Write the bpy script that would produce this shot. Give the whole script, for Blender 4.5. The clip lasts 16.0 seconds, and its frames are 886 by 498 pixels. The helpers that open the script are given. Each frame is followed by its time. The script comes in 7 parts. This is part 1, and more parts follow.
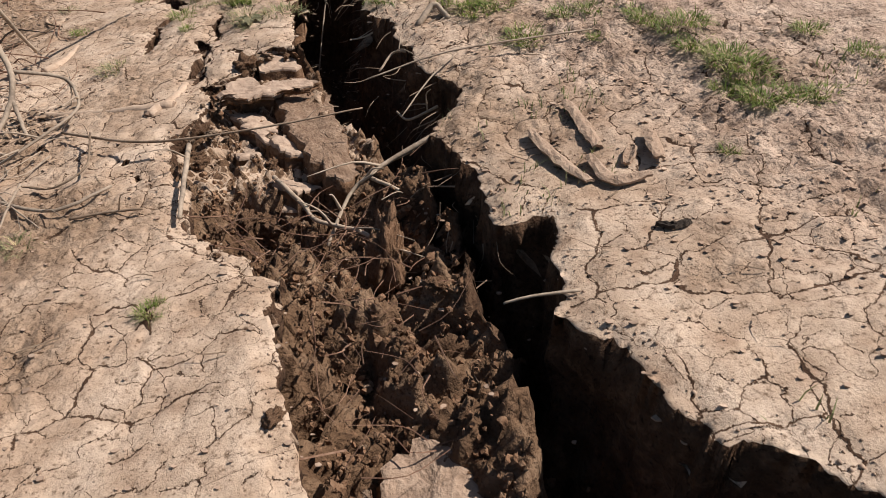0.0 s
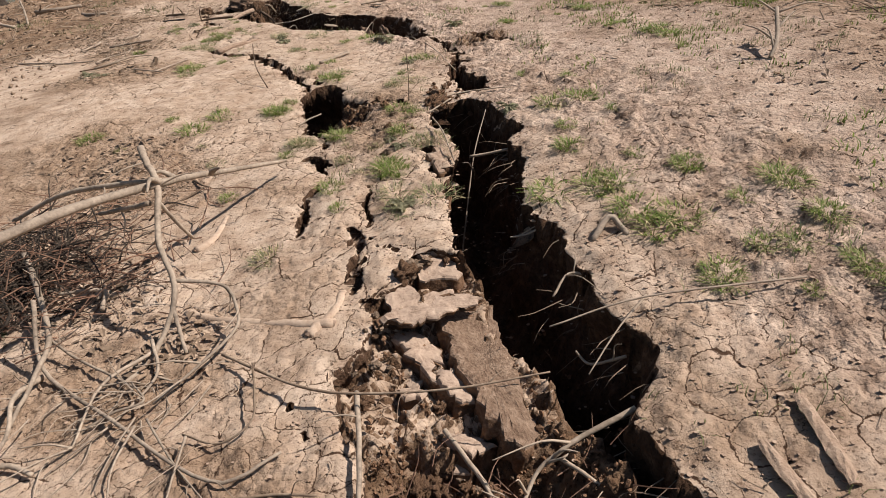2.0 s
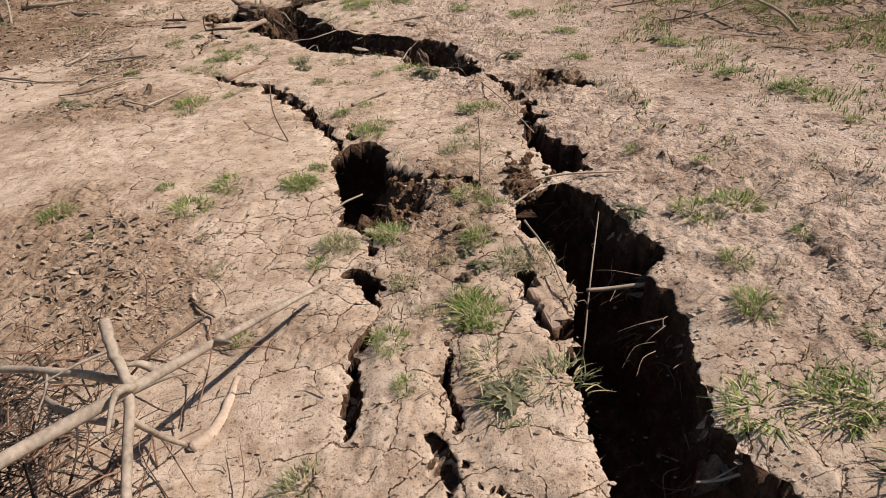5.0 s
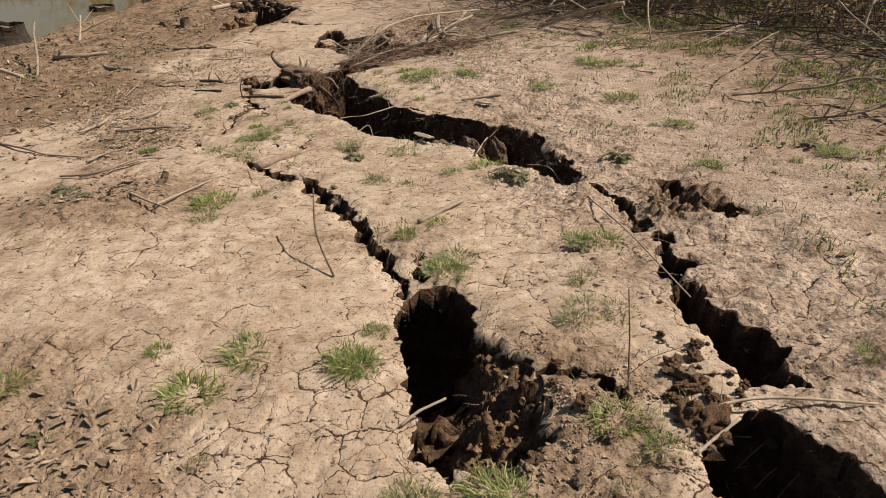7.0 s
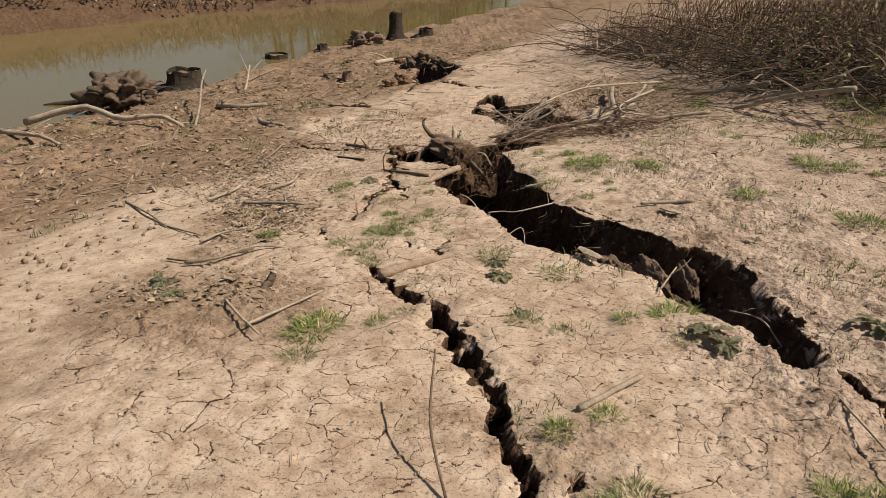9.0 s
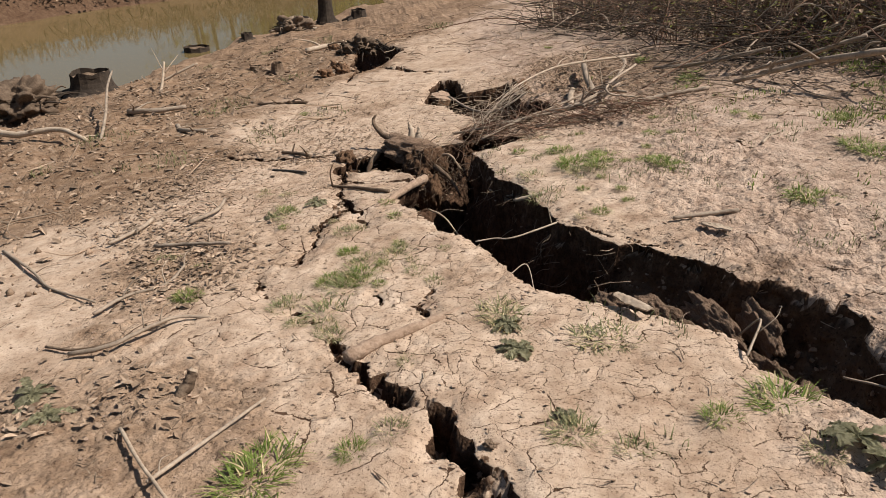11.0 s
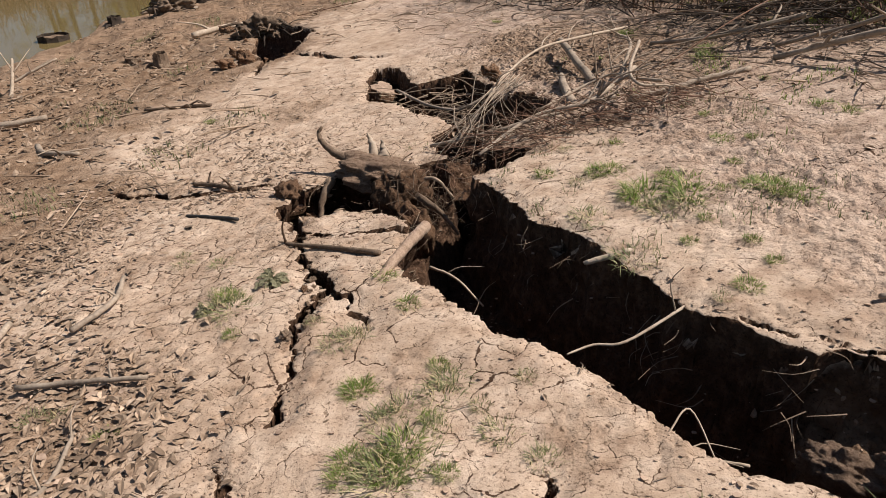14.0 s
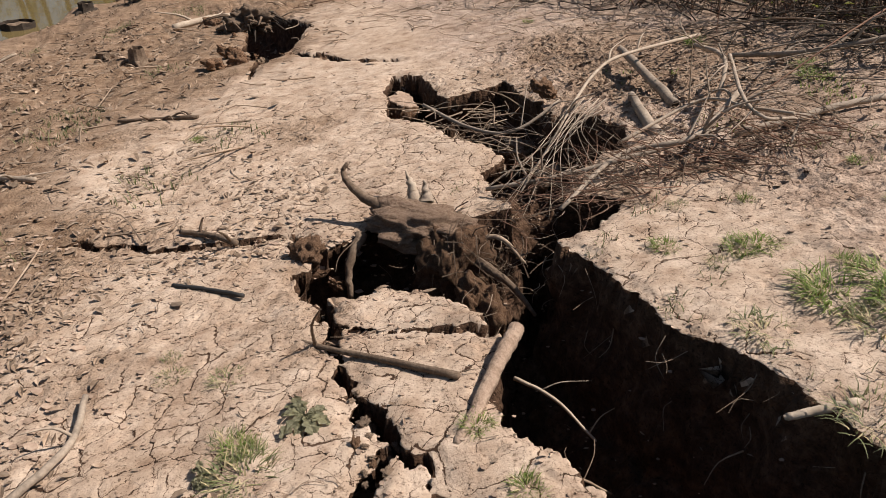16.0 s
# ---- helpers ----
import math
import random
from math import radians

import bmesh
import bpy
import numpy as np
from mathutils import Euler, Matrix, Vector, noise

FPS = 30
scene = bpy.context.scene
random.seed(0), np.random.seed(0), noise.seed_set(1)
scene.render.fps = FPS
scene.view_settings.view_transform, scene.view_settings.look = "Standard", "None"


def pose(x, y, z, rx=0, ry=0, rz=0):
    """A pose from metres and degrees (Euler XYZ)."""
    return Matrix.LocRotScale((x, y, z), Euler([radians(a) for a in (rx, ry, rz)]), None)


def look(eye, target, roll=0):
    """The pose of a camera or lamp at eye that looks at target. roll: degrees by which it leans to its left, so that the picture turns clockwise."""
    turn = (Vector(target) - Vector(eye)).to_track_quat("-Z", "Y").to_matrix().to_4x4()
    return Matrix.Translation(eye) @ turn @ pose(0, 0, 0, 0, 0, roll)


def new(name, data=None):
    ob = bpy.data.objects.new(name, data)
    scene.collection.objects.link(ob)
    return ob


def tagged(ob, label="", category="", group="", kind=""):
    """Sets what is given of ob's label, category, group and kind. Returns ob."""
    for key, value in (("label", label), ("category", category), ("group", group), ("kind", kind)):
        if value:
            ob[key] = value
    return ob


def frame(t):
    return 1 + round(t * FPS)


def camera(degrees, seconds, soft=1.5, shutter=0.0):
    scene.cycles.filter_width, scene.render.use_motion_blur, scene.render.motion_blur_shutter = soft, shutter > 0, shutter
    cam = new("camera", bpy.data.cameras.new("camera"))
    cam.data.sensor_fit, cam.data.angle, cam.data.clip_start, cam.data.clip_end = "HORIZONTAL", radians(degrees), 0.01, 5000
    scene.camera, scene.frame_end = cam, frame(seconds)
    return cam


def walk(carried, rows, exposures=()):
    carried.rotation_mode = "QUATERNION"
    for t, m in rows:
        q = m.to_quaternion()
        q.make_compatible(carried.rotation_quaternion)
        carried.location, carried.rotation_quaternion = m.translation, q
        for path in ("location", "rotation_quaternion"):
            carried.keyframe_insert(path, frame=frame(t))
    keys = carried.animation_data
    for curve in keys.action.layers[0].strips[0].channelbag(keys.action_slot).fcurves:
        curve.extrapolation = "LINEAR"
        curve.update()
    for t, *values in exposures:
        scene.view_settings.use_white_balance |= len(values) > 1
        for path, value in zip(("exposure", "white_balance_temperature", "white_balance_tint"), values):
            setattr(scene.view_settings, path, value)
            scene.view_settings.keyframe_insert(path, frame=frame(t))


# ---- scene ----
cam = camera(64.2, 16.0, soft=0.5, shutter=0.1)
METRES, EYE, TILT, LEAN, TURN = 9.2, 1.05, -35.5, 0.0, 0.0
ROWS = [
    (0.0, 0.0, 0.0, 0.0, 0.0, 0.0, -0.0),
    (0.5, -0.0121, 0.0063, 0.0218, 0.73, -0.04, -0.53),
    (1.0, -0.0257, 0.0058, 0.0427, 1.74, 0.17, -1.69),
    (1.5, -0.0351, 0.0065, 0.0607, 4.46, 2.12, -1.82),
    (2.0, -0.0397, 0.0207, 0.0771, 6.61, 3.9, -2.37),
    (2.5, -0.045, 0.0383, 0.0933, 6.9, 2.23, -2.83),
    (3.0, -0.061, 0.059, 0.1072, 6.18, 1.65, -2.17),
    (5.5, -0.1156, 0.1654, 0.1755, 6.36, 4.75, -4.25),
    (6.0, -0.1313, 0.1993, 0.1906, 6.29, 6.74, -4.3),
    (6.5, -0.1466, 0.2324, 0.2147, 7.36, 7.01, -5.92),
    (7.0, -0.161, 0.263, 0.2331, 8.35, 6.85, -6.97),
    (7.5, -0.1757, 0.2933, 0.2552, 8.88, 7.79, -4.63),
    (8.0, -0.1824, 0.3267, 0.2758, 15.09, 7.81, -11.42),
    (8.5, -0.1897, 0.3463, 0.29, 19.34, 8.63, -14.7),
    (11.0, -0.2685, 0.47, 0.3542, 15.49, 7.89, -9.27),
    (11.5, -0.285, 0.4956, 0.3661, 14.71, 6.54, -8.03),
    (12.0, -0.3016, 0.5184, 0.3816, 16.79, 5.71, -8.97),
    (12.5, -0.327, 0.5384, 0.3908, 13.22, 6.76, -6.34),
    (13.0, -0.3466, 0.5585, 0.4003, 10.98, 7.05, -3.45),
    (13.5, -0.364, 0.5843, 0.4162, 9.11, 6.96, -2.67),
    (14.0, -0.3816, 0.6076, 0.4253, 7.88, 6.58, -3.41),
    (14.5, -0.3994, 0.6269, 0.4371, 6.23, 5.69, -1.15),
    (15.0, -0.4124, 0.6557, 0.4534, 4.16, 5.73, 0.27),
    (15.5, -0.4257, 0.6792, 0.4703, 5.86, 5.72, -3.1),
    (16.0, -0.4448, 0.7054, 0.4817, 6.12, 5.82, -3.71),
]
walk(cam, [(t, pose(0, 0, EYE, TILT, LEAN, TURN) @ pose(METRES * x, METRES * y, METRES * z, 90 + pitch, roll, yaw)) for t, x, y, z, yaw, pitch, roll in ROWS],
     exposures=[(0.0, 0.38, 6600, 10), (6.1, 0.36, 6600, 10), (6.6, 0.28, 7050, 6), (8.6, 0.23, 7050, 5), (11.0, 0.36, 6700, 8), (12.0, 0.39, 6650, 10), (16.0, 0.41, 6600, 10)])

# ---- light: a clear sky and one sun from the right-hand bank ----
SUN_EL, SUN_AZ = 52.0, 76.0          # degrees; azimuth from +y towards +x
world = bpy.data.worlds.new("sky")
scene.world = world
world.use_nodes = True
wn = world.node_tree.nodes
sky = wn.new("ShaderNodeTexSky")
sky.sky_type, sky.sun_disc = "NISHITA", False
sky.sun_elevation, sky.sun_rotation = radians(SUN_EL), radians(SUN_AZ)
world.node_tree.links.new(sky.outputs[0], wn["Background"].inputs[0])
wn["Background"].inputs[1].default_value = 0.056
sun = new("sun", bpy.data.lights.new("sun", "SUN"))
sun.data.energy, sun.data.angle, sun.data.color = 5.0, radians(0.53), (1.0, 0.945, 0.915)
to_sun = Vector((math.sin(radians(SUN_AZ)) * math.cos(radians(SUN_EL)), math.cos(radians(SUN_AZ)) * math.cos(radians(SUN_EL)), math.sin(radians(SUN_EL))))
sun.matrix_world = look((6, 4, 12), Vector((6, 4, 12)) - to_sun)

# ---- materials ----
def material(name, colours, scale=8.0, rough=0.9, bump=0.3, fine=90.0, stretch=(1, 1, 1), dist=0.01, spread=0.0, gloss=0.2, thin=False):
    """Colour ramp over two noises, with relief; spread varies the value from piece to piece."""
    m = bpy.data.materials.new(name)
    m.use_nodes = True
    n, l = m.node_tree.nodes, m.node_tree.links
    b = n["Principled BSDF"]
    b.inputs["Roughness"].default_value = rough
    b.inputs["Specular IOR Level"].default_value = gloss
    co = n.new("ShaderNodeTexCoord")
    mp = n.new("ShaderNodeMapping")
    mp.inputs["Scale"].default_value = stretch
    l.new(co.outputs["Object"], mp.inputs[0])
    a, f = n.new("ShaderNodeTexNoise"), n.new("ShaderNodeTexNoise")
    for node, s in ((a, scale), (f, fine)):
        node.inputs["Scale"].default_value, node.inputs["Detail"].default_value, node.inputs["Roughness"].default_value = s, 5, 0.62
        l.new(mp.outputs[0], node.inputs["Vector"])
    mix = n.new("ShaderNodeMath")
    mix.operation = "MULTIPLY_ADD"
    mix.inputs[1].default_value = 0.45
    l.new(f.outputs[0], mix.inputs[0])
    sc = n.new("ShaderNodeMath")
    sc.operation = "MULTIPLY"
    sc.inputs[1].default_value = 0.55
    l.new(a.outputs[0], sc.inputs[0])
    l.new(sc.outputs[0], mix.inputs[2])
    r = n.new("ShaderNodeValToRGB")
    r.color_ramp.elements.remove(r.color_ramp.elements[1])
    for i, c in enumerate(colours):
        p = 0.33 + 0.34 * i / max(1, len(colours) - 1)
        e = r.color_ramp.elements[0] if i == 0 else r.color_ramp.elements.new(p)
        e.position, e.color = p, (*c, 1)
    l.new(mix.outputs[0], r.inputs[0])
    out = r.outputs[0]
    if spread:
        info, hs, mr = n.new("ShaderNodeObjectInfo"), n.new("ShaderNodeHueSaturation"), n.new("ShaderNodeMapRange")
        geo, add, fr = n.new("ShaderNodeNewGeometry"), n.new("ShaderNodeMath"), n.new("ShaderNodeMath")
        fr.operation = "FRACT"
        l.new(info.outputs["Random"], add.inputs[0])
        l.new(geo.outputs["Random Per Island"], add.inputs[1])
        l.new(add.outputs[0], fr.inputs[0])
        mr.inputs["To Min"].default_value, mr.inputs["To Max"].default_value = 1 - spread, 1 + spread
        l.new(fr.outputs[0], mr.inputs[0])
        l.new(mr.outputs[0], hs.inputs["Value"])
        l.new(out, hs.inputs["Color"])
        out = hs.outputs[0]
    l.new(out, b.inputs["Base Color"])
    bp = n.new("ShaderNodeBump")
    bp.inputs["Strength"].default_value, bp.inputs["Distance"].default_value = bump, dist
    l.new(mix.outputs[0], bp.inputs["Height"])
    l.new(bp.outputs[0], b.inputs["Normal"])
    if thin:                                   # leaves and blades let some light through
        tr, ms = n.new("ShaderNodeBsdfTranslucent"), n.new("ShaderNodeMixShader")
        ms.inputs[0].default_value = 0.4
        l.new(out, tr.inputs[0])
        l.new(b.outputs[0], ms.inputs[1])
        l.new(tr.outputs[0], ms.inputs[2])
        l.new(ms.outputs[0], n["Material Output"].inputs[0])
    return m


CRUST = [(0.3, 0.203, 0.138), (0.41, 0.296, 0.209), (0.475, 0.355, 0.259), (0.54, 0.415, 0.312)]
M_SOIL = material("damp brown soil", [(0.045, 0.022, 0.011), (0.10, 0.055, 0.03), (0.17, 0.10, 0.058)], 14, 0.95, 0.7, 70, dist=0.02, spread=0.2)
M_RUBBLE = material("crumbled brown earth", [(0.085, 0.043, 0.022), (0.18, 0.1, 0.056), (0.29, 0.182, 0.112)], 16, 0.95, 0.9, 75, dist=0.02, spread=0.2)
M_CLOD = material("dry clod", [(0.14, 0.085, 0.052), (0.24, 0.165, 0.11), (0.34, 0.25, 0.178)], 12, 0.95, 0.7, 80, dist=0.02, spread=0.22)
M_EARTH = material("torn brown earth", [(0.1, 0.058, 0.036), (0.2, 0.13, 0.086), (0.3, 0.21, 0.146)], 22, 0.95, 1.0, 90, dist=0.02)
M_CRUST = material("dried mud crust", CRUST, 6, 0.93, 0.5, 60, dist=0.012)
M_SLAB = material("broken mud crust", [(0.2, 0.13, 0.085), (0.31, 0.215, 0.15), (0.41, 0.3, 0.215)], 16, 0.95, 0.9, 70, dist=0.02)
M_TOP = material("slumped crust", [(0.19, 0.128, 0.088), (0.35, 0.252, 0.183), (0.45, 0.336, 0.247)], 20, 0.95, 0.6, 90, dist=0.012)
M_WOOD = material("weathered grey wood", [(0.15, 0.115, 0.085), (0.29, 0.225, 0.165), (0.42, 0.335, 0.25)], 9, 0.8, 0.5, 60, (1, 1, 1), 0.008, 0.15)
M_PALE = material("bleached stripped wood", [(0.24, 0.18, 0.125), (0.37, 0.285, 0.205), (0.5, 0.405, 0.305)], 10, 0.75, 0.4, 70, (1, 1, 1), 0.006, 0.1)
M_BARK = material("brown bark", [(0.06, 0.038, 0.024), (0.13, 0.088, 0.058), (0.22, 0.16, 0.11)], 12, 0.9, 0.8, 60, (1, 1, 1), 0.015, 0.2)
# rotten wood; also the dark of brush and twigs lying in shade
M_DARK = material("rotten and shaded dark wood", [(0.018, 0.013, 0.01), (0.045, 0.033, 0.024), (0.09, 0.065, 0.045)], 10, 0.9, 0.8, 50, (1, 1, 1), 0.02, 0.15)
M_TWIG = material("dead twig", [(0.13, 0.085, 0.056), (0.24, 0.17, 0.115), (0.36, 0.28, 0.2)], 6, 0.85, 0.2, 60, spread=0.35)
M_RED = material("reddish dead twig", [(0.085, 0.042, 0.027), (0.16, 0.088, 0.056), (0.26, 0.165, 0.11)], 6, 0.85, 0.2, 60, spread=0.35)
M_FLAKE = material("curled mud flake", [(0.2, 0.132, 0.09), (0.33, 0.232, 0.165), (0.45, 0.335, 0.245)], 9, 0.95, 0.3, 60, spread=0.25)
M_LITTER = material("dead leaf", [(0.1, 0.063, 0.04), (0.235, 0.163, 0.108), (0.4, 0.3, 0.215)], 5, 0.85, 0.2, 50, spread=0.4)
M_GRASS = material("grass blade", [(0.1, 0.115, 0.045), (0.17, 0.18, 0.075), (0.27, 0.255, 0.13)], 4, 0.6, 0.1, 40, spread=0.35, gloss=0.3, thin=True)
M_GREEN = material("fresh grass blade", [(0.095, 0.145, 0.026), (0.16, 0.21, 0.043), (0.245, 0.275, 0.078)], 4, 0.6, 0.1, 40, spread=0.3, gloss=0.3, thin=True)
M_STRAW = material("dry grass blade", [(0.25, 0.19, 0.09), (0.38, 0.3, 0.16), (0.48, 0.4, 0.24)], 4, 0.75, 0.1, 40, spread=0.3)
M_WEED = material("grey-green weed leaf", [(0.22, 0.21, 0.12), (0.33, 0.31, 0.19), (0.47, 0.44, 0.3)], 14, 0.65, 0.3, 60, dist=0.004, spread=0.2, gloss=0.3, thin=True)
M_LEAF = material("yellow-green leaf", [(0.09, 0.11, 0.02), (0.17, 0.18, 0.035), (0.3, 0.27, 0.06)], 4, 0.6, 0.1, 40, spread=0.35, gloss=0.3, thin=True)
M_PIPE = material("black rubber", [(0.02, 0.019, 0.018), (0.05, 0.045, 0.04)], 10, 0.6, 0.2, 60)


def ground_material():
    """Dried river mud: pale crust, a pinkish crumbly crust on the higher side, brown trodden soil, bare soil in the fissures."""
    m = bpy.data.materials.new("cracked dried mud")
    m.use_nodes = True
    n, l = m.node_tree.nodes, m.node_tree.links
    b = n["Principled BSDF"]
    b.inputs["Roughness"].default_value, b.inputs["Specular IOR Level"].default_value = 0.95, 0.15
    co = n.new("ShaderNodeTexCoord")

    def noise_node(scale, detail=6, rough=0.6):
        t = n.new("ShaderNodeTexNoise")
        t.inputs["Scale"].default_value, t.inputs["Detail"].default_value, t.inputs["Roughness"].default_value = scale, detail, rough
        l.new(co.outputs["Object"], t.inputs["Vector"])
        return t.outputs[0]

    def ramp(src, stops):
        r = n.new("ShaderNodeValToRGB")
        r.color_ramp.elements.remove(r.color_ramp.elements[1])
        for i, (p, c) in enumerate(stops):
            e = r.color_ramp.elements[0] if i == 0 else r.color_ramp.elements.new(p)
            e.position, e.color = p, (*c, 1)
        l.new(src, r.inputs[0])
        return r.outputs[0]

    def mixed(fac, a, c, mode="MIX"):
        x = n.new("ShaderNodeMix")
        x.data_type, x.blend_type = "RGBA", mode
        if isinstance(fac, float):
            x.inputs[0].default_value = fac
        else:
            l.new(fac, x.inputs[0])
        l.new(a, x.inputs[6])
        l.new(c, x.inputs[7])
        return x.outputs[2]

    def attr(name):
        a = n.new("ShaderNodeAttribute")
        a.attribute_name = name
        return a.outputs["Fac"]

    big, mid, tiny = noise_node(1.1), noise_node(9.0), noise_node(105.0)
    pale = ramp(mid, [(0.3, CRUST[0]), (0.42, CRUST[1]), (0.55, CRUST[2]), (0.7, CRUST[3])])
    pink = ramp(mid, [(0.3, (0.23, 0.155, 0.11)), (0.43, (0.365, 0.262, 0.193)), (0.56, (0.445, 0.331, 0.249)), (0.72, (0.52, 0.396, 0.306))])
    brown = ramp(mid, [(0.3, (0.13, 0.076, 0.044)), (0.5, (0.225, 0.145, 0.09)), (0.7, (0.32, 0.22, 0.145))])
    # darker than the torn faces, to paint the shade inside the joints
    shaded_soil = ramp(mid, [(0.3, (0.034, 0.018, 0.01)), (0.5, (0.066, 0.036, 0.021)), (0.7, (0.115, 0.067, 0.04))])
    face = ramp(noise_node(16.0, 6, 0.7), [(0.3, (0.036, 0.019, 0.011)), (0.5, (0.074, 0.041, 0.024)), (0.7, (0.15, 0.09, 0.056))])
    loose = ramp(mid, [(0.3, (0.075, 0.042, 0.024)), (0.5, (0.15, 0.09, 0.053)), (0.7, (0.25, 0.165, 0.105))])
    # torn faces are too steep for crust: they show the soil below
    geo, xyz, tilt, torn_max = n.new("ShaderNodeNewGeometry"), n.new("ShaderNodeSeparateXYZ"), n.new("ShaderNodeMapRange"), n.new("ShaderNodeMath")
    l.new(geo.outputs["True Normal"], xyz.inputs[0])
    tilt.inputs["From Min"].default_value, tilt.inputs["From Max"].default_value = 0.58, 0.42
    l.new(xyz.outputs[2], tilt.inputs[0])
    torn_max.operation = "MAXIMUM"
    l.new(tilt.outputs[0], torn_max.inputs[0])
    l.new(attr("bare"), torn_max.inputs[1])
    torn = torn_max.outputs[0]
    c = mixed(attr("crumbly"), pale, pink)
    c = mixed(attr("trodden"), c, brown)
    c = mixed(torn, c, mixed(attr("dusty"), face, loose))
    # mud grain, its dark end also painting in the tiny shadows of crumbs
    grain_shade = ramp(tiny, [(0.33, (0.45, 0.41, 0.38)), (0.43, (1, 1, 1)), (0.72, (1.12, 1.12, 1.1))])
    c = mixed(1.0, c, grain_shade, "MULTIPLY")
    # dark grit specks that also put small crumb shadows into the colour
    speck_shade = ramp(noise_node(42.0, 5, 0.65), [(0.33, (0.42, 0.38, 0.35)), (0.42, (1, 1, 1))])
    c = mixed(1.0, c, speck_shade, "MULTIPLY")
    stain = ramp(big, [(0.35, (0.84, 0.81, 0.78)), (0.55, (1, 1, 1))])
    c = mixed(1.0, c, stain, "MULTIPLY")
    # joints where two mud plates have shrunk apart: soil coloured darker for the shade in the gap
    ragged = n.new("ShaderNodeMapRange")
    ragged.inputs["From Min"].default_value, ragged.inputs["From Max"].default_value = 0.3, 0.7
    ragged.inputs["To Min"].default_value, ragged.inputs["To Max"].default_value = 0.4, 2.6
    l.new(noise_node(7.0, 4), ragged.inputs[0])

    def maths(kind, a, c):
        x = n.new("ShaderNodeMath")
        x.operation = kind
        for k, q in enumerate((a, c)):
            if isinstance(q, (int, float)):
                x.inputs[k].default_value = q
            else:
                l.new(q, x.inputs[k])
        return x.outputs[0]

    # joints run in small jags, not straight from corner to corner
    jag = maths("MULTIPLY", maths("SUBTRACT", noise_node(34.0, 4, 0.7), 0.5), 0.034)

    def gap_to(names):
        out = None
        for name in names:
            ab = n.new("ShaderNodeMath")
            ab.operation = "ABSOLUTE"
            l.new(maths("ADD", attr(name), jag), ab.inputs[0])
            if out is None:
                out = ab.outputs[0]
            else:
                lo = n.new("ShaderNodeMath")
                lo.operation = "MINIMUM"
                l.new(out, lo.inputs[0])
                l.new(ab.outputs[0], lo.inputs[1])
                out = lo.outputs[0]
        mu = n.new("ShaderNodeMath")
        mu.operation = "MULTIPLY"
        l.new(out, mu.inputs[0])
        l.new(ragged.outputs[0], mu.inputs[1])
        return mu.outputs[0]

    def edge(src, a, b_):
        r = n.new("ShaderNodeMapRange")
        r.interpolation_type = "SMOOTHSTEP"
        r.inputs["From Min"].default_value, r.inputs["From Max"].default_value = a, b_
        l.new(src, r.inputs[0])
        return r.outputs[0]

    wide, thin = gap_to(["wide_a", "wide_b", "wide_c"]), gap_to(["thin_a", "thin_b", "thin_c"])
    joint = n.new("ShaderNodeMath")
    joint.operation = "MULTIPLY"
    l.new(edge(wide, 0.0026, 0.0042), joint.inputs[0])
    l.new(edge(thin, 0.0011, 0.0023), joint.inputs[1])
    c = mixed(joint.outputs[0], shaded_soil, c)
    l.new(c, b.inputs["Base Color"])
    # relief: a nearly smooth skin on the pale plates, crumbs and broken flakes where the crust is crumbly or trodden
    loose_share = maths("MAXIMUM", maths("MAXIMUM", attr("crumbly"), attr("trodden")), torn)
    crumb = n.new("ShaderNodeTexVoronoi")
    crumb.inputs["Scale"].default_value, crumb.inputs["Randomness"].default_value = 46.0, 1.0
    warp, shove = n.new("ShaderNodeTexNoise"), n.new("ShaderNodeVectorMath")
    warp.inputs["Scale"].default_value, warp.inputs["Detail"].default_value = 60.0, 3
    l.new(co.outputs["Object"], warp.inputs["Vector"])
    shove.operation = "MULTIPLY_ADD"
    shove.inputs[1].default_value = (0.03, 0.03, 0.03)
    l.new(warp.outputs["Color"], shove.inputs[0])
    l.new(co.outputs["Object"], shove.inputs[2])
    l.new(shove.outputs[0], crumb.inputs["Vector"])
    fine_h = maths("MULTIPLY", noise_node(170.0, 4, 0.7), 0.35)
    skin = maths("ADD", maths("MULTIPLY", noise_node(30.0, 7, 0.65), 0.55), fine_h)
    broken = maths("ADD", maths("MULTIPLY", noise_node(24.0, 6, 0.65), 1.9), maths("MULTIPLY", crumb.outputs["Distance"], -0.8))
    height = maths("ADD", skin, maths("MULTIPLY", broken, loose_share))
    height = maths("ADD", height, maths("MULTIPLY", joint.outputs[0], 0.7))
    bp = n.new("ShaderNodeBump")
    bp.inputs["Strength"].default_value, bp.inputs["Distance"].default_value = 0.75, 0.013
    l.new(height, bp.inputs["Height"])
    l.new(bp.outputs[0], b.inputs["Normal"])
    return m


def water_material():
    m = bpy.data.materials.new("muddy river water")
    m.use_nodes = True
    n, l = m.node_tree.nodes, m.node_tree.links
    b = n["Principled BSDF"]
    b.inputs["Base Color"].default_value = (0.15, 0.108, 0.045, 1)
    b.inputs["Roughness"].default_value, b.inputs["IOR"].default_value = 0.05, 1.33
    co, t, bp = n.new("ShaderNodeTexCoord"), n.new("ShaderNodeTexNoise"), n.new("ShaderNodeBump")
    t.inputs["Scale"].default_value, t.inputs["Detail"].default_value = 3.5, 5
    l.new(co.outputs["Object"], t.inputs["Vector"])
    bp.inputs["Strength"].default_value, bp.inputs["Distance"].default_value = 0.07, 0.02
    l.new(t.outputs[0], bp.inputs["Height"])
    l.new(bp.outputs[0], b.inputs["Normal"])
    return m

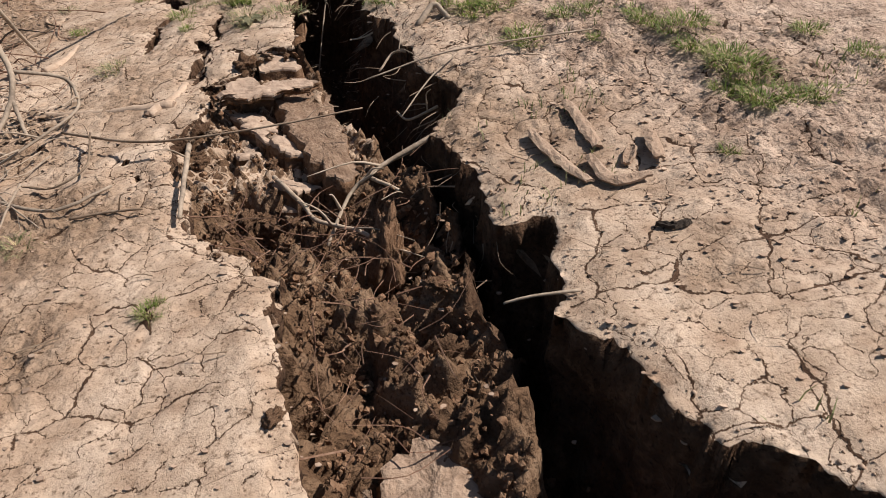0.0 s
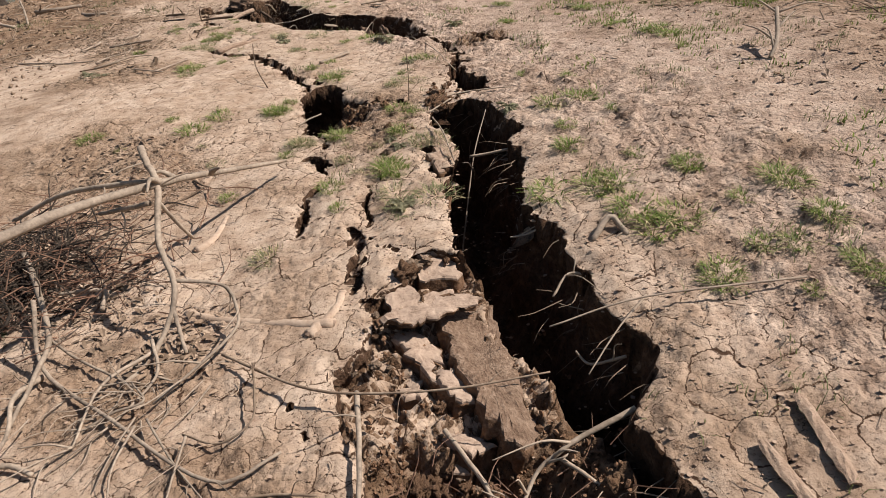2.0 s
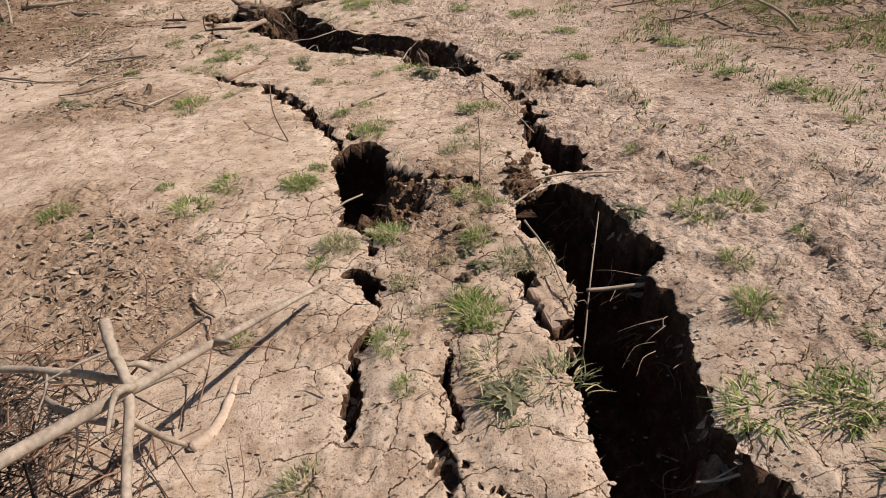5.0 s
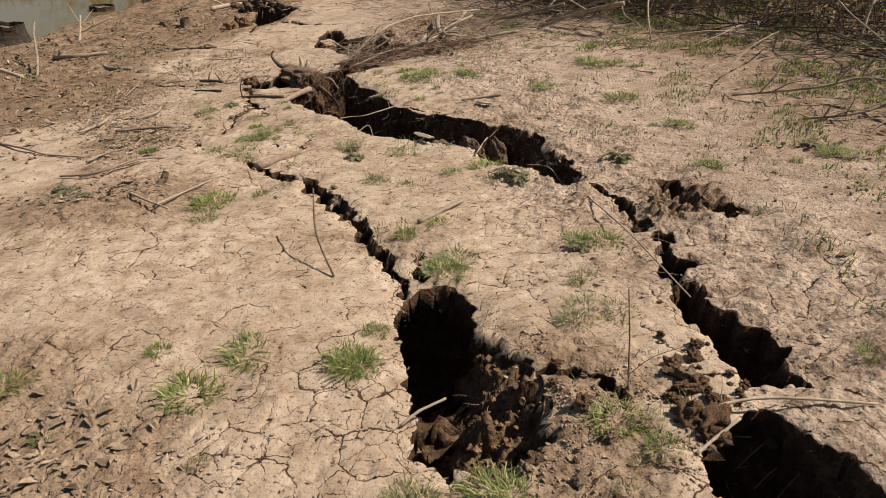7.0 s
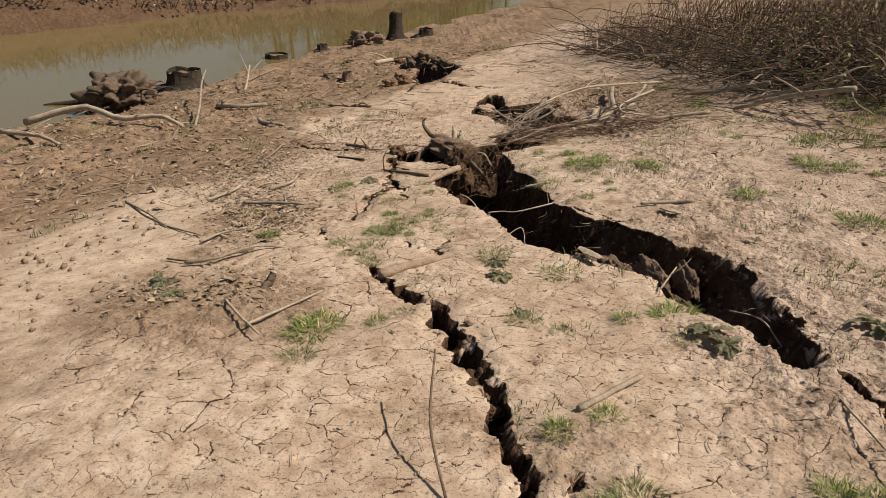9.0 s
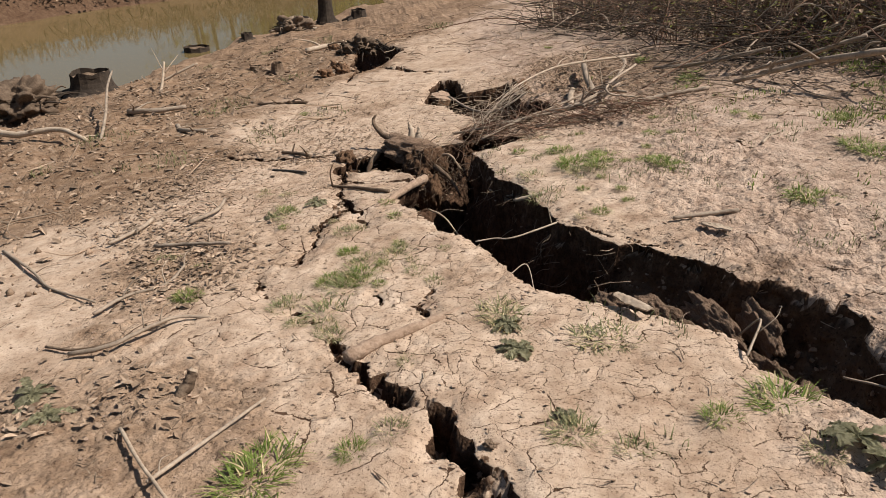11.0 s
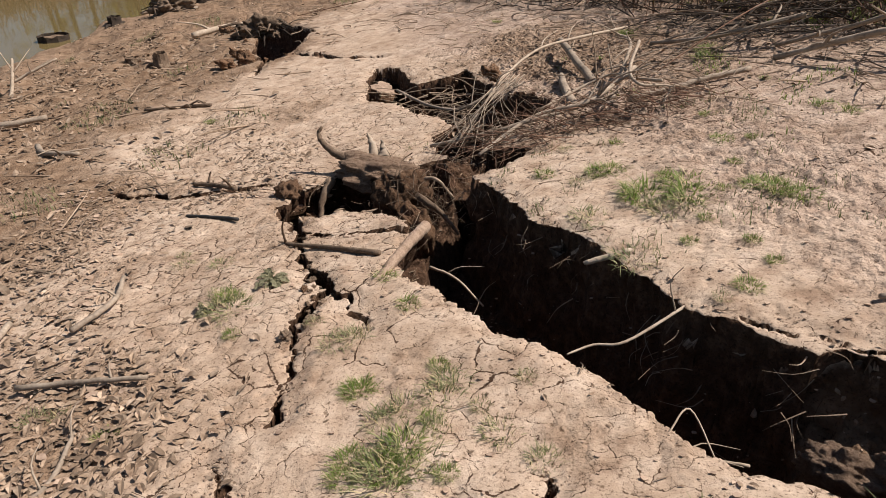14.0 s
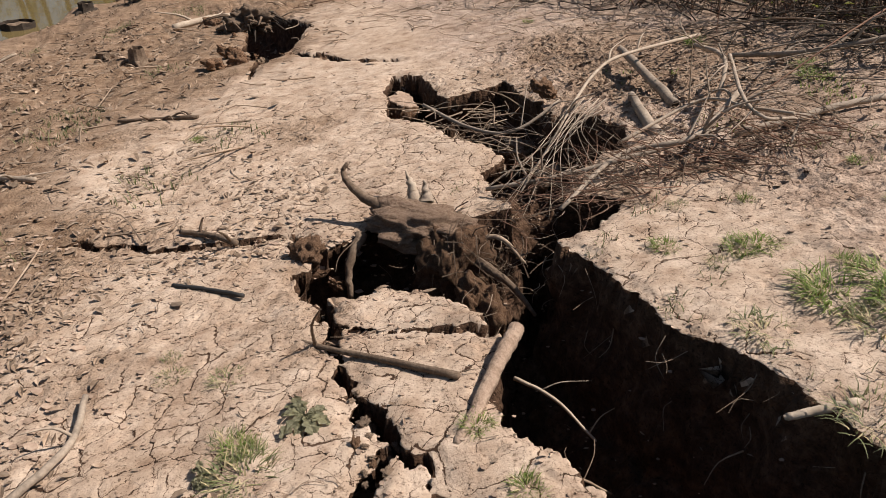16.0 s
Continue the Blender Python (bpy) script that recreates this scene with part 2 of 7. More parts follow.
# ---- the lie of the land ----
def lattice(ix, iy, seed):
    h = (ix.astype(np.int64) * 374761393 + iy.astype(np.int64) * 668265263 + seed * 974711) & 0xFFFFFFFF
    h = ((h ^ (h >> 13)) * 1274126177) & 0xFFFFFFFF
    return ((h ^ (h >> 16)) & 0xFFFFFF) / float(0xFFFFFF)


def vnoise(x, y, seed=0):
    """Smooth value noise from -1 to 1, one lump a unit."""
    ix, iy = np.floor(x), np.floor(y)
    fx, fy = x - ix, y - iy
    fx, fy = fx * fx * fx * (fx * (fx * 6 - 15) + 10), fy * fy * fy * (fy * (fy * 6 - 15) + 10)
    a, b = lattice(ix, iy, seed), lattice(ix + 1, iy, seed)
    c, d = lattice(ix, iy + 1, seed), lattice(ix + 1, iy + 1, seed)
    return 2 * ((a + (b - a) * fx) * (1 - fy) + (c + (d - c) * fx) * fy) - 1


def fbm(x, y, size, octaves=4, seed=0, gain=0.5):
    total, amp = 0.0, 1.0
    for o in range(octaves):
        total = total + amp * vnoise(x / size + 17.3 * o, y / size - 9.1 * o, seed + o)
        size, amp = size / 2, amp * gain
    return total


def step(a, b, x):
    t = np.clip((x - a) / (b - a), 0, 1)
    return t * t * (3 - 2 * t)


BUMPS = [(-2.2, 1.5, -0.033), (-0.4, 1.5, -0.054), (1.2, 1.5, -0.023), (-4.0, 3.6, 0.028), (-2.2, 3.6, -0.057), (-0.4, 3.6, 0.057),
         (1.2, 3.6, 0.079), (-5.8, 5.7, 0.048), (-4.0, 5.7, 0.123), (1.2, 5.7, 0.03), (-5.8, 7.8, 0.023), (-2.2, 7.8, -0.05),
         (-0.4, 7.8, -0.065), (1.2, 7.8, -0.036), (-2.2, 9.9, 0.064), (-0.4, 9.9, -0.038), (1.2, 9.9, -0.028), (-5.8, 12.0, -0.072), (-4.0, 12.0, -0.065)]
WATER = -2.0


def far_shore(y):
    return -24.0 + 4.5 * step(18, 38, y)


def base(x, y):
    """The bank without its fissures: it falls to the river on the left, and rises again on the far side."""
    x, y = np.asarray(x, float), np.asarray(y, float)
    xe = np.where(x > 1.5, 1.5 + (x - 1.5) * 0.25, x)
    z = -0.26 + 0.146 * (xe + 2) - 0.004 * (y - 5)
    for a, b, h in BUMPS:
        z = z + h * np.exp(-((x - a) ** 2 + (y - b) ** 2) / 3.38)
    z = z + 0.10 * step(-6, -11, x) * fbm(x, y, 1.7, 3, 71)
    z = z - 0.85 * step(-13.0 + 0.5 * vnoise(y / 2.1, y * 0, 5), -15.2, x)
    edge = far_shore(y) + 0.6 * vnoise(y / 2.6, y * 0, 9)
    bank = WATER - 0.7 + 0.75 * np.clip(edge + 0.9 - x, 0, 2.4)
    return np.where(x < -16, np.maximum(np.maximum(z, -2.9), bank), z)


# The fissures in plan, as one walks along them: rim points (x, y).
CHASM = [(1.3, -0.6), (0.95, 0.3), (0.69, 0.67), (0.58, 0.76), (0.45, 0.82), (0.43, 0.92), (0.4, 1.0), (0.31, 1.1), (0.24, 1.21), (0.27, 1.33), (0.32, 1.5), (0.26, 1.57),
         (0.16, 1.58), (0.09, 1.81), (0.08, 1.94), (-0.03, 2.11), (0.04, 2.25), (0.03, 2.47), (-0.08, 2.64), (-0.15, 2.85), (-0.23, 3.16),
         (-0.39, 3.42), (-0.41, 3.9), (-0.46, 4.2), (-0.44, 4.36), (-0.5, 4.5), (-0.66, 4.86), (-0.79, 5.08), (-0.92, 5.0), (-1.0, 4.86),
         (-0.94, 4.55), (-0.85, 4.38), (-0.75, 4.04), (-0.80, 3.7), (-0.73, 3.43), (-0.68, 3.16), (-0.65, 3.0), (-0.56, 2.88),
         (-0.5, 2.72), (-0.34, 2.45), (-0.28, 2.28), (-0.14, 2.14), (-0.04, 1.98), (-0.02, 1.7), (0.11, 1.26), (0.14, 0.95), (0.22, 0.3), (0.5, -0.6)]
SLUMP = [(0.2, 0.2), (-0.12, 0.5), (-0.23, 0.77), (-0.31, 0.99), (-0.36, 1.14), (-0.4, 1.29), (-0.45, 1.41), (-0.55, 1.58), (-0.7, 1.69), (-0.79, 1.79), (-0.93, 2.1),
         (-1.05, 2.42), (-0.97, 2.53), (-0.95, 2.64), (-1.03, 2.84), (-0.86, 2.92), (-0.87, 3.14), (-0.6, 3.12), (-0.3, 2.72), (-0.05, 2.24), (0.08, 1.56), (0.22, 1.1), (0.35, 0.7)]
PIT = [(-1.02, 5.79), (-0.93, 5.57), (-0.87, 5.34), (-0.81, 5.19), (-0.64, 5.21), (-0.72, 5.51), (-0.85, 5.75), (-0.95, 5.98)]
HOLE = [(-2.12, 5.63), (-2.08, 5.88), (-1.93, 5.92), (-1.81, 5.74), (-1.76, 5.52), (-1.79, 5.29), (-1.77, 5.01), (-1.69, 4.85), (-1.86, 4.8), (-1.94, 5.1), (-2.05, 5.47)]
SLIP = [(-1.95, 5.55), (-1.8, 5.6), (-1.63, 5.49), (-1.5, 5.2), (-1.42, 4.87), (-1.6, 4.76), (-1.85, 4.85)]
GULLY = [(-2.06, 7.79), (-1.98, 7.73), (-1.84, 7.64), (-1.67, 7.48), (-1.57, 7.3), (-1.54, 7.18), (-1.36, 7.16), (-1.37, 7.3), (-1.42, 7.55), (-1.53, 7.83), (-1.68, 8.13), (-1.86, 8.36),
         (-2.12, 8.45), (-2.36, 8.61), (-2.56, 8.79), (-2.68, 8.77), (-2.96, 9.0), (-3.04, 9.12), (-3.14, 9.3), (-3.35, 9.62), (-3.57, 9.89), (-3.75, 10.29), (-3.96, 10.6),
         (-3.79, 10.7), (-3.61, 11.0), (-3.9, 11.13), (-4.18, 11.22), (-4.17, 10.82), (-4.23, 10.28), (-4.24, 10.02), (-4.12, 9.85), (-4.17, 9.6), (-4.04, 9.35), (-3.85, 9.14),
         (-3.46, 8.79), (-3.3, 8.67), (-3.16, 8.46), (-2.97, 8.28), (-2.78, 8.18), (-2.5, 8.12), (-2.3, 8.05), (-2.12, 7.95)]
CAVE = [(-5.15, 12.83), (-5.3, 13.51), (-5.29, 13.87), (-5.05, 13.8), (-4.76, 13.14), (-4.48, 13.22), (-4.28, 13.35), (-4.07, 12.85), (-3.93, 12.46), (-3.74, 12.39), (-3.54, 12.16), (-3.52, 11.71), (-3.69, 11.72),
        (-3.8, 11.52), (-3.92, 11.11), (-4.13, 11.06), (-4.28, 11.29), (-4.36, 11.62), (-4.25, 11.81), (-4.31, 12.07), (-4.6, 12.28), (-4.83, 12.6)]
ROOTPIT = [(-5.11, 10.47), (-5.07, 10.69), (-4.92, 10.95), (-4.83, 11.05), (-4.4, 10.98), (-4.0, 11.1), (-3.95, 10.82), (-4.0, 10.28), (-4.1, 10.0), (-4.3, 10.1), (-4.46, 10.27), (-4.64, 10.32), (-4.8, 10.27), (-4.9, 10.22)]
FARPIT = [(-6.83, 14.22), (-7.01, 15.0), (-7.49, 15.73), (-7.75, 16.76), (-8.58, 17.99), (-9.23, 19.8), (-8.05, 18.47), (-6.97, 16.97), (-6.75, 15.39), (-6.85, 14.8)]
FISSURES = [(CHASM, 1.05, 0.28), (PIT, 0.42, 0.12), (HOLE, 0.62, 0.12), (CAVE, 0.55, 0.2), (ROOTPIT, 0.42, 0.16), (FARPIT, 0.6, 0.3)]
# Narrow cracks: half width, depth, then the line.
CRACKS = [(0.045, 0.22, [(-3.75, 7.72), (-3.5, 7.5), (-3.36, 7.39), (-3.21, 7.33)]), (0.06, 0.3, [(-3.21, 7.33), (-3.07, 7.19), (-2.96, 7.08), (-2.89, 6.95), (-2.8, 6.86)]),
          (0.05, 0.25, [(-2.8, 6.86), (-2.56, 6.6), (-2.47, 6.36)]), (0.03, 0.15, [(-2.47, 6.36), (-2.28, 6.14), (-2.12, 5.8)]),
          (0.035, 0.3, [(-1.67, 4.4), (-1.58, 4.26), (-1.5, 4.14)]), (0.018, 0.18, [(-1.5, 4.14), (-1.53, 3.93), (-1.55, 3.78)]), (0.022, 0.18, [(-1.55, 3.78), (-1.53, 3.67), (-1.47, 3.45)]),
          (0.03, 0.25, [(-1.3, 7.15), (-1.2, 6.99), (-1.06, 6.65)]), (0.05, 0.3, [(-1.06, 6.65), (-0.98, 6.35), (-0.96, 6.1)]), (0.06, 0.3, [(-0.96, 6.1), (-1.0, 5.9), (-0.9, 5.75)]),
          (0.03, 0.25, [(-0.93, 4.23), (-0.9, 4.09), (-0.86, 3.92)]), (0.045, 0.3, [(-0.88, 3.93), (-0.78, 3.9)]), (0.025, 0.15, [(-1.49, 5.23), (-1.41, 5.24), (-1.31, 5.21), (-1.2, 5.12)]),
          (0.012, 0.12, [(-1.23, 3.95), (-1.21, 3.72), (-1.17, 3.55)]), (0.035, 0.25, [(-5.11, 10.5), (-4.94, 10.25), (-4.83, 10.1)]), (0.03, 0.18, [(-4.83, 10.1), (-4.75, 9.89), (-4.63, 9.6)]),
          (0.035, 0.3, [(-4.63, 9.6), (-4.52, 9.48), (-4.48, 9.42)]), (0.025, 0.25, [(-4.48, 9.42), (-4.48, 9.3), (-4.5, 9.1)]), (0.018, 0.2, [(-4.5, 9.1), (-4.47, 8.86), (-4.37, 8.5)]),
          (0.018, 0.15, [(-4.45, 9.34), (-4.35, 9.25), (-4.26, 9.14)]), (0.03, 0.12, [(-6.66, 10.97), (-6.3, 10.97), (-5.94, 10.89), (-5.6, 10.95)]), (0.045, 0.16, [(-5.6, 10.95), (-5.31, 10.96), (-5.04, 10.72)]),
          (0.05, 0.16, [(-7.04, 15.63), (-6.48, 15.09), (-6.0, 14.7), (-5.37, 14.38)]), (0.018, 0.14, [(-3.4, 7.95), (-3.5, 8.1), (-3.47, 8.2)]), (0.010, 0.1, [(-2.9, 8.97), (-2.6, 8.84), (-2.4, 8.72)]),
          (0.05, 0.22, [(-2.08, 5.95), (-2.1, 6.1), (-2.16, 6.22)]), (0.03, 0.15, [(-1.05, 2.86), (-1.12, 3.1), (-1.18, 3.4)]), (0.02, 0.12, [(-1.62, 4.55), (-1.7, 4.7), (-1.78, 4.85)]), (0.03, 0.14, [(-4.1, 9.9), (-4.4, 9.98), (-4.72, 10.02)]), (0.07, 0.17, [(-0.87, 7.22), (-0.87, 7.04), (-0.785, 6.86), (-0.68, 6.76), (-0.62, 6.64)]),
          (0.012, 0.1, [(-4.45, 8.22), (-4.39, 8.16), (-4.31, 8.10)]), (0.012, 0.1, [(-4.07, 7.93), (-4.00, 7.91), (-3.97, 7.86), (-3.93, 7.84)]), (0.009, 0.08, [(-4.53, 8.32), (-4.49, 8.30), (-4.45, 8.27)]), (0.012, 0.1, [(-3.73, 8.15), (-3.70, 8.09), (-3.64, 8.06)]), (0.01, 0.08, [(-4.53, 8.35), (-4.42, 8.22), (-4.34, 8.16)]), (0.009, 0.08, [(-4.36, 9.28), (-4.27, 9.13), (-4.17, 9.02)]), (0.01, 0.1, [(-1.00, 2.08), (-1.08, 2.15), (-1.12, 2.26)]), (0.01, 0.1, [(-1.18, 3.57), (-1.12, 3.42), (-1.08, 3.31)]), (0.008, 0.08, [(-1.06, 3.25), (-0.97, 3.18), (-0.89, 3.10)])]


def inside_distance(x, y, poly):
    """Metres from the outline, positive inside."""
    p = np.array(poly)
    q = np.roll(p, -1, 0)
    best, odd = np.full(x.shape, 1e9), np.zeros(x.shape, bool)
    for (ax, ay), (bx, by) in zip(p, q):
        ex, ey = bx - ax, by - ay
        t = np.clip(((x - ax) * ex + (y - ay) * ey) / (ex * ex + ey * ey), 0, 1)
        best = np.minimum(best, (x - ax - t * ex) ** 2 + (y - ay - t * ey) ** 2)
        if ay != by:
            odd ^= ((ay > y) != (by > y)) & (x < ex * (y - ay) / (by - ay) + ax)
    return np.where(odd, 1, -1) * np.sqrt(best)


def line_distance(x, y, line):
    best = np.full(x.shape, 1e9)
    for (ax, ay), (bx, by) in zip(line, line[1:]):
        ex, ey = bx - ax, by - ay
        t = np.clip(((x - ax) * ex + (y - ay) * ey) / (ex * ex + ey * ey), 0, 1)
        best = np.minimum(best, (x - ax - t * ex) ** 2 + (y - ay - t * ey) ** 2)
    return np.sqrt(best)


def near(x, y, pts, reach):
    p = np.array(pts)
    return (x > p[:, 0].min() - reach) & (x < p[:, 0].max() + reach) & (y > p[:, 1].min() - reach) & (y < p[:, 1].max() + reach)


def wall(q):
    """Share of the depth reached at q wall widths in from the rim: a sheer lip, then a battered foot."""
    return np.where(q < 0.35, 2.0 * np.clip(q, 0, 1), 0.7 + 0.3 * step(0.35, 1.0, q))


def carve(x, y):
    """Depth of the fissures, and the distance in from the nearest rim (negative outside)."""
    x, y = np.asarray(x, float), np.asarray(y, float)
    wx = x + 0.028 * vnoise(x / 0.16, y / 0.16, 31) + 0.02 * vnoise(x / 0.06, y / 0.06, 33) + 0.011 * vnoise(x / 0.025, y / 0.025, 35)
    wy = y + 0.028 * vnoise(x / 0.16, y / 0.16, 32) + 0.02 * vnoise(x / 0.06, y / 0.06, 34) + 0.011 * vnoise(x / 0.025, y / 0.025, 36)
    sx, sy = x + 0.028 * vnoise(x / 0.16, y / 0.16, 31), y + 0.028 * vnoise(x / 0.16, y / 0.16, 32)
    depth, rim = np.zeros(x.shape), np.full(x.shape, -1.0)

    def into(poly, mask):
        """Ragged at the rim, plainer further down."""
        ragged, plain = inside_distance(wx[mask], wy[mask], poly), inside_distance(sx[mask], sy[mask], poly)
        return plain + (ragged - plain) * np.exp(-np.clip(plain, 0, None) / 0.014)

    def dig(mask, d, deep, width):
        got = deep * wall(np.clip(d, 0, None) / width)
        depth[mask] = np.maximum(depth[mask], got)
        rim[mask] = np.maximum(rim[mask], d)

    for poly, deep, width in FISSURES:
        m = near(x, y, poly, 0.8)
        if m.any():
            d = into(poly, m)
            dig(m, d, deep * (1 + 0.18 * vnoise(x[m] / 0.4, y[m] / 0.4, 41)), width)
    m = near(x, y, SLUMP, 0.8)
    if m.any():
        d = into(SLUMP, m)
        xs, ys = x[m], y[m]
        rubble = 0.28 + 0.1 * fbm(xs, ys, 0.28, 5, 43, 0.6)
        slab = 0.15 + 0.15 * np.clip(xs + 0.95, 0, 1) + 0.035 * fbm(xs, ys, 0.2, 4, 44)
        dig(m, d, rubble + (slab - rubble) * step(2.05, 2.3, ys - 0.25 * xs - 0.2), 0.24)
    m = near(x, y, SLIP, 0.8)
    if m.any():
        dig(m, inside_distance(wx[m], wy[m], SLIP), 0.14 + 0.4 * step(-1.68, -1.86, x[m]) + 0.05 * fbm(x[m], y[m], 0.2, 4, 45), 0.16)
    m = near(x, y, GULLY, 0.8)
    if m.any():
        xs, ys = x[m], y[m]
        d = into(GULLY, m)
        shallow = 0.42 + 0.08 * fbm(xs, ys, 0.25, 4, 46)
        dig(m, d, 1.0 + (shallow - 1.0) * step(-2.85, -2.55, xs), 0.28)
    for half, deep, line in CRACKS:
        m = near(x, y, line, 0.4)
        if m.any():
            d = half * (0.85 + 0.7 * vnoise(x[m] / 0.1, y[m] / 0.1, 51)) - line_distance(wx[m], wy[m], line)
            dig(m, d, deep * (0.7 + 0.5 * vnoise(x[m] / 0.13, y[m] / 0.13, 52)), half * 1.3)
    return depth, rim


def ground_z(x, y):
    """Height of the ground at one place."""
    return float(surface(x, y))


def mud_plates(x, y, size, seed, there):
    """Plates of shrunken mud: distance to the nearest open joint (there: the share of joints that are open), and that
    distance in three layers, signed by the side one is on, so that it passes through nought on the joint itself."""
    gx, gy = x / size, y / size
    ix, iy = np.floor(gx), np.floor(gy)

    def site(i, j):
        return i + 0.5 + 0.86 * (lattice(i, j, seed) - 0.5), j + 0.5 + 0.86 * (lattice(i, j, seed + 1) - 0.5)

    best = np.full(x.shape, 1e9)
    ci, cj = ix.copy(), iy.copy()
    for di in (-1, 0, 1):
        for dj in (-1, 0, 1):
            sx, sy = site(ix + di, iy + dj)
            d = (sx - gx) ** 2 + (sy - gy) ** 2
            k = d < best
            best = np.where(k, d, best)
            ci, cj = np.where(k, ix + di, ci), np.where(k, iy + dj, cj)
    sx, sy = site(ci, cj)
    side = [lattice(ci, cj, seed + 20 + m) > 0.5 for m in range(3)]
    near_joint = [np.full(x.shape, 0.05 / size) for m in range(3)]
    for di in (-2, -1, 0, 1, 2):
        for dj in (-2, -1, 0, 1, 2):
            if not (di or dj):
                continue
            tx, ty = site(ci + di, cj + dj)
            ex, ey = tx - sx, ty - sy
            ln = np.sqrt(ex * ex + ey * ey) + 1e-9
            d = ((sx + tx) / 2 - gx) * ex / ln + ((sy + ty) / 2 - gy) * ey / ln
            free = lattice(2 * ci + di, 2 * cj + dj, seed + 7) < there
            for m in range(3):
                differs = side[m] != (lattice(ci + di, cj + dj, seed + 20 + m) > 0.5)
                near_joint[m] = np.where(free & differs & (d < near_joint[m]), d, near_joint[m])
                free &= ~differs
    gaps = [np.maximum(g, 0) * size for g in near_joint]
    return np.minimum(np.minimum(gaps[0], gaps[1]), gaps[2]), [np.where(s, g, -g) for s, g in zip(side, gaps)]


def graded(parts):
    """Grid lines from (end, spacing) runs; a run with a growth factor widens as it goes."""
    out = [parts[0]]
    for end, gap, grow in parts[1:]:
        while out[-1] < end:
            out.append(out[-1] + gap)
            gap = min(gap * grow, 6.0)
    return out


SURFACE = {}


def surface(x, y):
    """Height of the finished ground, between its grid points."""
    x, y = np.asarray(x, float), np.asarray(y, float)
    a, b = -0.3913 * x + 0.9207 * y, 0.9207 * x + 0.3913 * y
    u, v, z = SURFACE["u"], SURFACE["v"], SURFACE["z"]
    i, j = np.clip(np.searchsorted(u, a) - 1, 0, len(u) - 2), np.clip(np.searchsorted(v, b) - 1, 0, len(v) - 2)
    p, q = np.clip((a - u[i]) / (u[i + 1] - u[i]), 0, 1), np.clip((b - v[j]) / (v[j + 1] - v[j]), 0, 1)
    return (z[i, j] * (1 - p) + z[i + 1, j] * p) * (1 - q) + (z[i, j + 1] * (1 - p) + z[i + 1, j + 1] * p) * q


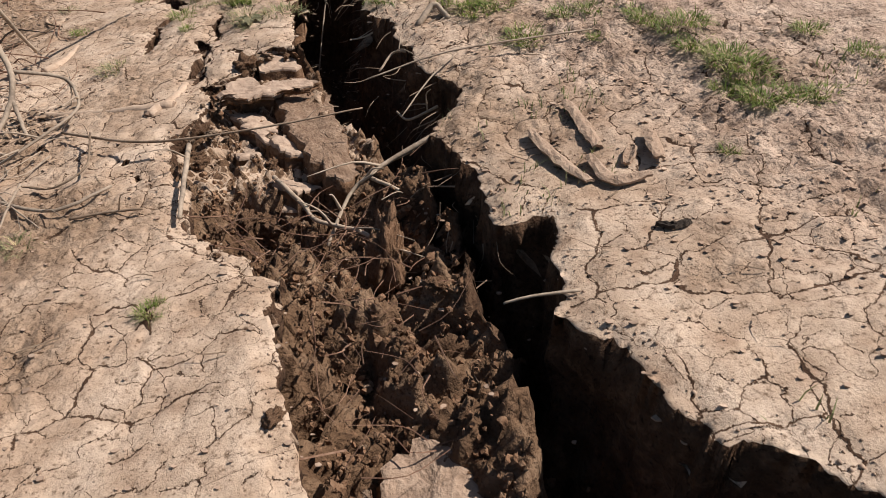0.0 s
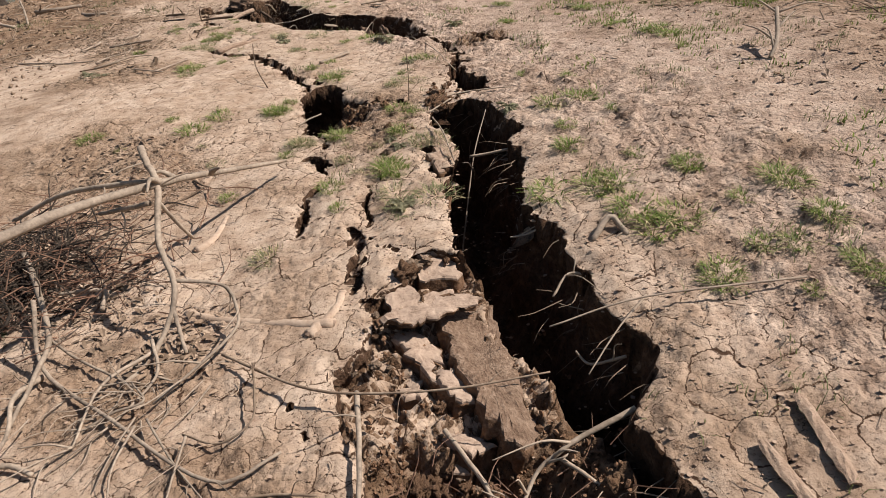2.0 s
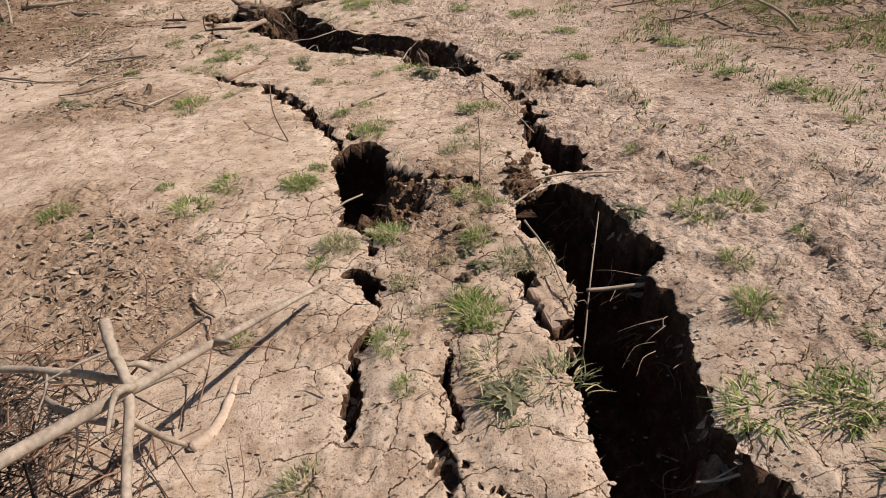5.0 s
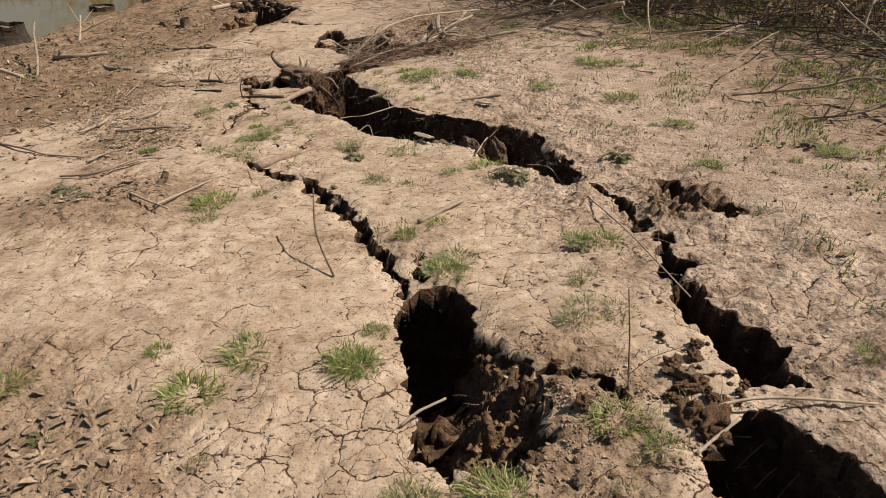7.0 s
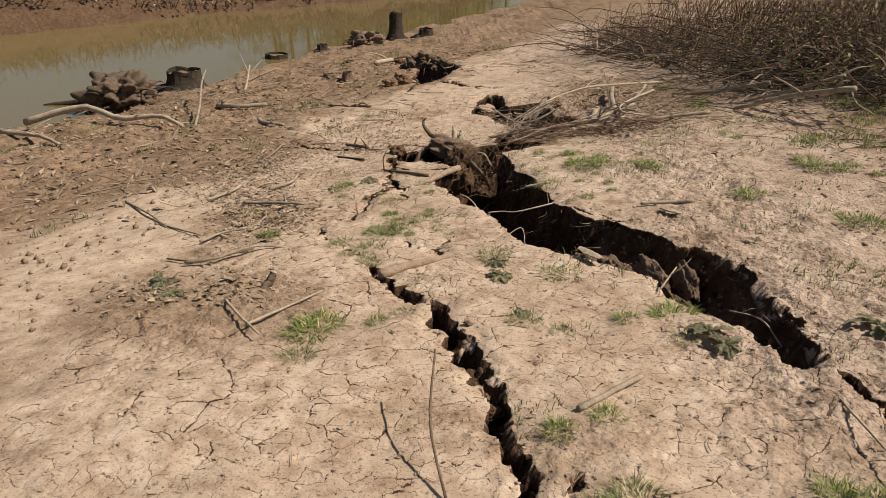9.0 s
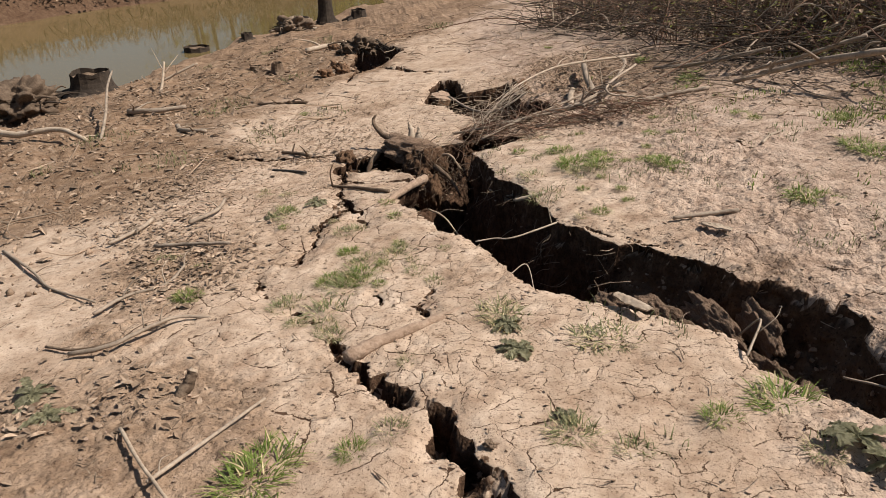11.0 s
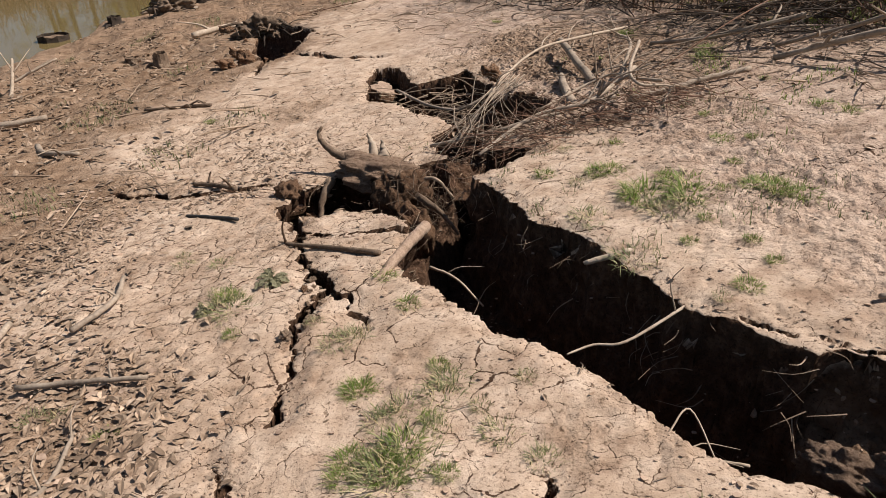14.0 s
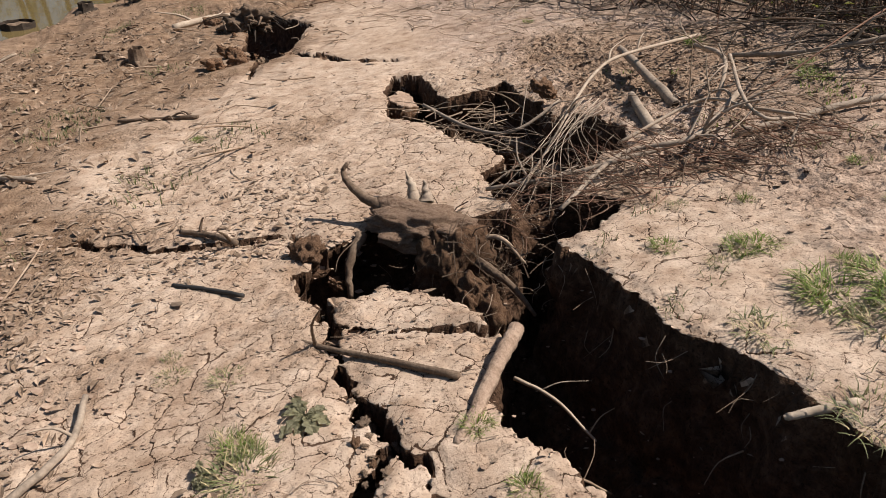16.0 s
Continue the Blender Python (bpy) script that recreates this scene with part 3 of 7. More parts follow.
def build_ground():
    fine = 0.010
    ahead = graded([0.35, (11.6, fine, 1.0), (14.6, 0.015, 1.0), (15.2, 0.015, 1.04), (19.0, 0.036, 1.0), (80, 0.04, 1.09)])
    behind = [0.7 - a for a in graded([0.35, (30, fine, 1.1)])][1:]
    u = np.array(behind[::-1] + ahead)
    right = graded([1.95, (2.6, fine, 1.04), (5.0, 0.032, 1.0), (60, 0.035, 1.1)])
    left = [-a for a in graded([1.5, (2.2, fine, 1.04), (5.5, 0.032, 1.0), (16, 0.035, 1.04), (70, 0.4, 1.06)])]
    v = np.array(left[::-1] + graded([-1.5, (1.95, fine, 1.0)])[1:-1] + right)
    U, V = np.meshgrid(u, v, indexing="ij")
    gap = np.maximum(np.gradient(u)[:, None], np.gradient(v)[None, :]) + 0 * U
    x, y = -0.391 * U + 0.92 * V, 0.92 * U + 0.391 * V
    shape = x.shape
    x, y, gap = x.ravel(), y.ravel(), gap.ravel()
    # what the surface is like, place by place
    across = x + 0.42 * y                      # grows towards the higher, right-hand side
    crumbly = step(0.2, 1.0, across - 0.75 + 0.25 * fbm(x, y, 0.9, 3, 61))
    trodden = step(0.1, 0.7, fbm(x, y, 0.7, 4, 63) - 0.35) * 0.5
    trodden = np.maximum(trodden, 0.95 * step(-6.3, -7.3, x + 0.6 * fbm(x, y, 1.1, 3, 65)))
    trodden = np.maximum(trodden, 0.75 * step(3.1, 4.2, across + 0.4 * fbm(x, y, 0.8, 3, 67)))
    trodden = np.maximum(trodden, 0.75 * step(0.15, 0.75, np.exp(-((x + 3.1) / 1.2) ** 2 - ((y - 13.4) / 1.2) ** 2) + 0.25 * fbm(x, y, 0.5, 3, 68)))
    for ax, ay, sx, sy in ((-3.4, 4.6, 0.9, 0.9), (-2.9, 4.2, 0.6, 0.6), (-4.3, 6.9, 0.9, 0.7), (-5.3, 8.4, 0.6, 0.5), (-6.5, 10.5, 0.5, 0.9), (-1.3, 4.75, 0.22, 0.5), (-1.35, 5.25, 0.25, 0.3), (-1.25, 1.8, 0.5, 0.5), (-1.15, 1.2, 0.4, 0.45), (-1.9, 2.3, 0.6, 0.4)):
        trodden = np.maximum(trodden, 0.7 * step(0.25, 0.8, np.exp(-((x - ax) / sx) ** 2 - ((y - ay) / sy) ** 2) + 0.25 * fbm(x, y, 0.4, 3, 70)))
    close = gap < 0.02
    rough = np.zeros(x.shape)
    # joints between the mud plates
    layers = {}
    i = np.nonzero(close)[0]
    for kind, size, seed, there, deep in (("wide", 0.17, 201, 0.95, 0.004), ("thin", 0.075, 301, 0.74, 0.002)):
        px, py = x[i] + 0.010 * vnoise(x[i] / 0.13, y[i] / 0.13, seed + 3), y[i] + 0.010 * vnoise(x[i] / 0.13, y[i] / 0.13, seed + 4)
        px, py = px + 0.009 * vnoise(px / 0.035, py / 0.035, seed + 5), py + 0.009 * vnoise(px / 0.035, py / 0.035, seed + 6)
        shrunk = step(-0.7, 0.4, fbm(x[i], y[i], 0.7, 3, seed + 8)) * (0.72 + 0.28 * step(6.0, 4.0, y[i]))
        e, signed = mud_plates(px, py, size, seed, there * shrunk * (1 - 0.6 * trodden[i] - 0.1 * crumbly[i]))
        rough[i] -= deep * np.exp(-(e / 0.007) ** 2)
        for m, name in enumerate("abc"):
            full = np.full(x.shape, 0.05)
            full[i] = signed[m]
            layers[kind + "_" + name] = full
    depth, rim = carve(x, y)
    gu, gv = np.gradient(rim.reshape(shape), u, v)
    nx, ny = (-0.391 * gu + 0.92 * gv).ravel(), (0.92 * gu + 0.391 * gv).ravel()
    ln = np.sqrt(nx * nx + ny * ny) + 1e-6
    snap = close & (np.abs(rim) < 0.0062)                 # grid points next to a rim move on to it
    pull = np.where(snap, np.clip(rim / np.maximum(ln, 0.5), -0.007, 0.007), 0)
    x, y = x - pull * nx / ln, y - pull * ny / ln
    depth, rim = np.where(snap, 0, depth), np.where(snap, 0, rim)
    bare = step(0.012, 0.035, rim)
    slab = step(2.05, 2.3, y - 0.25 * x - 0.2) * step(-1.15, -1.0, x) * step(3.3, 3.1, y) * step(0.55, 0.45, depth) * step(0.06, 0.12, rim)
    bare = bare * (1 - 0.85 * slab)
    dusty = np.maximum(slab, step(-0.02, 0.06, inside_distance(x, y, SLUMP)) * step(0.62, 0.5, depth))
    dusty = np.maximum(dusty, step(-2.85, -2.55, x) * step(7.0, 7.3, y) * step(8.9, 8.7, y) * 0.8)
    dusty = np.maximum(dusty, step(-0.02, 0.05, inside_distance(x, y, SLIP)) * step(0.35, 0.25, depth))
    dusty = dusty * step(0.03, 0.09, rim)
    dug = step(0.3, 0.1, np.sqrt((x + 0.86) ** 2 + (0.8 * (y - 6.9)) ** 2) + 0.09 * fbm(x, y, 0.16, 3, 69))
    dusty, bare = np.maximum(dusty, dug), np.maximum(bare, 0.6 * dug)
    over = step(-16.5, -18.0, x)                          # bare mud of the far bank
    dusty, bare = np.maximum(dusty, 0.35 * over), np.maximum(bare, over)
    for name in layers:
        layers[name] = np.where(layers[name] < 0, -1, 1) * np.maximum(np.abs(layers[name]), 0.05 * bare)
    flat = 1 - bare
    z = base(x, y) - depth
    even = step(0.034, 0.014, gap)                        # fine relief only where the grid can carry it
    lumps = np.abs(fbm(x, y, 0.05, 3, 81)) * (0.002 + 0.011 * crumbly + 0.016 * trodden) * even
    dents = 0.012 * fbm(x, y, 0.35, 3, 83) + (0.0015 + 0.004 * np.maximum(crumbly, trodden)) * fbm(x, y, 0.09, 3, 85) * even
    z = z + rough * flat + (lumps + dents) * (0.35 + 0.65 * flat)
    z = z + np.maximum(0, fbm(x, y, 0.14, 4, 87) - 0.55) * 0.03 * np.maximum(crumbly, trodden) * flat
    ledge = fbm(x, y, 0.17, 4, 99) * 3.0                    # the crust lies in thin flakes with broken edges
    ledge = np.floor(ledge) + step(0.0, 0.16, ledge - np.floor(ledge))
    z = z + 0.005 * ledge * flat * even * np.maximum(0.12, np.maximum(crumbly, trodden))
    steep = step(0.2, 0.08, rim) * step(0.0, 0.012, rim)
    along = 0.92 * y - 0.391 * x
    back = 0.045 * step(0.03, 0.3, depth) + 0.03 * fbm(along, z, 0.17, 4, 93, 0.6)   # torn walls set back under the crust
    back = np.clip(back, -0.02, 0.09) + 0.12 * step(0.0, 0.28, depth) * np.clip(nx / ln, 0, 1)
    x, y = x - steep * back * nx / ln, y - steep * back * ny / ln
    pits = step(0.4, 0.85, vnoise(x / 0.032, y / 0.032, 97)) * step(-0.3, 0.4, fbm(x, y, 0.5, 2, 98))
    z = z - 0.006 * pits * flat * even
    z = z + 0.05 * dusty * np.abs(fbm(x, y, 0.07, 4, 100, 0.6))
    z = z + bare * (0.05 * fbm(x, y, 0.11, 5, 89, 0.6))
    z = z - 0.015 * step(-0.09, 0.0, rim) * flat            # rims sag a little
    z = z + 0.05 * step(-6, -9, x) * fbm(x, y, 0.45, 4, 91)
    nu, nv = shape
    SURFACE.update(u=u, v=v, z=z.reshape(shape))
    me = bpy.data.meshes.new("ground")
    me.vertices.add(nu * nv)
    me.vertices.foreach_set("co", np.stack([x, y, z], 1).astype(np.float32).ravel())
    k = np.arange(nu * nv).reshape(shape)
    quads = np.stack([k[:-1, :-1], k[:-1, 1:], k[1:, 1:], k[1:, :-1]], -1).reshape(-1, 4)[:, ::-1]
    low = rough[quads]                                    # split each cell along the way a joint runs
    turn = (low[:, 1] + low[:, 3] < low[:, 0] + low[:, 2])[:, None]
    tris = np.where(turn, quads[:, [0, 1, 3, 1, 2, 3]], quads[:, [0, 1, 2, 0, 2, 3]]).reshape(-1, 3)
    me.loops.add(tris.size)
    me.loops.foreach_set("vertex_index", tris.astype(np.int32).ravel())
    me.polygons.add(len(tris))
    me.polygons.foreach_set("loop_start", np.arange(0, tris.size, 3, dtype=np.int32))
    me.polygons.foreach_set("use_smooth", np.ones(len(tris), bool))
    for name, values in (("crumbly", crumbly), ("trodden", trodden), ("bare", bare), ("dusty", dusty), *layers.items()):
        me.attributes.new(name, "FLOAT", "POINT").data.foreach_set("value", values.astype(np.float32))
    me.update(calc_edges=True)
    me.validate()
    me.materials.append(ground_material())
    ob = new("ground", me)
    return tagged(ob, "pale cracked dried mud of a river bank split by deep fissures", "ground", kind="structure")


build_ground()
bm = bmesh.new()
bmesh.ops.create_grid(bm, x_segments=40, y_segments=80, size=1.0)
for vert in bm.verts:
    vert.co = (-26 + 14 * vert.co.x, 30 + 60 * vert.co.y, WATER)
me = bpy.data.meshes.new("water")
bm.to_mesh(me)
me.materials.append(water_material())
tagged(new("water", me), "smooth muddy brown river water reflecting sky and trees", "river", kind="structure")

# ---- shapes that things are made of ----
def part(name, bm, mats, parent=None, label=""):
    """Links a bmesh as one mesh object under a thing or a part."""
    me = bpy.data.meshes.new(name)
    bm.to_mesh(me)
    bm.free()
    for m in mats if isinstance(mats, (list, tuple)) else [mats]:
        me.materials.append(m)
    ob = new(name, me)
    if parent is not None:
        ob.parent = parent
    return tagged(ob, label)


def empty(name, at=(0, 0, 0)):
    ob = new(name)
    ob.location = at
    return ob


def raw_mesh(name, verts, faces, mat, smooth=False):
    me = bpy.data.meshes.new(name)
    me.from_pydata(verts, [], faces)
    me.materials.append(mat)
    if smooth:
        me.polygons.foreach_set("use_smooth", np.ones(len(faces), bool))
    me.update()
    return me


def rounded(pts, per=5):
    """A smooth line through the points (Catmull-Rom)."""
    p = [Vector(q) for q in pts]
    if len(p) == 2:
        p = [p[0], (p[0] + p[1]) / 2, p[1]]
    out = []
    ext = [2 * p[0] - p[1]] + p + [2 * p[-1] - p[-2]]
    for a, b, c, d in zip(ext, ext[1:], ext[2:], ext[3:]):
        for k in range(per):
            t = k / per
            out.append(0.5 * (2 * b + (c - a) * t + (2 * a - 5 * b + 4 * c - d) * t * t + (3 * b - a - 3 * c + d) * t ** 3))
    return out + [p[-1]]


def tube_data(line, radius, sides=7, seed=0, knobs=0.05, flat=1.0):
    """Vertices and faces of a tapering, slightly knobbly round stick along a line; radius is a number or a function of 0..1."""
    rnd = random.Random(seed)
    verts, faces = [], []
    up = Vector((0.13, 0.21, 0.97))
    total = len(line) - 1
    for i, p in enumerate(line):
        ahead = (line[min(i + 1, total)] - line[max(i - 1, 0)]).normalized()
        side = ahead.cross(up)
        side = side.normalized() if side.length > 1e-4 else Vector((1, 0, 0))
        top = side.cross(ahead)
        r = radius(i / total) if callable(radius) else radius
        r *= 1 + knobs * rnd.uniform(-1, 1)
        for k in range(sides):
            a = 2 * math.pi * k / sides
            rr = r * (1 + knobs * 0.6 * rnd.uniform(-1, 1))
            verts.append(p + side * (math.cos(a) * rr) + top * (math.sin(a) * rr * flat))
    for i in range(total):
        for k in range(sides):
            a, b = i * sides + k, i * sides + (k + 1) % sides
            faces.append((a, b, b + sides, a + sides))
    n = len(verts)
    verts += [line[0] - (line[1] - line[0]).normalized() * 0.002, line[-1] + (line[-1] - line[-2]).normalized() * 0.002]
    for k in range(sides):
        faces.append((n, (k + 1) % sides, k))
        faces.append((n + 1, total * sides + k, total * sides + (k + 1) % sides))
    return verts, faces


def joined(pieces):
    verts, faces = [], []
    for v, f in pieces:
        o = len(verts)
        verts += v
        faces += [tuple(i + o for i in q) for q in f]
    return verts, faces


def on_ground(pts, lift):
    """Plan points to places: lift is metres over the uncut bank, one for all or one each."""
    lifts = lift if isinstance(lift, (list, tuple)) else [lift] * len(pts)
    return [Vector((x, y, float(base(x, y)) + h)) for (x, y), h in zip(pts, lifts)]


def stick(name, pts, lift, thick, thin, mat, label, category="stick", group="", twigs=0, seed=1, sides=8, parent=None, flat=1.0, reach=0.18):
    """A dead stick or branch as one thing, with side twigs as parts of their own."""
    rnd = random.Random(seed)
    line = rounded(on_ground(pts, lift) if len(pts[0]) == 2 else pts, 6)
    jit = [p + Vector([rnd.uniform(-0.13, 0.13) * thick for _ in range(3)]) for p in line]
    v, f = tube_data(jit, lambda t: thick + (thin - thick) * t, sides, seed, flat=flat)
    me = raw_mesh(name, v, f, mat, True)
    ob = new(name, me)
    if parent is not None:
        ob.parent = parent
    else:
        tagged(ob, label, category, group)
    for k in range(twigs):
        i = rnd.randrange(1, len(jit) - 1)
        d = (jit[i + 1] - jit[i]).normalized()
        s = Vector((rnd.uniform(-1, 1), rnd.uniform(-1, 1), rnd.uniform(-0.1, 0.7))).normalized()
        L = reach * rnd.uniform(0.4, 1.2)
        way = (d * 0.7 + s).normalized()
        pts2 = [jit[i], jit[i] + way * L * 0.5 + Vector((0, 0, 0.02)), jit[i] + way * L + Vector((rnd.uniform(-1, 1), rnd.uniform(-1, 1), rnd.uniform(-0.5, 0.5))) * L * 0.3]
        v, f = tube_data(rounded(pts2, 3), lambda t: max(0.0012, thin * 0.6 * (1 - 0.7 * t)), 5, seed + k)
        tw = new("twig", raw_mesh("twig", v, f, mat, True))
        tw.parent = ob
    return ob


def lump_mesh(name, seed, mat, cuts=2, rough=0.3, squash=0.75, smooth=True):
    """A crumbly lump of earth, about one metre across before scaling."""
    bm = bmesh.new()
    bmesh.ops.create_icosphere(bm, subdivisions=cuts, radius=0.5)
    off = Vector((seed * 3.7, seed * 1.9, seed * 5.3))
    for v in bm.verts:
        d = v.co.normalized()
        k = 1 + rough * noise.noise(d * 1.4 + off) + rough * 0.7 * noise.noise(d * 3.1 + off) + rough * 0.3 * noise.noise(d * 7 + off) + rough * 0.2 * noise.noise(d * 15 + off) + (rough * 0.16 * noise.noise(d * 29 + off) + rough * 0.1 * noise.noise(d * 50 + off) if cuts > 3 else 0)
        v.co = Vector((d.x, d.y, d.z * squash)) * 0.5 * k
    me = bpy.data.meshes.new(name)
    bm.to_mesh(me)
    bm.free()
    me.materials.append(mat)
    me.polygons.foreach_set("use_smooth", np.full(len(me.polygons), smooth))
    return me


def earth_block(pts, z_top, thick, tilt, seed, label, top_mat=None, group="slumped blocks of crust"):
    """A broken slab of dried mud: crusted top, torn brown sides."""
    rnd = random.Random(seed)
    cx, cy = sum(p[0] for p in pts) / len(pts), sum(p[1] for p in pts) / len(pts)
    ring = []
    for (ax, ay), (bx, by) in zip(pts, pts[1:] + pts[:1]):
        n = max(2, int(math.hypot(bx - ax, by - ay) / 0.018))
        for k in range(n):
            t = k / n
            ring.append((ax + (bx - ax) * t + rnd.uniform(-1, 1) * 0.006 + 0.04 * noise.noise(Vector((ax * 9 + t * 3, ay * 9, seed))) - cx, ay + (by - ay) * t + rnd.uniform(-1, 1) * 0.006 + 0.04 * noise.noise(Vector((ax * 9, ay * 9 + t * 3, seed + 9))) - cy))
    levels = [(1.0 + 0.04 * math.sin(5.1 * i + seed), -thick * (1 - i / 10)) for i in range(10)] + [(1.0, -0.008), (0.985, 0.0), (0.9, 0.004), (0.8, 0.006), (0.7, 0.006), (0.6, 0.006), (0.5, 0.006), (0.4, 0.006), (0.3, 0.006), (0.2, 0.006), (0.1, 0.006)]
    verts, faces, top = [], [], []
    m = len(ring)
    for li, (s, z) in enumerate(levels):
        for x, y in ring:
            k = s + (0.15 * noise.noise(Vector((x * 14, y * 14, z * 26 + seed))) + 0.07 * noise.noise(Vector((x * 40, y * 40, z * 55 + seed))) if li < 10 else 0)
            edge = 0.3 if s > 0.95 else 1.0
            bump = 0.02 * edge * noise.noise(Vector((x * s * 9, y * s * 9, seed))) + 0.005 * edge * noise.noise(Vector((x * s * 34, y * s * 34, seed)))
            verts.append((x * k, y * k, z + (bump if li >= 10 else 0.03 * noise.noise(Vector((x * 9, y * 9, z * 20))))))
    for li in range(len(levels) - 1):
        for k in range(m):
            a, b = li * m + k, li * m + (k + 1) % m
            faces.append((a, b, b + m, a + m))
            top.append(li >= 10)
    verts.append((0, 0, 0.006))
    for k in range(m):
        faces.append(((len(levels) - 1) * m + k, (len(levels) - 1) * m + (k + 1) % m, len(verts) - 1))
        top.append(True)
    me = raw_mesh("earth_block", verts, faces, top_mat or M_SLAB)
    me.materials.append(M_RUBBLE)
    me.polygons.foreach_set("use_smooth", [not t for t in top])
    me.polygons.foreach_set("material_index", [0 if t else 1 for t in top])
    ob = new("earth_block", me)
    ob.matrix_world = pose(cx, cy, z_top, tilt[0], tilt[1], 0)
    return tagged(ob, label, "earth block", group)


def tuft_mesh(seed, blades, spread, tall, mat, width=0.0035, dead=0.2):
    """A grass tuft: bent, tapering blades from one root."""
    rnd = random.Random(seed)
    verts, faces, kinds = [], [], []
    for b in range(blades):
        a, r = rnd.uniform(0, 2 * math.pi), spread * math.sqrt(rnd.random()) * 0.55
        x, y = math.cos(a) * r, math.sin(a) * r
        lean, turn = rnd.uniform(0.15, 1.15), a + rnd.gauss(0, 0.7)
        L, w = tall * rnd.uniform(0.45, 1.15), width * rnd.uniform(0.6, 1.3)
        dx, dy = math.cos(turn), math.sin(turn)
        sx, sy = -dy * w, dx * w
        o, px, py, pz, ang = len(verts), x, y, -0.012, math.pi / 2 - lean * 0.25
        segs = 4
        for k in range(segs + 1):
            t = k / segs
            ww = 1 - t ** 1.6 * 0.92
            verts += [(px - sx * ww, py - sy * ww, pz), (px + sx * ww, py + sy * ww, pz)]
            ang -= lean * 0.55
            step_len = L / segs
            px, py, pz = px + dx * math.cos(ang) * step_len, py + dy * math.cos(ang) * step_len, max(pz + math.sin(ang) * step_len, 0.002)
        for k in range(segs):
            faces.append((o + 2 * k, o + 2 * k + 1, o + 2 * k + 3, o + 2 * k + 2))
            kinds.append(1 if b < blades * dead else 0)
    me = raw_mesh("grass_tuft", verts, faces, mat)
    me.materials.append(M_STRAW)
    me.polygons.foreach_set("material_index", kinds)
    return me


def weed(x, y, size, seed, leaves=11):
    """A flat rosette of toothed grey-green leaves, each a part."""
    rnd = random.Random(seed)
    root = empty("weed_rosette", (x, y, ground_z(x, y) + 0.012))
    tagged(root, "low rosette weed with toothed grey-green leaves on dry mud", "weed", "weeds on the bank")
    for k in range(leaves):
        a, L, w = 2.4 * k + rnd.uniform(-0.3, 0.3), size * rnd.uniform(0.25, 0.46), size * rnd.uniform(0.06, 0.11)
        lift, sag = rnd.uniform(0.15, 0.6), rnd.uniform(0.3, 0.9)
        bm, rows = bmesh.new(), []
        for i in range(9):
            t = i / 8
            prof = math.sin(math.pi * min(1, t * 0.9 + 0.06)) ** 0.8 * (0.45 + 0.75 * t) * (1 + 0.28 * (-1) ** i)
            z = L * (lift * t - sag * t * t)
            rows.append([bm.verts.new((t * L, s * w * prof, z + abs(s) * w * 0.25 + rnd.uniform(-1, 1) * 0.003)) for s in (-1, -0.45, 0, 0.45, 1)])
        for p, q in zip(rows, rows[1:]):
            for j in range(4):
                bm.faces.new((p[j], p[j + 1], q[j + 1], q[j]))
        bmesh.ops.solidify(bm, geom=bm.faces[:], thickness=0.0012)
        leaf = part("leaf", bm, M_WEED, root)
        leaf.rotation_euler = (0, 0, a)
    return root


def leaf_data(at, size, rnd):
    """One curled dead leaf lying any way up."""
    a, curl, tip = rnd.uniform(0, 6.283), rnd.uniform(-0.5, 0.9), rnd.uniform(-0.5, 0.5)
    c, s = math.cos(a), math.sin(a)
    L, w = size, size * rnd.uniform(0.3, 0.55)
    out = []
    for u, hw in ((-0.5, 0.08), (-0.2, 0.8), (0.15, 1.0), (0.5, 0.06)):
        for side in (-1, 0, 1):
            px, py = u * L, side * hw * w * 0.5
            z = abs(side) * hw * w * 0.5 * curl + u * L * tip + 0.3 * size * (0.25 - u * u) * curl
            out.append((at[0] + px * c - py * s, at[1] + px * s + py * c, at[2] + max(z + 0.12 * size, -0.003)))
    faces = []
    for r in range(3):
        for j in range(2):
            k = r * 3 + j
            faces.append((k, k + 1, k + 4, k + 3))
    return out, faces


def ground_zs(xs, ys):
    return surface(np.array(xs), np.array(ys))

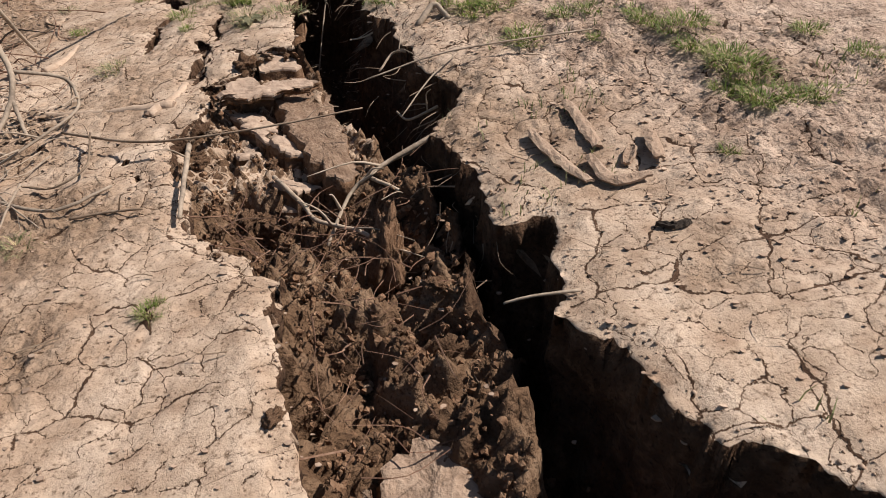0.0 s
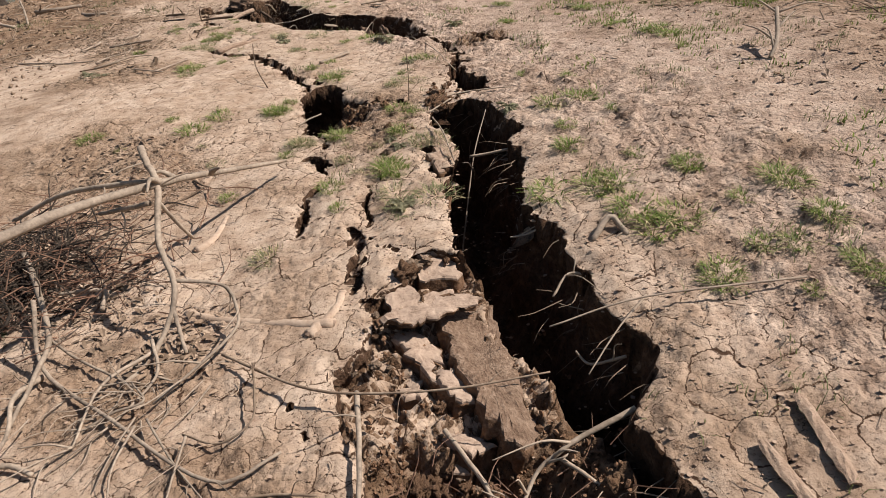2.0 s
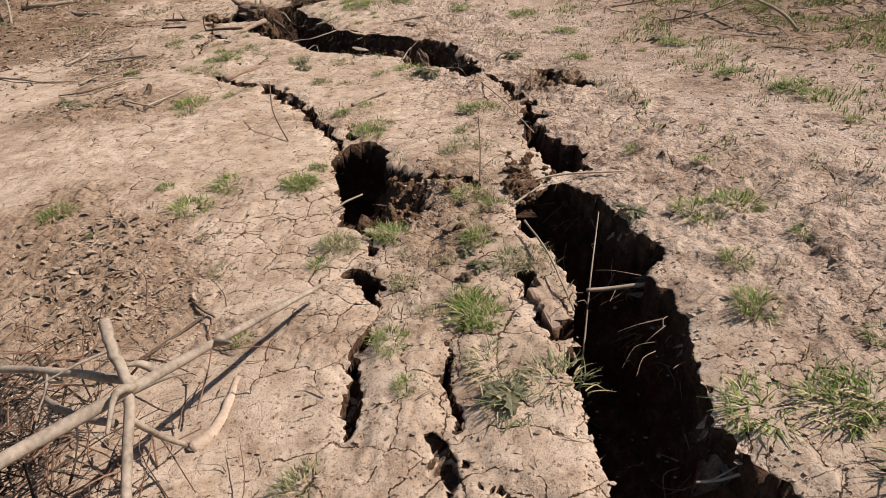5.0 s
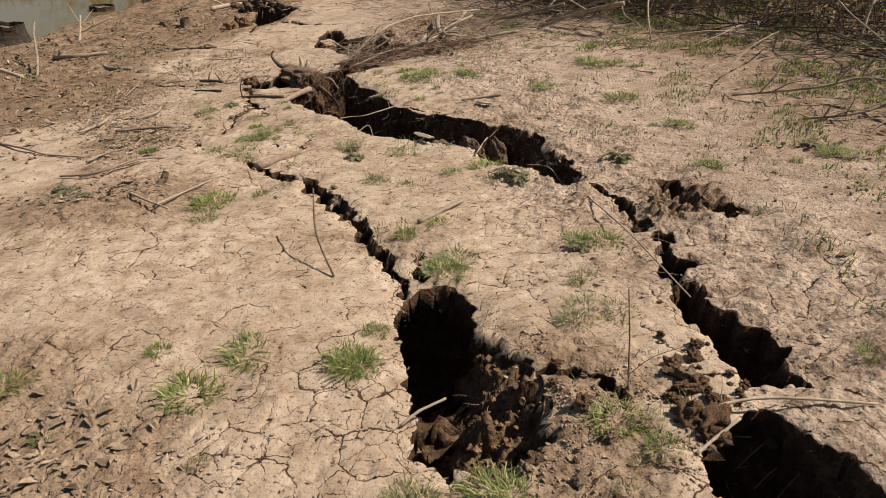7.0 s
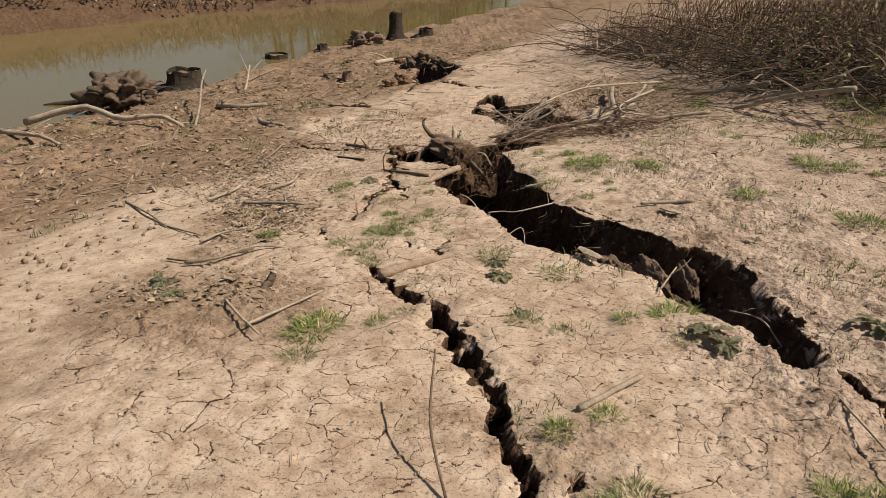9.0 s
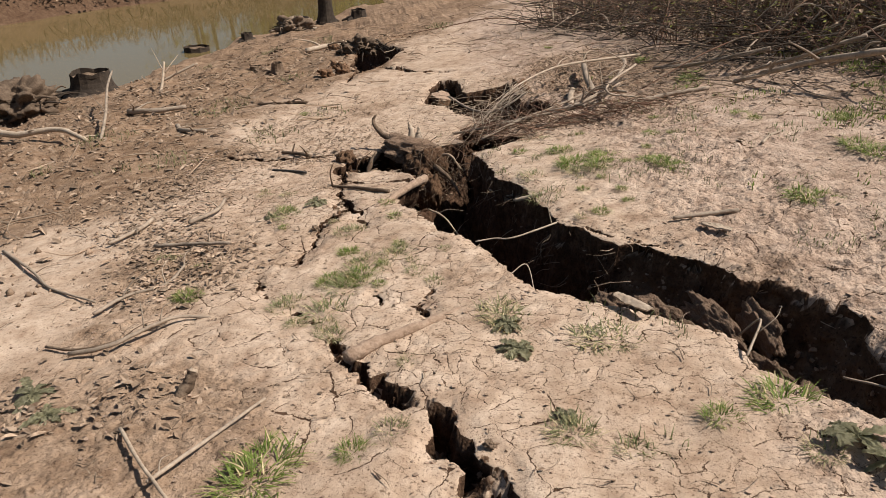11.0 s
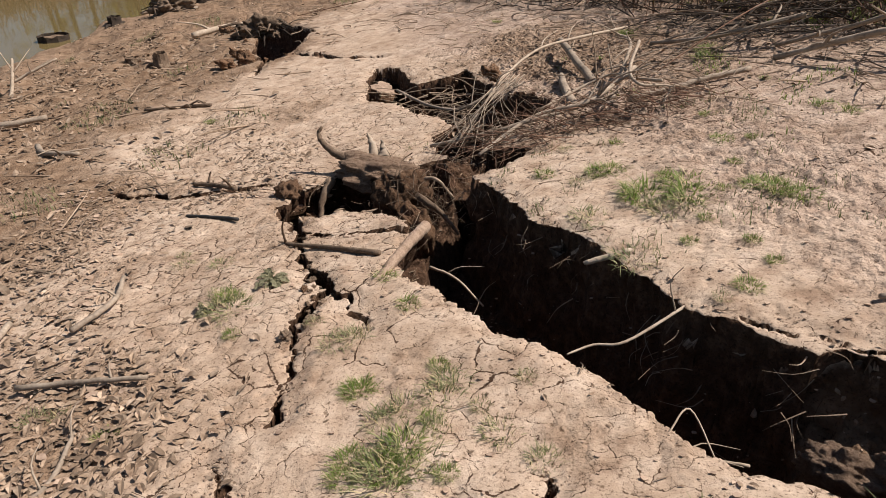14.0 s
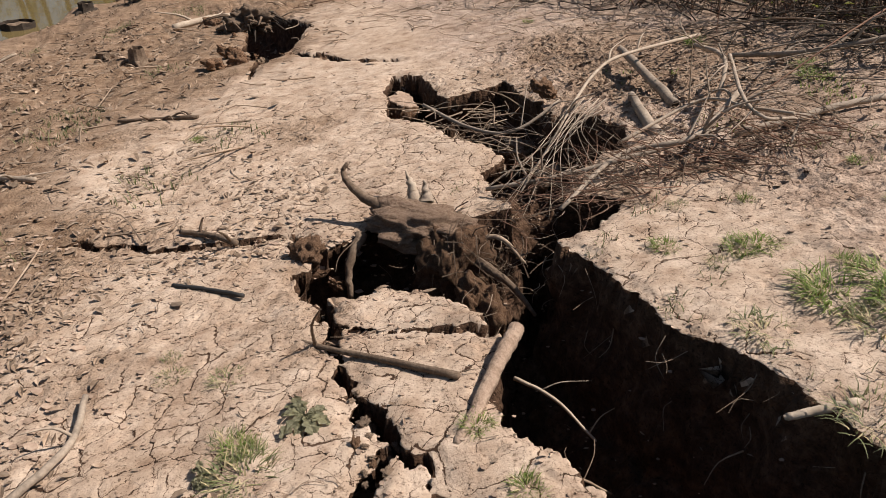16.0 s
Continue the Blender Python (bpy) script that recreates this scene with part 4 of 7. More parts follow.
# ---- slumped blocks and rubble in the fissures ----
SLAB = "slumped slab of pale cracked mud crust inside the fissure"
SOIL_SLAB = "tilted slab of torn brown earth at the fissure edge"
for k, (pts, drop, thick, tilt) in enumerate([
        ([(-0.91, 2.74), (-0.94, 2.96), (-0.87, 2.97), (-0.79, 2.89), (-0.66, 2.96), (-0.6, 2.91), (-0.74, 2.76)], 0.07, 0.15, (4, 6)),
        ([(-0.88, 2.69), (-0.79, 2.75), (-0.68, 2.66), (-0.66, 2.6), (-0.69, 2.54), (-0.77, 2.55), (-0.82, 2.62)], 0.12, 0.1, (-5, 8)),
        ([(-0.72, 2.8), (-0.66, 2.94), (-0.57, 3.01), (-0.5, 2.95), (-0.47, 2.79), (-0.34, 2.41), (-0.33, 2.28), (-0.3, 2.22), (-0.35, 2.17), (-0.43, 2.22), (-0.52, 2.37), (-0.63, 2.59)], 0.16, 0.4, (-3, 9)),
        ([(-0.95, 2.58), (-0.9, 2.64), (-0.84, 2.62), (-0.82, 2.51), (-0.89, 2.52)], 0.13, 0.1, (6, -4)),
        ([(-1.01, 2.55), (-0.94, 2.56), (-0.88, 2.49), (-0.86, 2.41), (-0.96, 2.42)], 0.15, 0.1, (-8, 8)),
        ([(-0.74, 2.55), (-0.69, 2.54), (-0.66, 2.43), (-0.7, 2.47)], 0.12, 0.1, (-6, 5)),
        ([(-0.81, 2.45), (-0.77, 2.52), (-0.73, 2.5), (-0.71, 2.39), (-0.76, 2.38)], 0.15, 0.1, (-9, 4)),
        ([(-0.67, 2.53), (-0.61, 2.53), (-0.52, 2.38), (-0.56, 2.35), (-0.6, 2.37), (-0.67, 2.45)], 0.14, 0.12, (-6, 9)),
        ([(-0.76, 2.25), (-0.75, 2.36), (-0.65, 2.28), (-0.63, 2.22)], 0.2, 0.12, (-10, 6)),
        ([(-0.63, 2.24), (-0.51, 2.26), (-0.44, 2.23), (-0.52, 2.17)], 0.2, 0.14, (-12, 4)),
        ([(-0.62, 2.2), (-0.55, 2.23), (-0.5, 2.18), (-0.57, 2.14)], 0.25, 0.12, (-14, 5)),
        ([(-1.12, 2.51), (-1.06, 2.5), (-1.0, 2.41), (-1.08, 2.41)], 0.11, 0.12, (-4, 5)),
        ([(-0.84, 3.16), (-0.66, 3.2), (-0.64, 3.0), (-0.8, 2.96)], 0.05, 0.25, (2, 3)),
        ([(-0.95, 3.38), (-0.78, 3.42), (-0.74, 3.24), (-0.9, 3.2)], 0.02, 0.25, (-2, 3)),
        ([(-0.13, 0.98), (-0.04, 1.06), (0.03, 1.03), (0.1, 0.9), (0.06, 0.78), (-0.15, 0.84)], 0.23, 0.25, (7, -6)),
        ([(-0.9, 4.2), (-0.82, 4.22), (-0.76, 4.0), (-0.84, 3.92), (-0.9, 4.02)], 0.01, 0.25, (0, 4))]):
    cx, cy = sum(p[0] for p in pts) / len(pts), sum(p[1] for p in pts) / len(pts)
    earth_block(pts, float(base(cx, cy)) - drop, thick, tilt, 11 + k, SOIL_SLAB if k == 2 else SLAB, M_EARTH if k == 2 else (M_SLAB if k > 13 else M_TOP))
for k, (x, y, drop, size, turn) in enumerate([((-0.12), 1.38, 0.24, (0.2, 0.24, 0.3), 20), (-0.02, 1.3, 0.28, (0.2, 0.18, 0.26), 70), (-0.12, 1.16, 0.28, (0.24, 0.2, 0.26), 10), (0.07, 1.28, 0.32, (0.18, 0.17, 0.22), 40),
                                                 (-0.05, 1.57, 0.26, (0.2, 0.18, 0.24), 80), (-0.38, 1.63, 0.28, (0.26, 0.2, 0.22), 33), (-0.34, 1.42, 0.3, (0.22, 0.2, 0.2), 5), (-0.55, 1.85, 0.28, (0.24, 0.2, 0.2), 50), (-0.17, 1.78, 0.15, (0.11, 0.28, 0.2), 14)]):
    ob = new("soil_mound", lump_mesh("soil_mound", 70 + k, M_RUBBLE, 5, 0.5, 0.8))
    ob.matrix_world = pose(x, y, float(base(x, y)) - drop - 0.1, 8 * k, 5, turn) @ Matrix.Diagonal((*size, 1))
    tagged(ob, "crumbling mound of damp brown soil in the fissure", "soil mound", "fallen soil in the fissure")

clod_kinds = [lump_mesh("clod", 20 + k, (M_RUBBLE, M_CLOD)[k % 2], 4, 0.7, 0.8) for k in range(6)]
rnd = random.Random(5)


def clods(number, zone, sizes, dry, label, group, drop=0.0):
    """Loose clods strewn over a zone of the plan: centre line and half width."""
    spots = []
    while len(spots) < number:
        i = rnd.randrange(len(zone) - 1)
        t = rnd.random()
        (ax, ay), (bx, by) = zone[i][:2], zone[i + 1][:2]
        w = zone[i][2]
        spots.append((ax + (bx - ax) * t + rnd.gauss(0, w * 0.5), ay + (by - ay) * t + rnd.gauss(0, w * 0.5)))
    zs = ground_zs([p[0] for p in spots], [p[1] for p in spots])
    for (x, y), z in zip(spots, zs):
        s = sizes[0] + (sizes[1] - sizes[0]) * rnd.random() ** 2.2
        kind = clod_kinds[2 * rnd.randrange(3) + (1 if rnd.random() < dry else 0)]
        ob = new("clod", kind)
        ob.matrix_world = pose(x, y, z + s * 0.22 - drop, rnd.uniform(-40, 40), rnd.uniform(-40, 40), rnd.uniform(0, 360)) @ Matrix.Diagonal((s * rnd.uniform(0.8, 1.4), s, s * rnd.uniform(0.7, 1.0), 1))
        tagged(ob, label, "clod", group)


BROWN, DRY = "loose crumbly clod of brown soil in the fissure", "dry crumbly clod of earth beside the fissure"
clods(46, [(-0.2, 0.75, 0.2), (-0.15, 1.3, 0.25), (-0.4, 1.7, 0.3), (-0.65, 2.0, 0.2), (-0.5, 2.2, 0.1)], (0.015, 0.07), 0.25, BROWN, "rubble in the slump")
clods(18, [(-0.95, 2.3, 0.1), (-0.9, 2.9, 0.1), (-0.75, 3.1, 0.1)], (0.02, 0.08), 0.6, BROWN, "rubble in the slump")
clods(18, [(-2.75, 8.45, 0.12), (-2.4, 8.3, 0.1), (-2.0, 7.95, 0.1), (-1.75, 7.7, 0.08)], (0.02, 0.08), 0.6, DRY, "rubble ridge in the gully")
clods(28, [(-1.0, 5.5, 0.1), (-0.95, 5.15, 0.12), (-0.8, 5.1, 0.1), (-1.05, 5.8, 0.1)], (0.015, 0.06), 0.2, DRY, "rubble bridging the crack")
clods(14, [(-1.7, 5.4, 0.08), (-1.55, 5.1, 0.1), (-1.5, 4.85, 0.08)], (0.012, 0.05), 0.2, BROWN, "rubble of the slip")
clods(34, [(-1.4, 5.3, 0.12), (-1.3, 5.0, 0.15), (-1.3, 4.7, 0.15), (-1.2, 4.45, 0.15), (-1.1, 4.2, 0.1)], (0.012, 0.05), 0.6, "dry crumbly clod of earth among weeds", "clods on the strip between hole and fissure")
clods(16, [(-1.05, 5.35, 0.05), (-1.0, 5.1, 0.06), (-0.95, 4.95, 0.04)], (0.03, 0.1), 0.1, DRY, "rubble bridging the crack", 0.01)
clods(20, [(-5.1, 10.75, 0.1), (-4.7, 10.55, 0.15), (-4.4, 10.4, 0.12)], (0.03, 0.14), 0.3, BROWN, "rubble under the stump")
clods(30, [(-4.75, 12.95, 0.2), (-4.5, 12.7, 0.25), (-4.2, 12.9, 0.2), (-4.0, 12.4, 0.15), (-3.85, 12.0, 0.12)], (0.05, 0.26), 0.4, "dark crumbling clod fallen into the hollow", "rubble in the hollow", -0.08)
clods(26, [(-4.65, 9.6, 0.06), (-4.5, 9.4, 0.05), (-4.45, 9.0, 0.05)], (0.02, 0.07), 0.7, DRY, "crumbs along the crack")
clods(20, [(-7.0, 14.6, 0.2), (-7.6, 16.2, 0.4), (-8.6, 18.5, 0.4)], (0.06, 0.22), 0.2, "dark clod of collapsed bank", "collapsed bank")
clods(18, [(-3.4, 7.5, 0.05), (-2.95, 7.1, 0.06), (-2.5, 6.5, 0.06)], (0.015, 0.06), 0.8, DRY, "crumbs along the crack")
earth_block([(-5.25, 13.35), (-5.23, 13.7), (-5.12, 13.75), (-5.02, 13.4), (-5.1, 13.25)], float(base(-5.15, 13.5)) - 0.1, 0.3, (-6, 14), 67, "pale tilted clod of crust fallen into the hollow", M_SLAB, "fallen crust in the hollow")
# torn ridges left standing in the gully
for k, (x, y, drop, sx, sy, sz, turn) in enumerate([(-2.62, 8.46, 0.22, 0.22, 0.13, 0.2, -25), (-2.44, 8.38, 0.2, 0.26, 0.14, 0.24, -38), (-2.18, 8.27, 0.17, 0.44, 0.11, 0.24, -56), (-2.0, 8.3, 0.18, 0.36, 0.1, 0.24, -68),
                                                  (-1.97, 8.02, 0.24, 0.26, 0.11, 0.22, -48), (-2.32, 8.16, 0.16, 0.26, 0.13, 0.22, -30), (-1.82, 7.86, 0.28, 0.26, 0.15, 0.26, -55)]):
    ob = new("earth_ridge", lump_mesh("earth_ridge", 90 + k, M_EARTH, 5, 0.36, 0.75))
    ob.matrix_world = pose(x, y, float(base(x, y)) - drop, 0, 6, turn) @ Matrix.Diagonal((sx, sy, sz, 1))
    tagged(ob, "torn ridge of dry earth standing inside the gully", "earth ridge", "ridges in the gully")

# ---- fallen branch and dead wood on the near bank ----
limb = stick("fallen_branch", [(-1.755, 4.16, -0.13), (-1.86, 3.66, 0.04), (-1.96, 3.18, 0.2), (-2.2, 2.6, 0.29), (-2.5, 1.95, 0.22), (-2.85, 1.3, -0.38)], 0, 0.009, 0.028, M_WOOD,
             "large bare weathered grey fallen branch propped above the mud", "branch", twigs=5, seed=3, sides=10, reach=0.22)
for k, (pts, a, b, tw) in enumerate([
        ([(-2.09, 3.31, 0.31), (-2.04, 3.24, 0.27), (-1.96, 3.15, 0.2), (-1.88, 2.92, 0.07), (-1.78, 2.79, -0.04), (-1.77, 2.7, -0.14), (-1.8, 2.53, -0.24), (-1.86, 2.4, -0.26)], 0.017, 0.009, 3),
        ([(-1.78, 2.79, -0.04), (-1.6, 2.84, -0.09), (-1.5, 2.72, -0.13), (-1.48, 2.62, -0.15), (-1.55, 2.46, -0.18), (-1.66, 2.28, -0.22)], 0.008, 0.005, 4),
        ([(-1.77, 2.72, -0.13), (-1.73, 2.66, -0.18), (-1.67, 2.57, -0.23)], 0.010, 0.008, 0),
        ([(-1.97, 3.2, 0.2), (-2.31, 3.29, 0.12), (-2.61, 3.35, 0.03), (-2.9, 3.36, -0.12)], 0.014, 0.010, 4),
        ([(-1.99, 3.1, 0.14), (-2.2, 3.2, 0.05), (-2.42, 3.35, -0.06)], 0.012, 0.010, 1),
        ([(-1.96, 3.12, 0.14), (-1.95, 3.2, 0.0), (-1.94, 3.29, -0.14)], 0.010, 0.008, 0),
        ([(-1.82, 2.6, -0.2), (-1.72, 2.42, -0.22), (-1.78, 2.2, -0.25)], 0.008, 0.004, 3),
        ([(-1.8, 2.55, -0.22), (-1.9, 2.35, -0.22), (-1.88, 2.1, -0.27)], 0.008, 0.004, 3)]):
    ob = stick("branch", pts, 0, a, b, M_WOOD, "", twigs=0, seed=30 + k, parent=limb)
    for j in range(tw):
        q = Vector(pts[min(1 + j, len(pts) - 1)])
        e = q + Vector((rnd.uniform(-0.2, 0.2), rnd.uniform(-0.25, 0.1), rnd.uniform(-0.15, 0.08)))
        stick("twig", [tuple(q), tuple((q + e) / 2 + Vector((0.02, 0, 0.02))), tuple(e)], 0, 0.005, 0.002, M_WOOD, "", seed=50 + 7 * k + j, parent=ob, sides=5)

for k in range(4):
    rnd3 = random.Random(900 + k)
    x, y, a = rnd3.uniform(-3.0, -2.2), rnd3.uniform(2.3, 3.2), rnd3.uniform(0, 6.28)
    L = rnd3.uniform(0.35, 0.8)
    pts = [(x, y), (x + 0.4 * L * math.cos(a) + rnd3.uniform(-0.08, 0.08), y + 0.4 * L * math.sin(a) + rnd3.uniform(-0.08, 0.08)), (x + 0.7 * L * math.cos(a + 0.3), y + 0.7 * L * math.sin(a + 0.3)), (x + L * math.cos(a + 0.1), y + L * math.sin(a + 0.1))]
    stick("branch", pts, [rnd3.uniform(0.01, 0.08), rnd3.uniform(0.05, 0.16), rnd3.uniform(0.04, 0.14), 0.02], rnd3.uniform(0.008, 0.016), 0.005, M_BARK if k % 2 else M_WOOD, "crooked dead branch in the tangle beside the fallen branch", "branch", "tangle of dead branches", 4, 920 + k, 8)

LOOSE = [  # plan points, lift, thick, thin, material, label, side twigs
    ([(-1.5, 2.53), (-1.12, 2.3), (-0.88, 2.23), (-0.57, 2.22), (-0.28, 2.28)], [0.03, 0.05, 0.06, 0.06, 0.04], 0.006, 0.003, M_TWIG, "long thin bowed twig lying across the slump", 2),
    ([(-2.35, 2.69), (-2.23, 2.48), (-1.78, 2.2), (-1.3, 1.93), (-1.1, 2.03)], [0.25, 0.06, 0.05, 0.03, 0.03], 0.010, 0.005, M_WOOD, "bent grey stick beside the fallen branch", 3),
    ([(-2.81, 3.24), (-2.59, 3.0), (-2.3, 2.64), (-2.23, 2.44), (-2.21, 2.22)], [0.16, 0.14, 0.1, 0.08, 0.02], 0.016, 0.008, M_WOOD, "forked grey branch propped beside the tangle", 3),
    ([(-2.34, 2.66), (-2.13, 2.55), (-1.91, 2.44), (-1.76, 2.35)], [0.1, 0.05, 0.04, 0.05], 0.007, 0.004, M_WOOD, "thin grey branch reaching to the fallen branch", 2),
    ([(-1.63, 2.18), (-1.45, 2.0), (-1.28, 1.86)], [0.06, 0.04, 0.01], 0.005, 0.0025, M_WOOD, "straight end of the fallen branch on the mud", 2),
    ([(-1.66, 2.15), (-1.65, 1.98), (-1.62, 1.87)], [0.06, 0.05, 0.01], 0.005, 0.0025, M_WOOD, "thin end of the fallen branch on the mud", 3),
    ([(-1.68, 2.19), (-1.68, 2.05), (-1.69, 1.92)], [0.06, 0.06, 0.02], 0.004, 0.002, M_WOOD, "thin end of the fallen branch on the mud", 3),
    ([(-1.45, 2.1), (-1.43, 1.97), (-1.42, 1.86)], [0.05, 0.04, 0.01], 0.005, 0.003, M_WOOD, "thin grey twig on the mud", 1),
    ([(-1.87, 2.18), (-1.79, 2.23), (-1.69, 2.27), (-1.78, 2.36)], [0.03, 0.05, 0.06, 0.07], 0.006, 0.004, M_WOOD, "crooked grey twig at the fallen branch", 2),
    ([(-2.15, 2.01), (-2.06, 2.02), (-1.95, 1.98)], 0.03, 0.012, 0.008, M_WOOD, "short grey stick end on the mud", 0),
    ([(-1.34, 2.44), (-1.27, 2.27), (-1.24, 2.15), (-1.33, 2.08), (-1.48, 2.13)], [0.05, 0.06, 0.05, 0.03, 0.03], 0.004, 0.0035, M_TWIG, "thin hooked twig on the mud", 2),
    ([(-1.18, 1.87), (-1.06, 1.88), (-0.94, 1.87)], 0.02, 0.005, 0.004, M_TWIG, "thin brown twig on the mud", 1),
    ([(-0.92, 2.3), (-0.85, 2.04), (-0.8, 1.8)], [0.0, 0.03, 0.01], 0.010, 0.007, M_WOOD, "short grey stick hanging over the fissure rim", 1),
    ([(-0.28, 2.48), (0.03, 2.57), (0.56, 2.64)], [0.05, 0.06, 0.02], 0.003, 0.004, M_WOOD, "long thin pale twig reaching over the fissure", 0),
    ([(-0.15, 2.36), (-0.05, 2.5), (0.05, 2.63)], [-0.06, 0.0, 0.02], 0.0025, 0.004, M_PALE, "thin pale twig hanging over the fissure", 0),
    ([(-0.62, 2.26), (-0.48, 2.06), (-0.42, 1.98), (-0.27, 1.9), (-0.17, 1.81), (0.03, 1.7)], [-0.16, -0.17, -0.19, -0.2, -0.21, -0.24], 0.009, 0.006, M_PALE, "crooked pale branch fallen into the slump", 4),
    ([(-0.38, 1.9), (-0.32, 2.05), (-0.25, 2.1), (-0.18, 2.14), (-0.02, 2.2)], [-0.24, -0.16, -0.12, -0.1, -0.06], 0.006, 0.010, M_PALE, "forked pale root sticking from the fissure wall", 5),
    ([(-0.24, 2.08), (-0.12, 1.98), (0.0, 1.86)], [-0.12, -0.14, -0.2], 0.007, 0.004, M_PALE, "thin pale root in the fissure", 3),
    ([(0.14, 1.25), (0.2, 1.25), (0.31, 1.25)], [-0.01, 0.0, 0.0], 0.003, 0.004, M_PALE, "straight pale peg over the fissure rim", 0),
    ([(-0.44, 3.29), (-0.36, 3.3), (-0.24, 3.32)], [-0.1, -0.1, -0.06], 0.004, 0.005, M_PALE, "pale root end in the fissure wall", 1),
    ([(-0.18, 2.56), (-0.13, 2.5), (-0.02, 2.47)], [-0.14, -0.15, -0.1], 0.004, 0.006, M_PALE, "pale root end in the fissure wall", 1),
    ([(-0.26, 2.78), (-0.2, 2.87), (-0.1, 2.83)], [-0.06, -0.03, -0.04], 0.005, 0.006, M_PALE, "pale root end in the fissure wall", 2),
    ([(-0.7, 4.22), (-0.6, 4.22), (-0.44, 4.21)], [-0.09, -0.09, -0.08], 0.008, 0.009, M_PALE, "broken pale root stub across the fissure", 0),
    ([(-0.64, 4.66), (-0.68, 4.3), (-0.7, 4.05), (-0.72, 3.8)], [0.02, -0.1, -0.3, -0.55], 0.003, 0.005, M_WOOD, "forked dead stem standing in the fissure", 5),
    ([(-0.96, 4.6), (-0.86, 4.3), (-0.76, 3.98)], [0.05, 0.06, 0.0], 0.005, 0.004, M_WOOD, "thin dead stalk leaning over the fissure", 1),
    ([(-1.02, 4.86), (-0.97, 4.91), (-0.89, 4.98)], [0.0, 0.01, 0.03], 0.006, 0.005, M_PALE, "short pale stick at the fissure rim", 0),
    ([(-1.0, 5.02), (-0.8, 5.08), (-0.5, 5.06)], [0.03, 0.03, 0.02], 0.006, 0.004, M_PALE, "thin pale stick lying over the rubble", 1),
    ([(-1.93, 4.95), (-1.88, 5.0), (-1.8, 5.06)], [0.0, 0.02, 0.03], 0.006, 0.005, M_PALE, "short pale stick over the hole", 0),
    ([(-1.34, 6.95), (-1.15, 6.35), (-0.94, 5.75)], [0.02, 0.05, 0.02], 0.005, 0.003, M_WOOD, "long thin dead stalk lying over the crack", 2),
    ([(-2.76, 6.42), (-2.65, 6.14), (-2.5, 5.94)], [0.26, 0.13, 0.0], 0.004, 0.006, M_BARK, "thin bowed stalk standing in the mud", 0),
    ([(-1.2, 5.15), (-1.21, 5.25), (-1.23, 5.33)], [0.0, 0.14, 0.3], 0.004, 0.002, M_BARK, "thin upright dry stalk", 1),
    ([(-2.42, 3.82), (-2.34, 3.95), (-2.26, 4.1)], 0.012, 0.008, 0.006, M_BARK, "brown stick lying on the mud", 0),
    ([(-2.36, 4.2), (-2.29, 4.14), (-2.21, 4.09)], 0.012, 0.006, 0.005, M_BARK, "short brown stick on the mud", 0),
    ([(-2.23, 6.57), (-2.14, 6.73), (-2.05, 6.9)], 0.02, 0.014, 0.012, M_WOOD, "short grey stick lying on the mud", 0),
    ([(-4.94, 7.41), (-4.76, 7.47), (-4.67, 7.64), (-4.62, 7.78), (-4.48, 7.84)], [0.02, 0.04, 0.05, 0.03, 0.0], 0.012, 0.007, M_WOOD, "bowed grey branch raised off the mud", 2),
    ([(-5.17, 7.8), (-5.14, 8.01), (-5.0, 8.16), (-5.08, 8.45)], 0.02, 0.010, 0.008, M_WOOD, "crooked grey branch among dead leaves", 3),
    ([(-5.51, 8.69), (-5.25, 8.71), (-4.96, 8.72)], 0.03, 0.013, 0.01, M_WOOD, "straight grey stick among dead leaves", 2),
    ([(-5.17, 7.49), (-4.95, 7.46), (-4.81, 7.54), (-4.68, 7.76)], [0.004, 0.015, 0.015, 0.01], 0.007, 0.005, M_BARK, "curved brown stick on the mud", 1),
    ([(-3.9, 6.7), (-3.84, 6.95), (-3.78, 7.2)], 0.03, 0.008, 0.006, M_WOOD, "straight grey stick on the mud", 1),
    ([(-4.2, 6.92), (-4.0, 6.78), (-3.76, 6.63)], 0.04, 0.008, 0.006, M_PALE, "straight pale stick on the mud", 0),
    ([(-6.84, 8.69), (-6.2, 8.35), (-5.78, 8.1), (-5.28, 7.93)], 0.02, 0.011, 0.006, M_WOOD, "long thin grey stick on the mud", 3),
    ([(-5.55, 9.1), (-5.5, 9.35), (-5.6, 9.6)], 0.03, 0.014, 0.012, M_WOOD, "weathered branch piece on the bank", 1),
    ([(-5.95, 9.2), (-5.9, 9.0), (-5.94, 8.75)], 0.03, 0.016, 0.012, M_WOOD, "weathered branch piece on the bank", 1),
    ([(-5.69, 10.44), (-5.5, 10.38), (-5.29, 10.3)], 0.012, 0.012, 0.011, M_PIPE, "short length of black pipe on the mud", 0),
    ([(-4.9, 9.92), (-4.72, 9.83), (-4.55, 9.76), (-4.28, 9.65)], [0.0, 0.008, 0.012, 0.01], 0.010, 0.014, M_BARK, "half-buried grey branch across the crack", 1),
    ([(-5.95, 11.05), (-5.75, 10.98), (-5.55, 10.86)], 0.02, 0.014, 0.018, M_BARK, "short forked brown stick by the scarp", 2),
    ([(-7.57, 13.24), (-7.2, 13.2), (-6.82, 13.19)], 0.015, 0.016, 0.022, M_BARK, "dark rotten log on the bank", 4),
    ([(-2.4, 9.0), (-2.25, 9.05), (-2.08, 9.1)], 0.02, 0.010, 0.012, M_WOOD, "straight grey stick on the mud", 0),
    ([(-1.9, 10.15), (-1.85, 10.3), (-1.75, 10.42)], 0.02, 0.010, 0.008, M_WOOD, "short brown stick on the mud", 0),
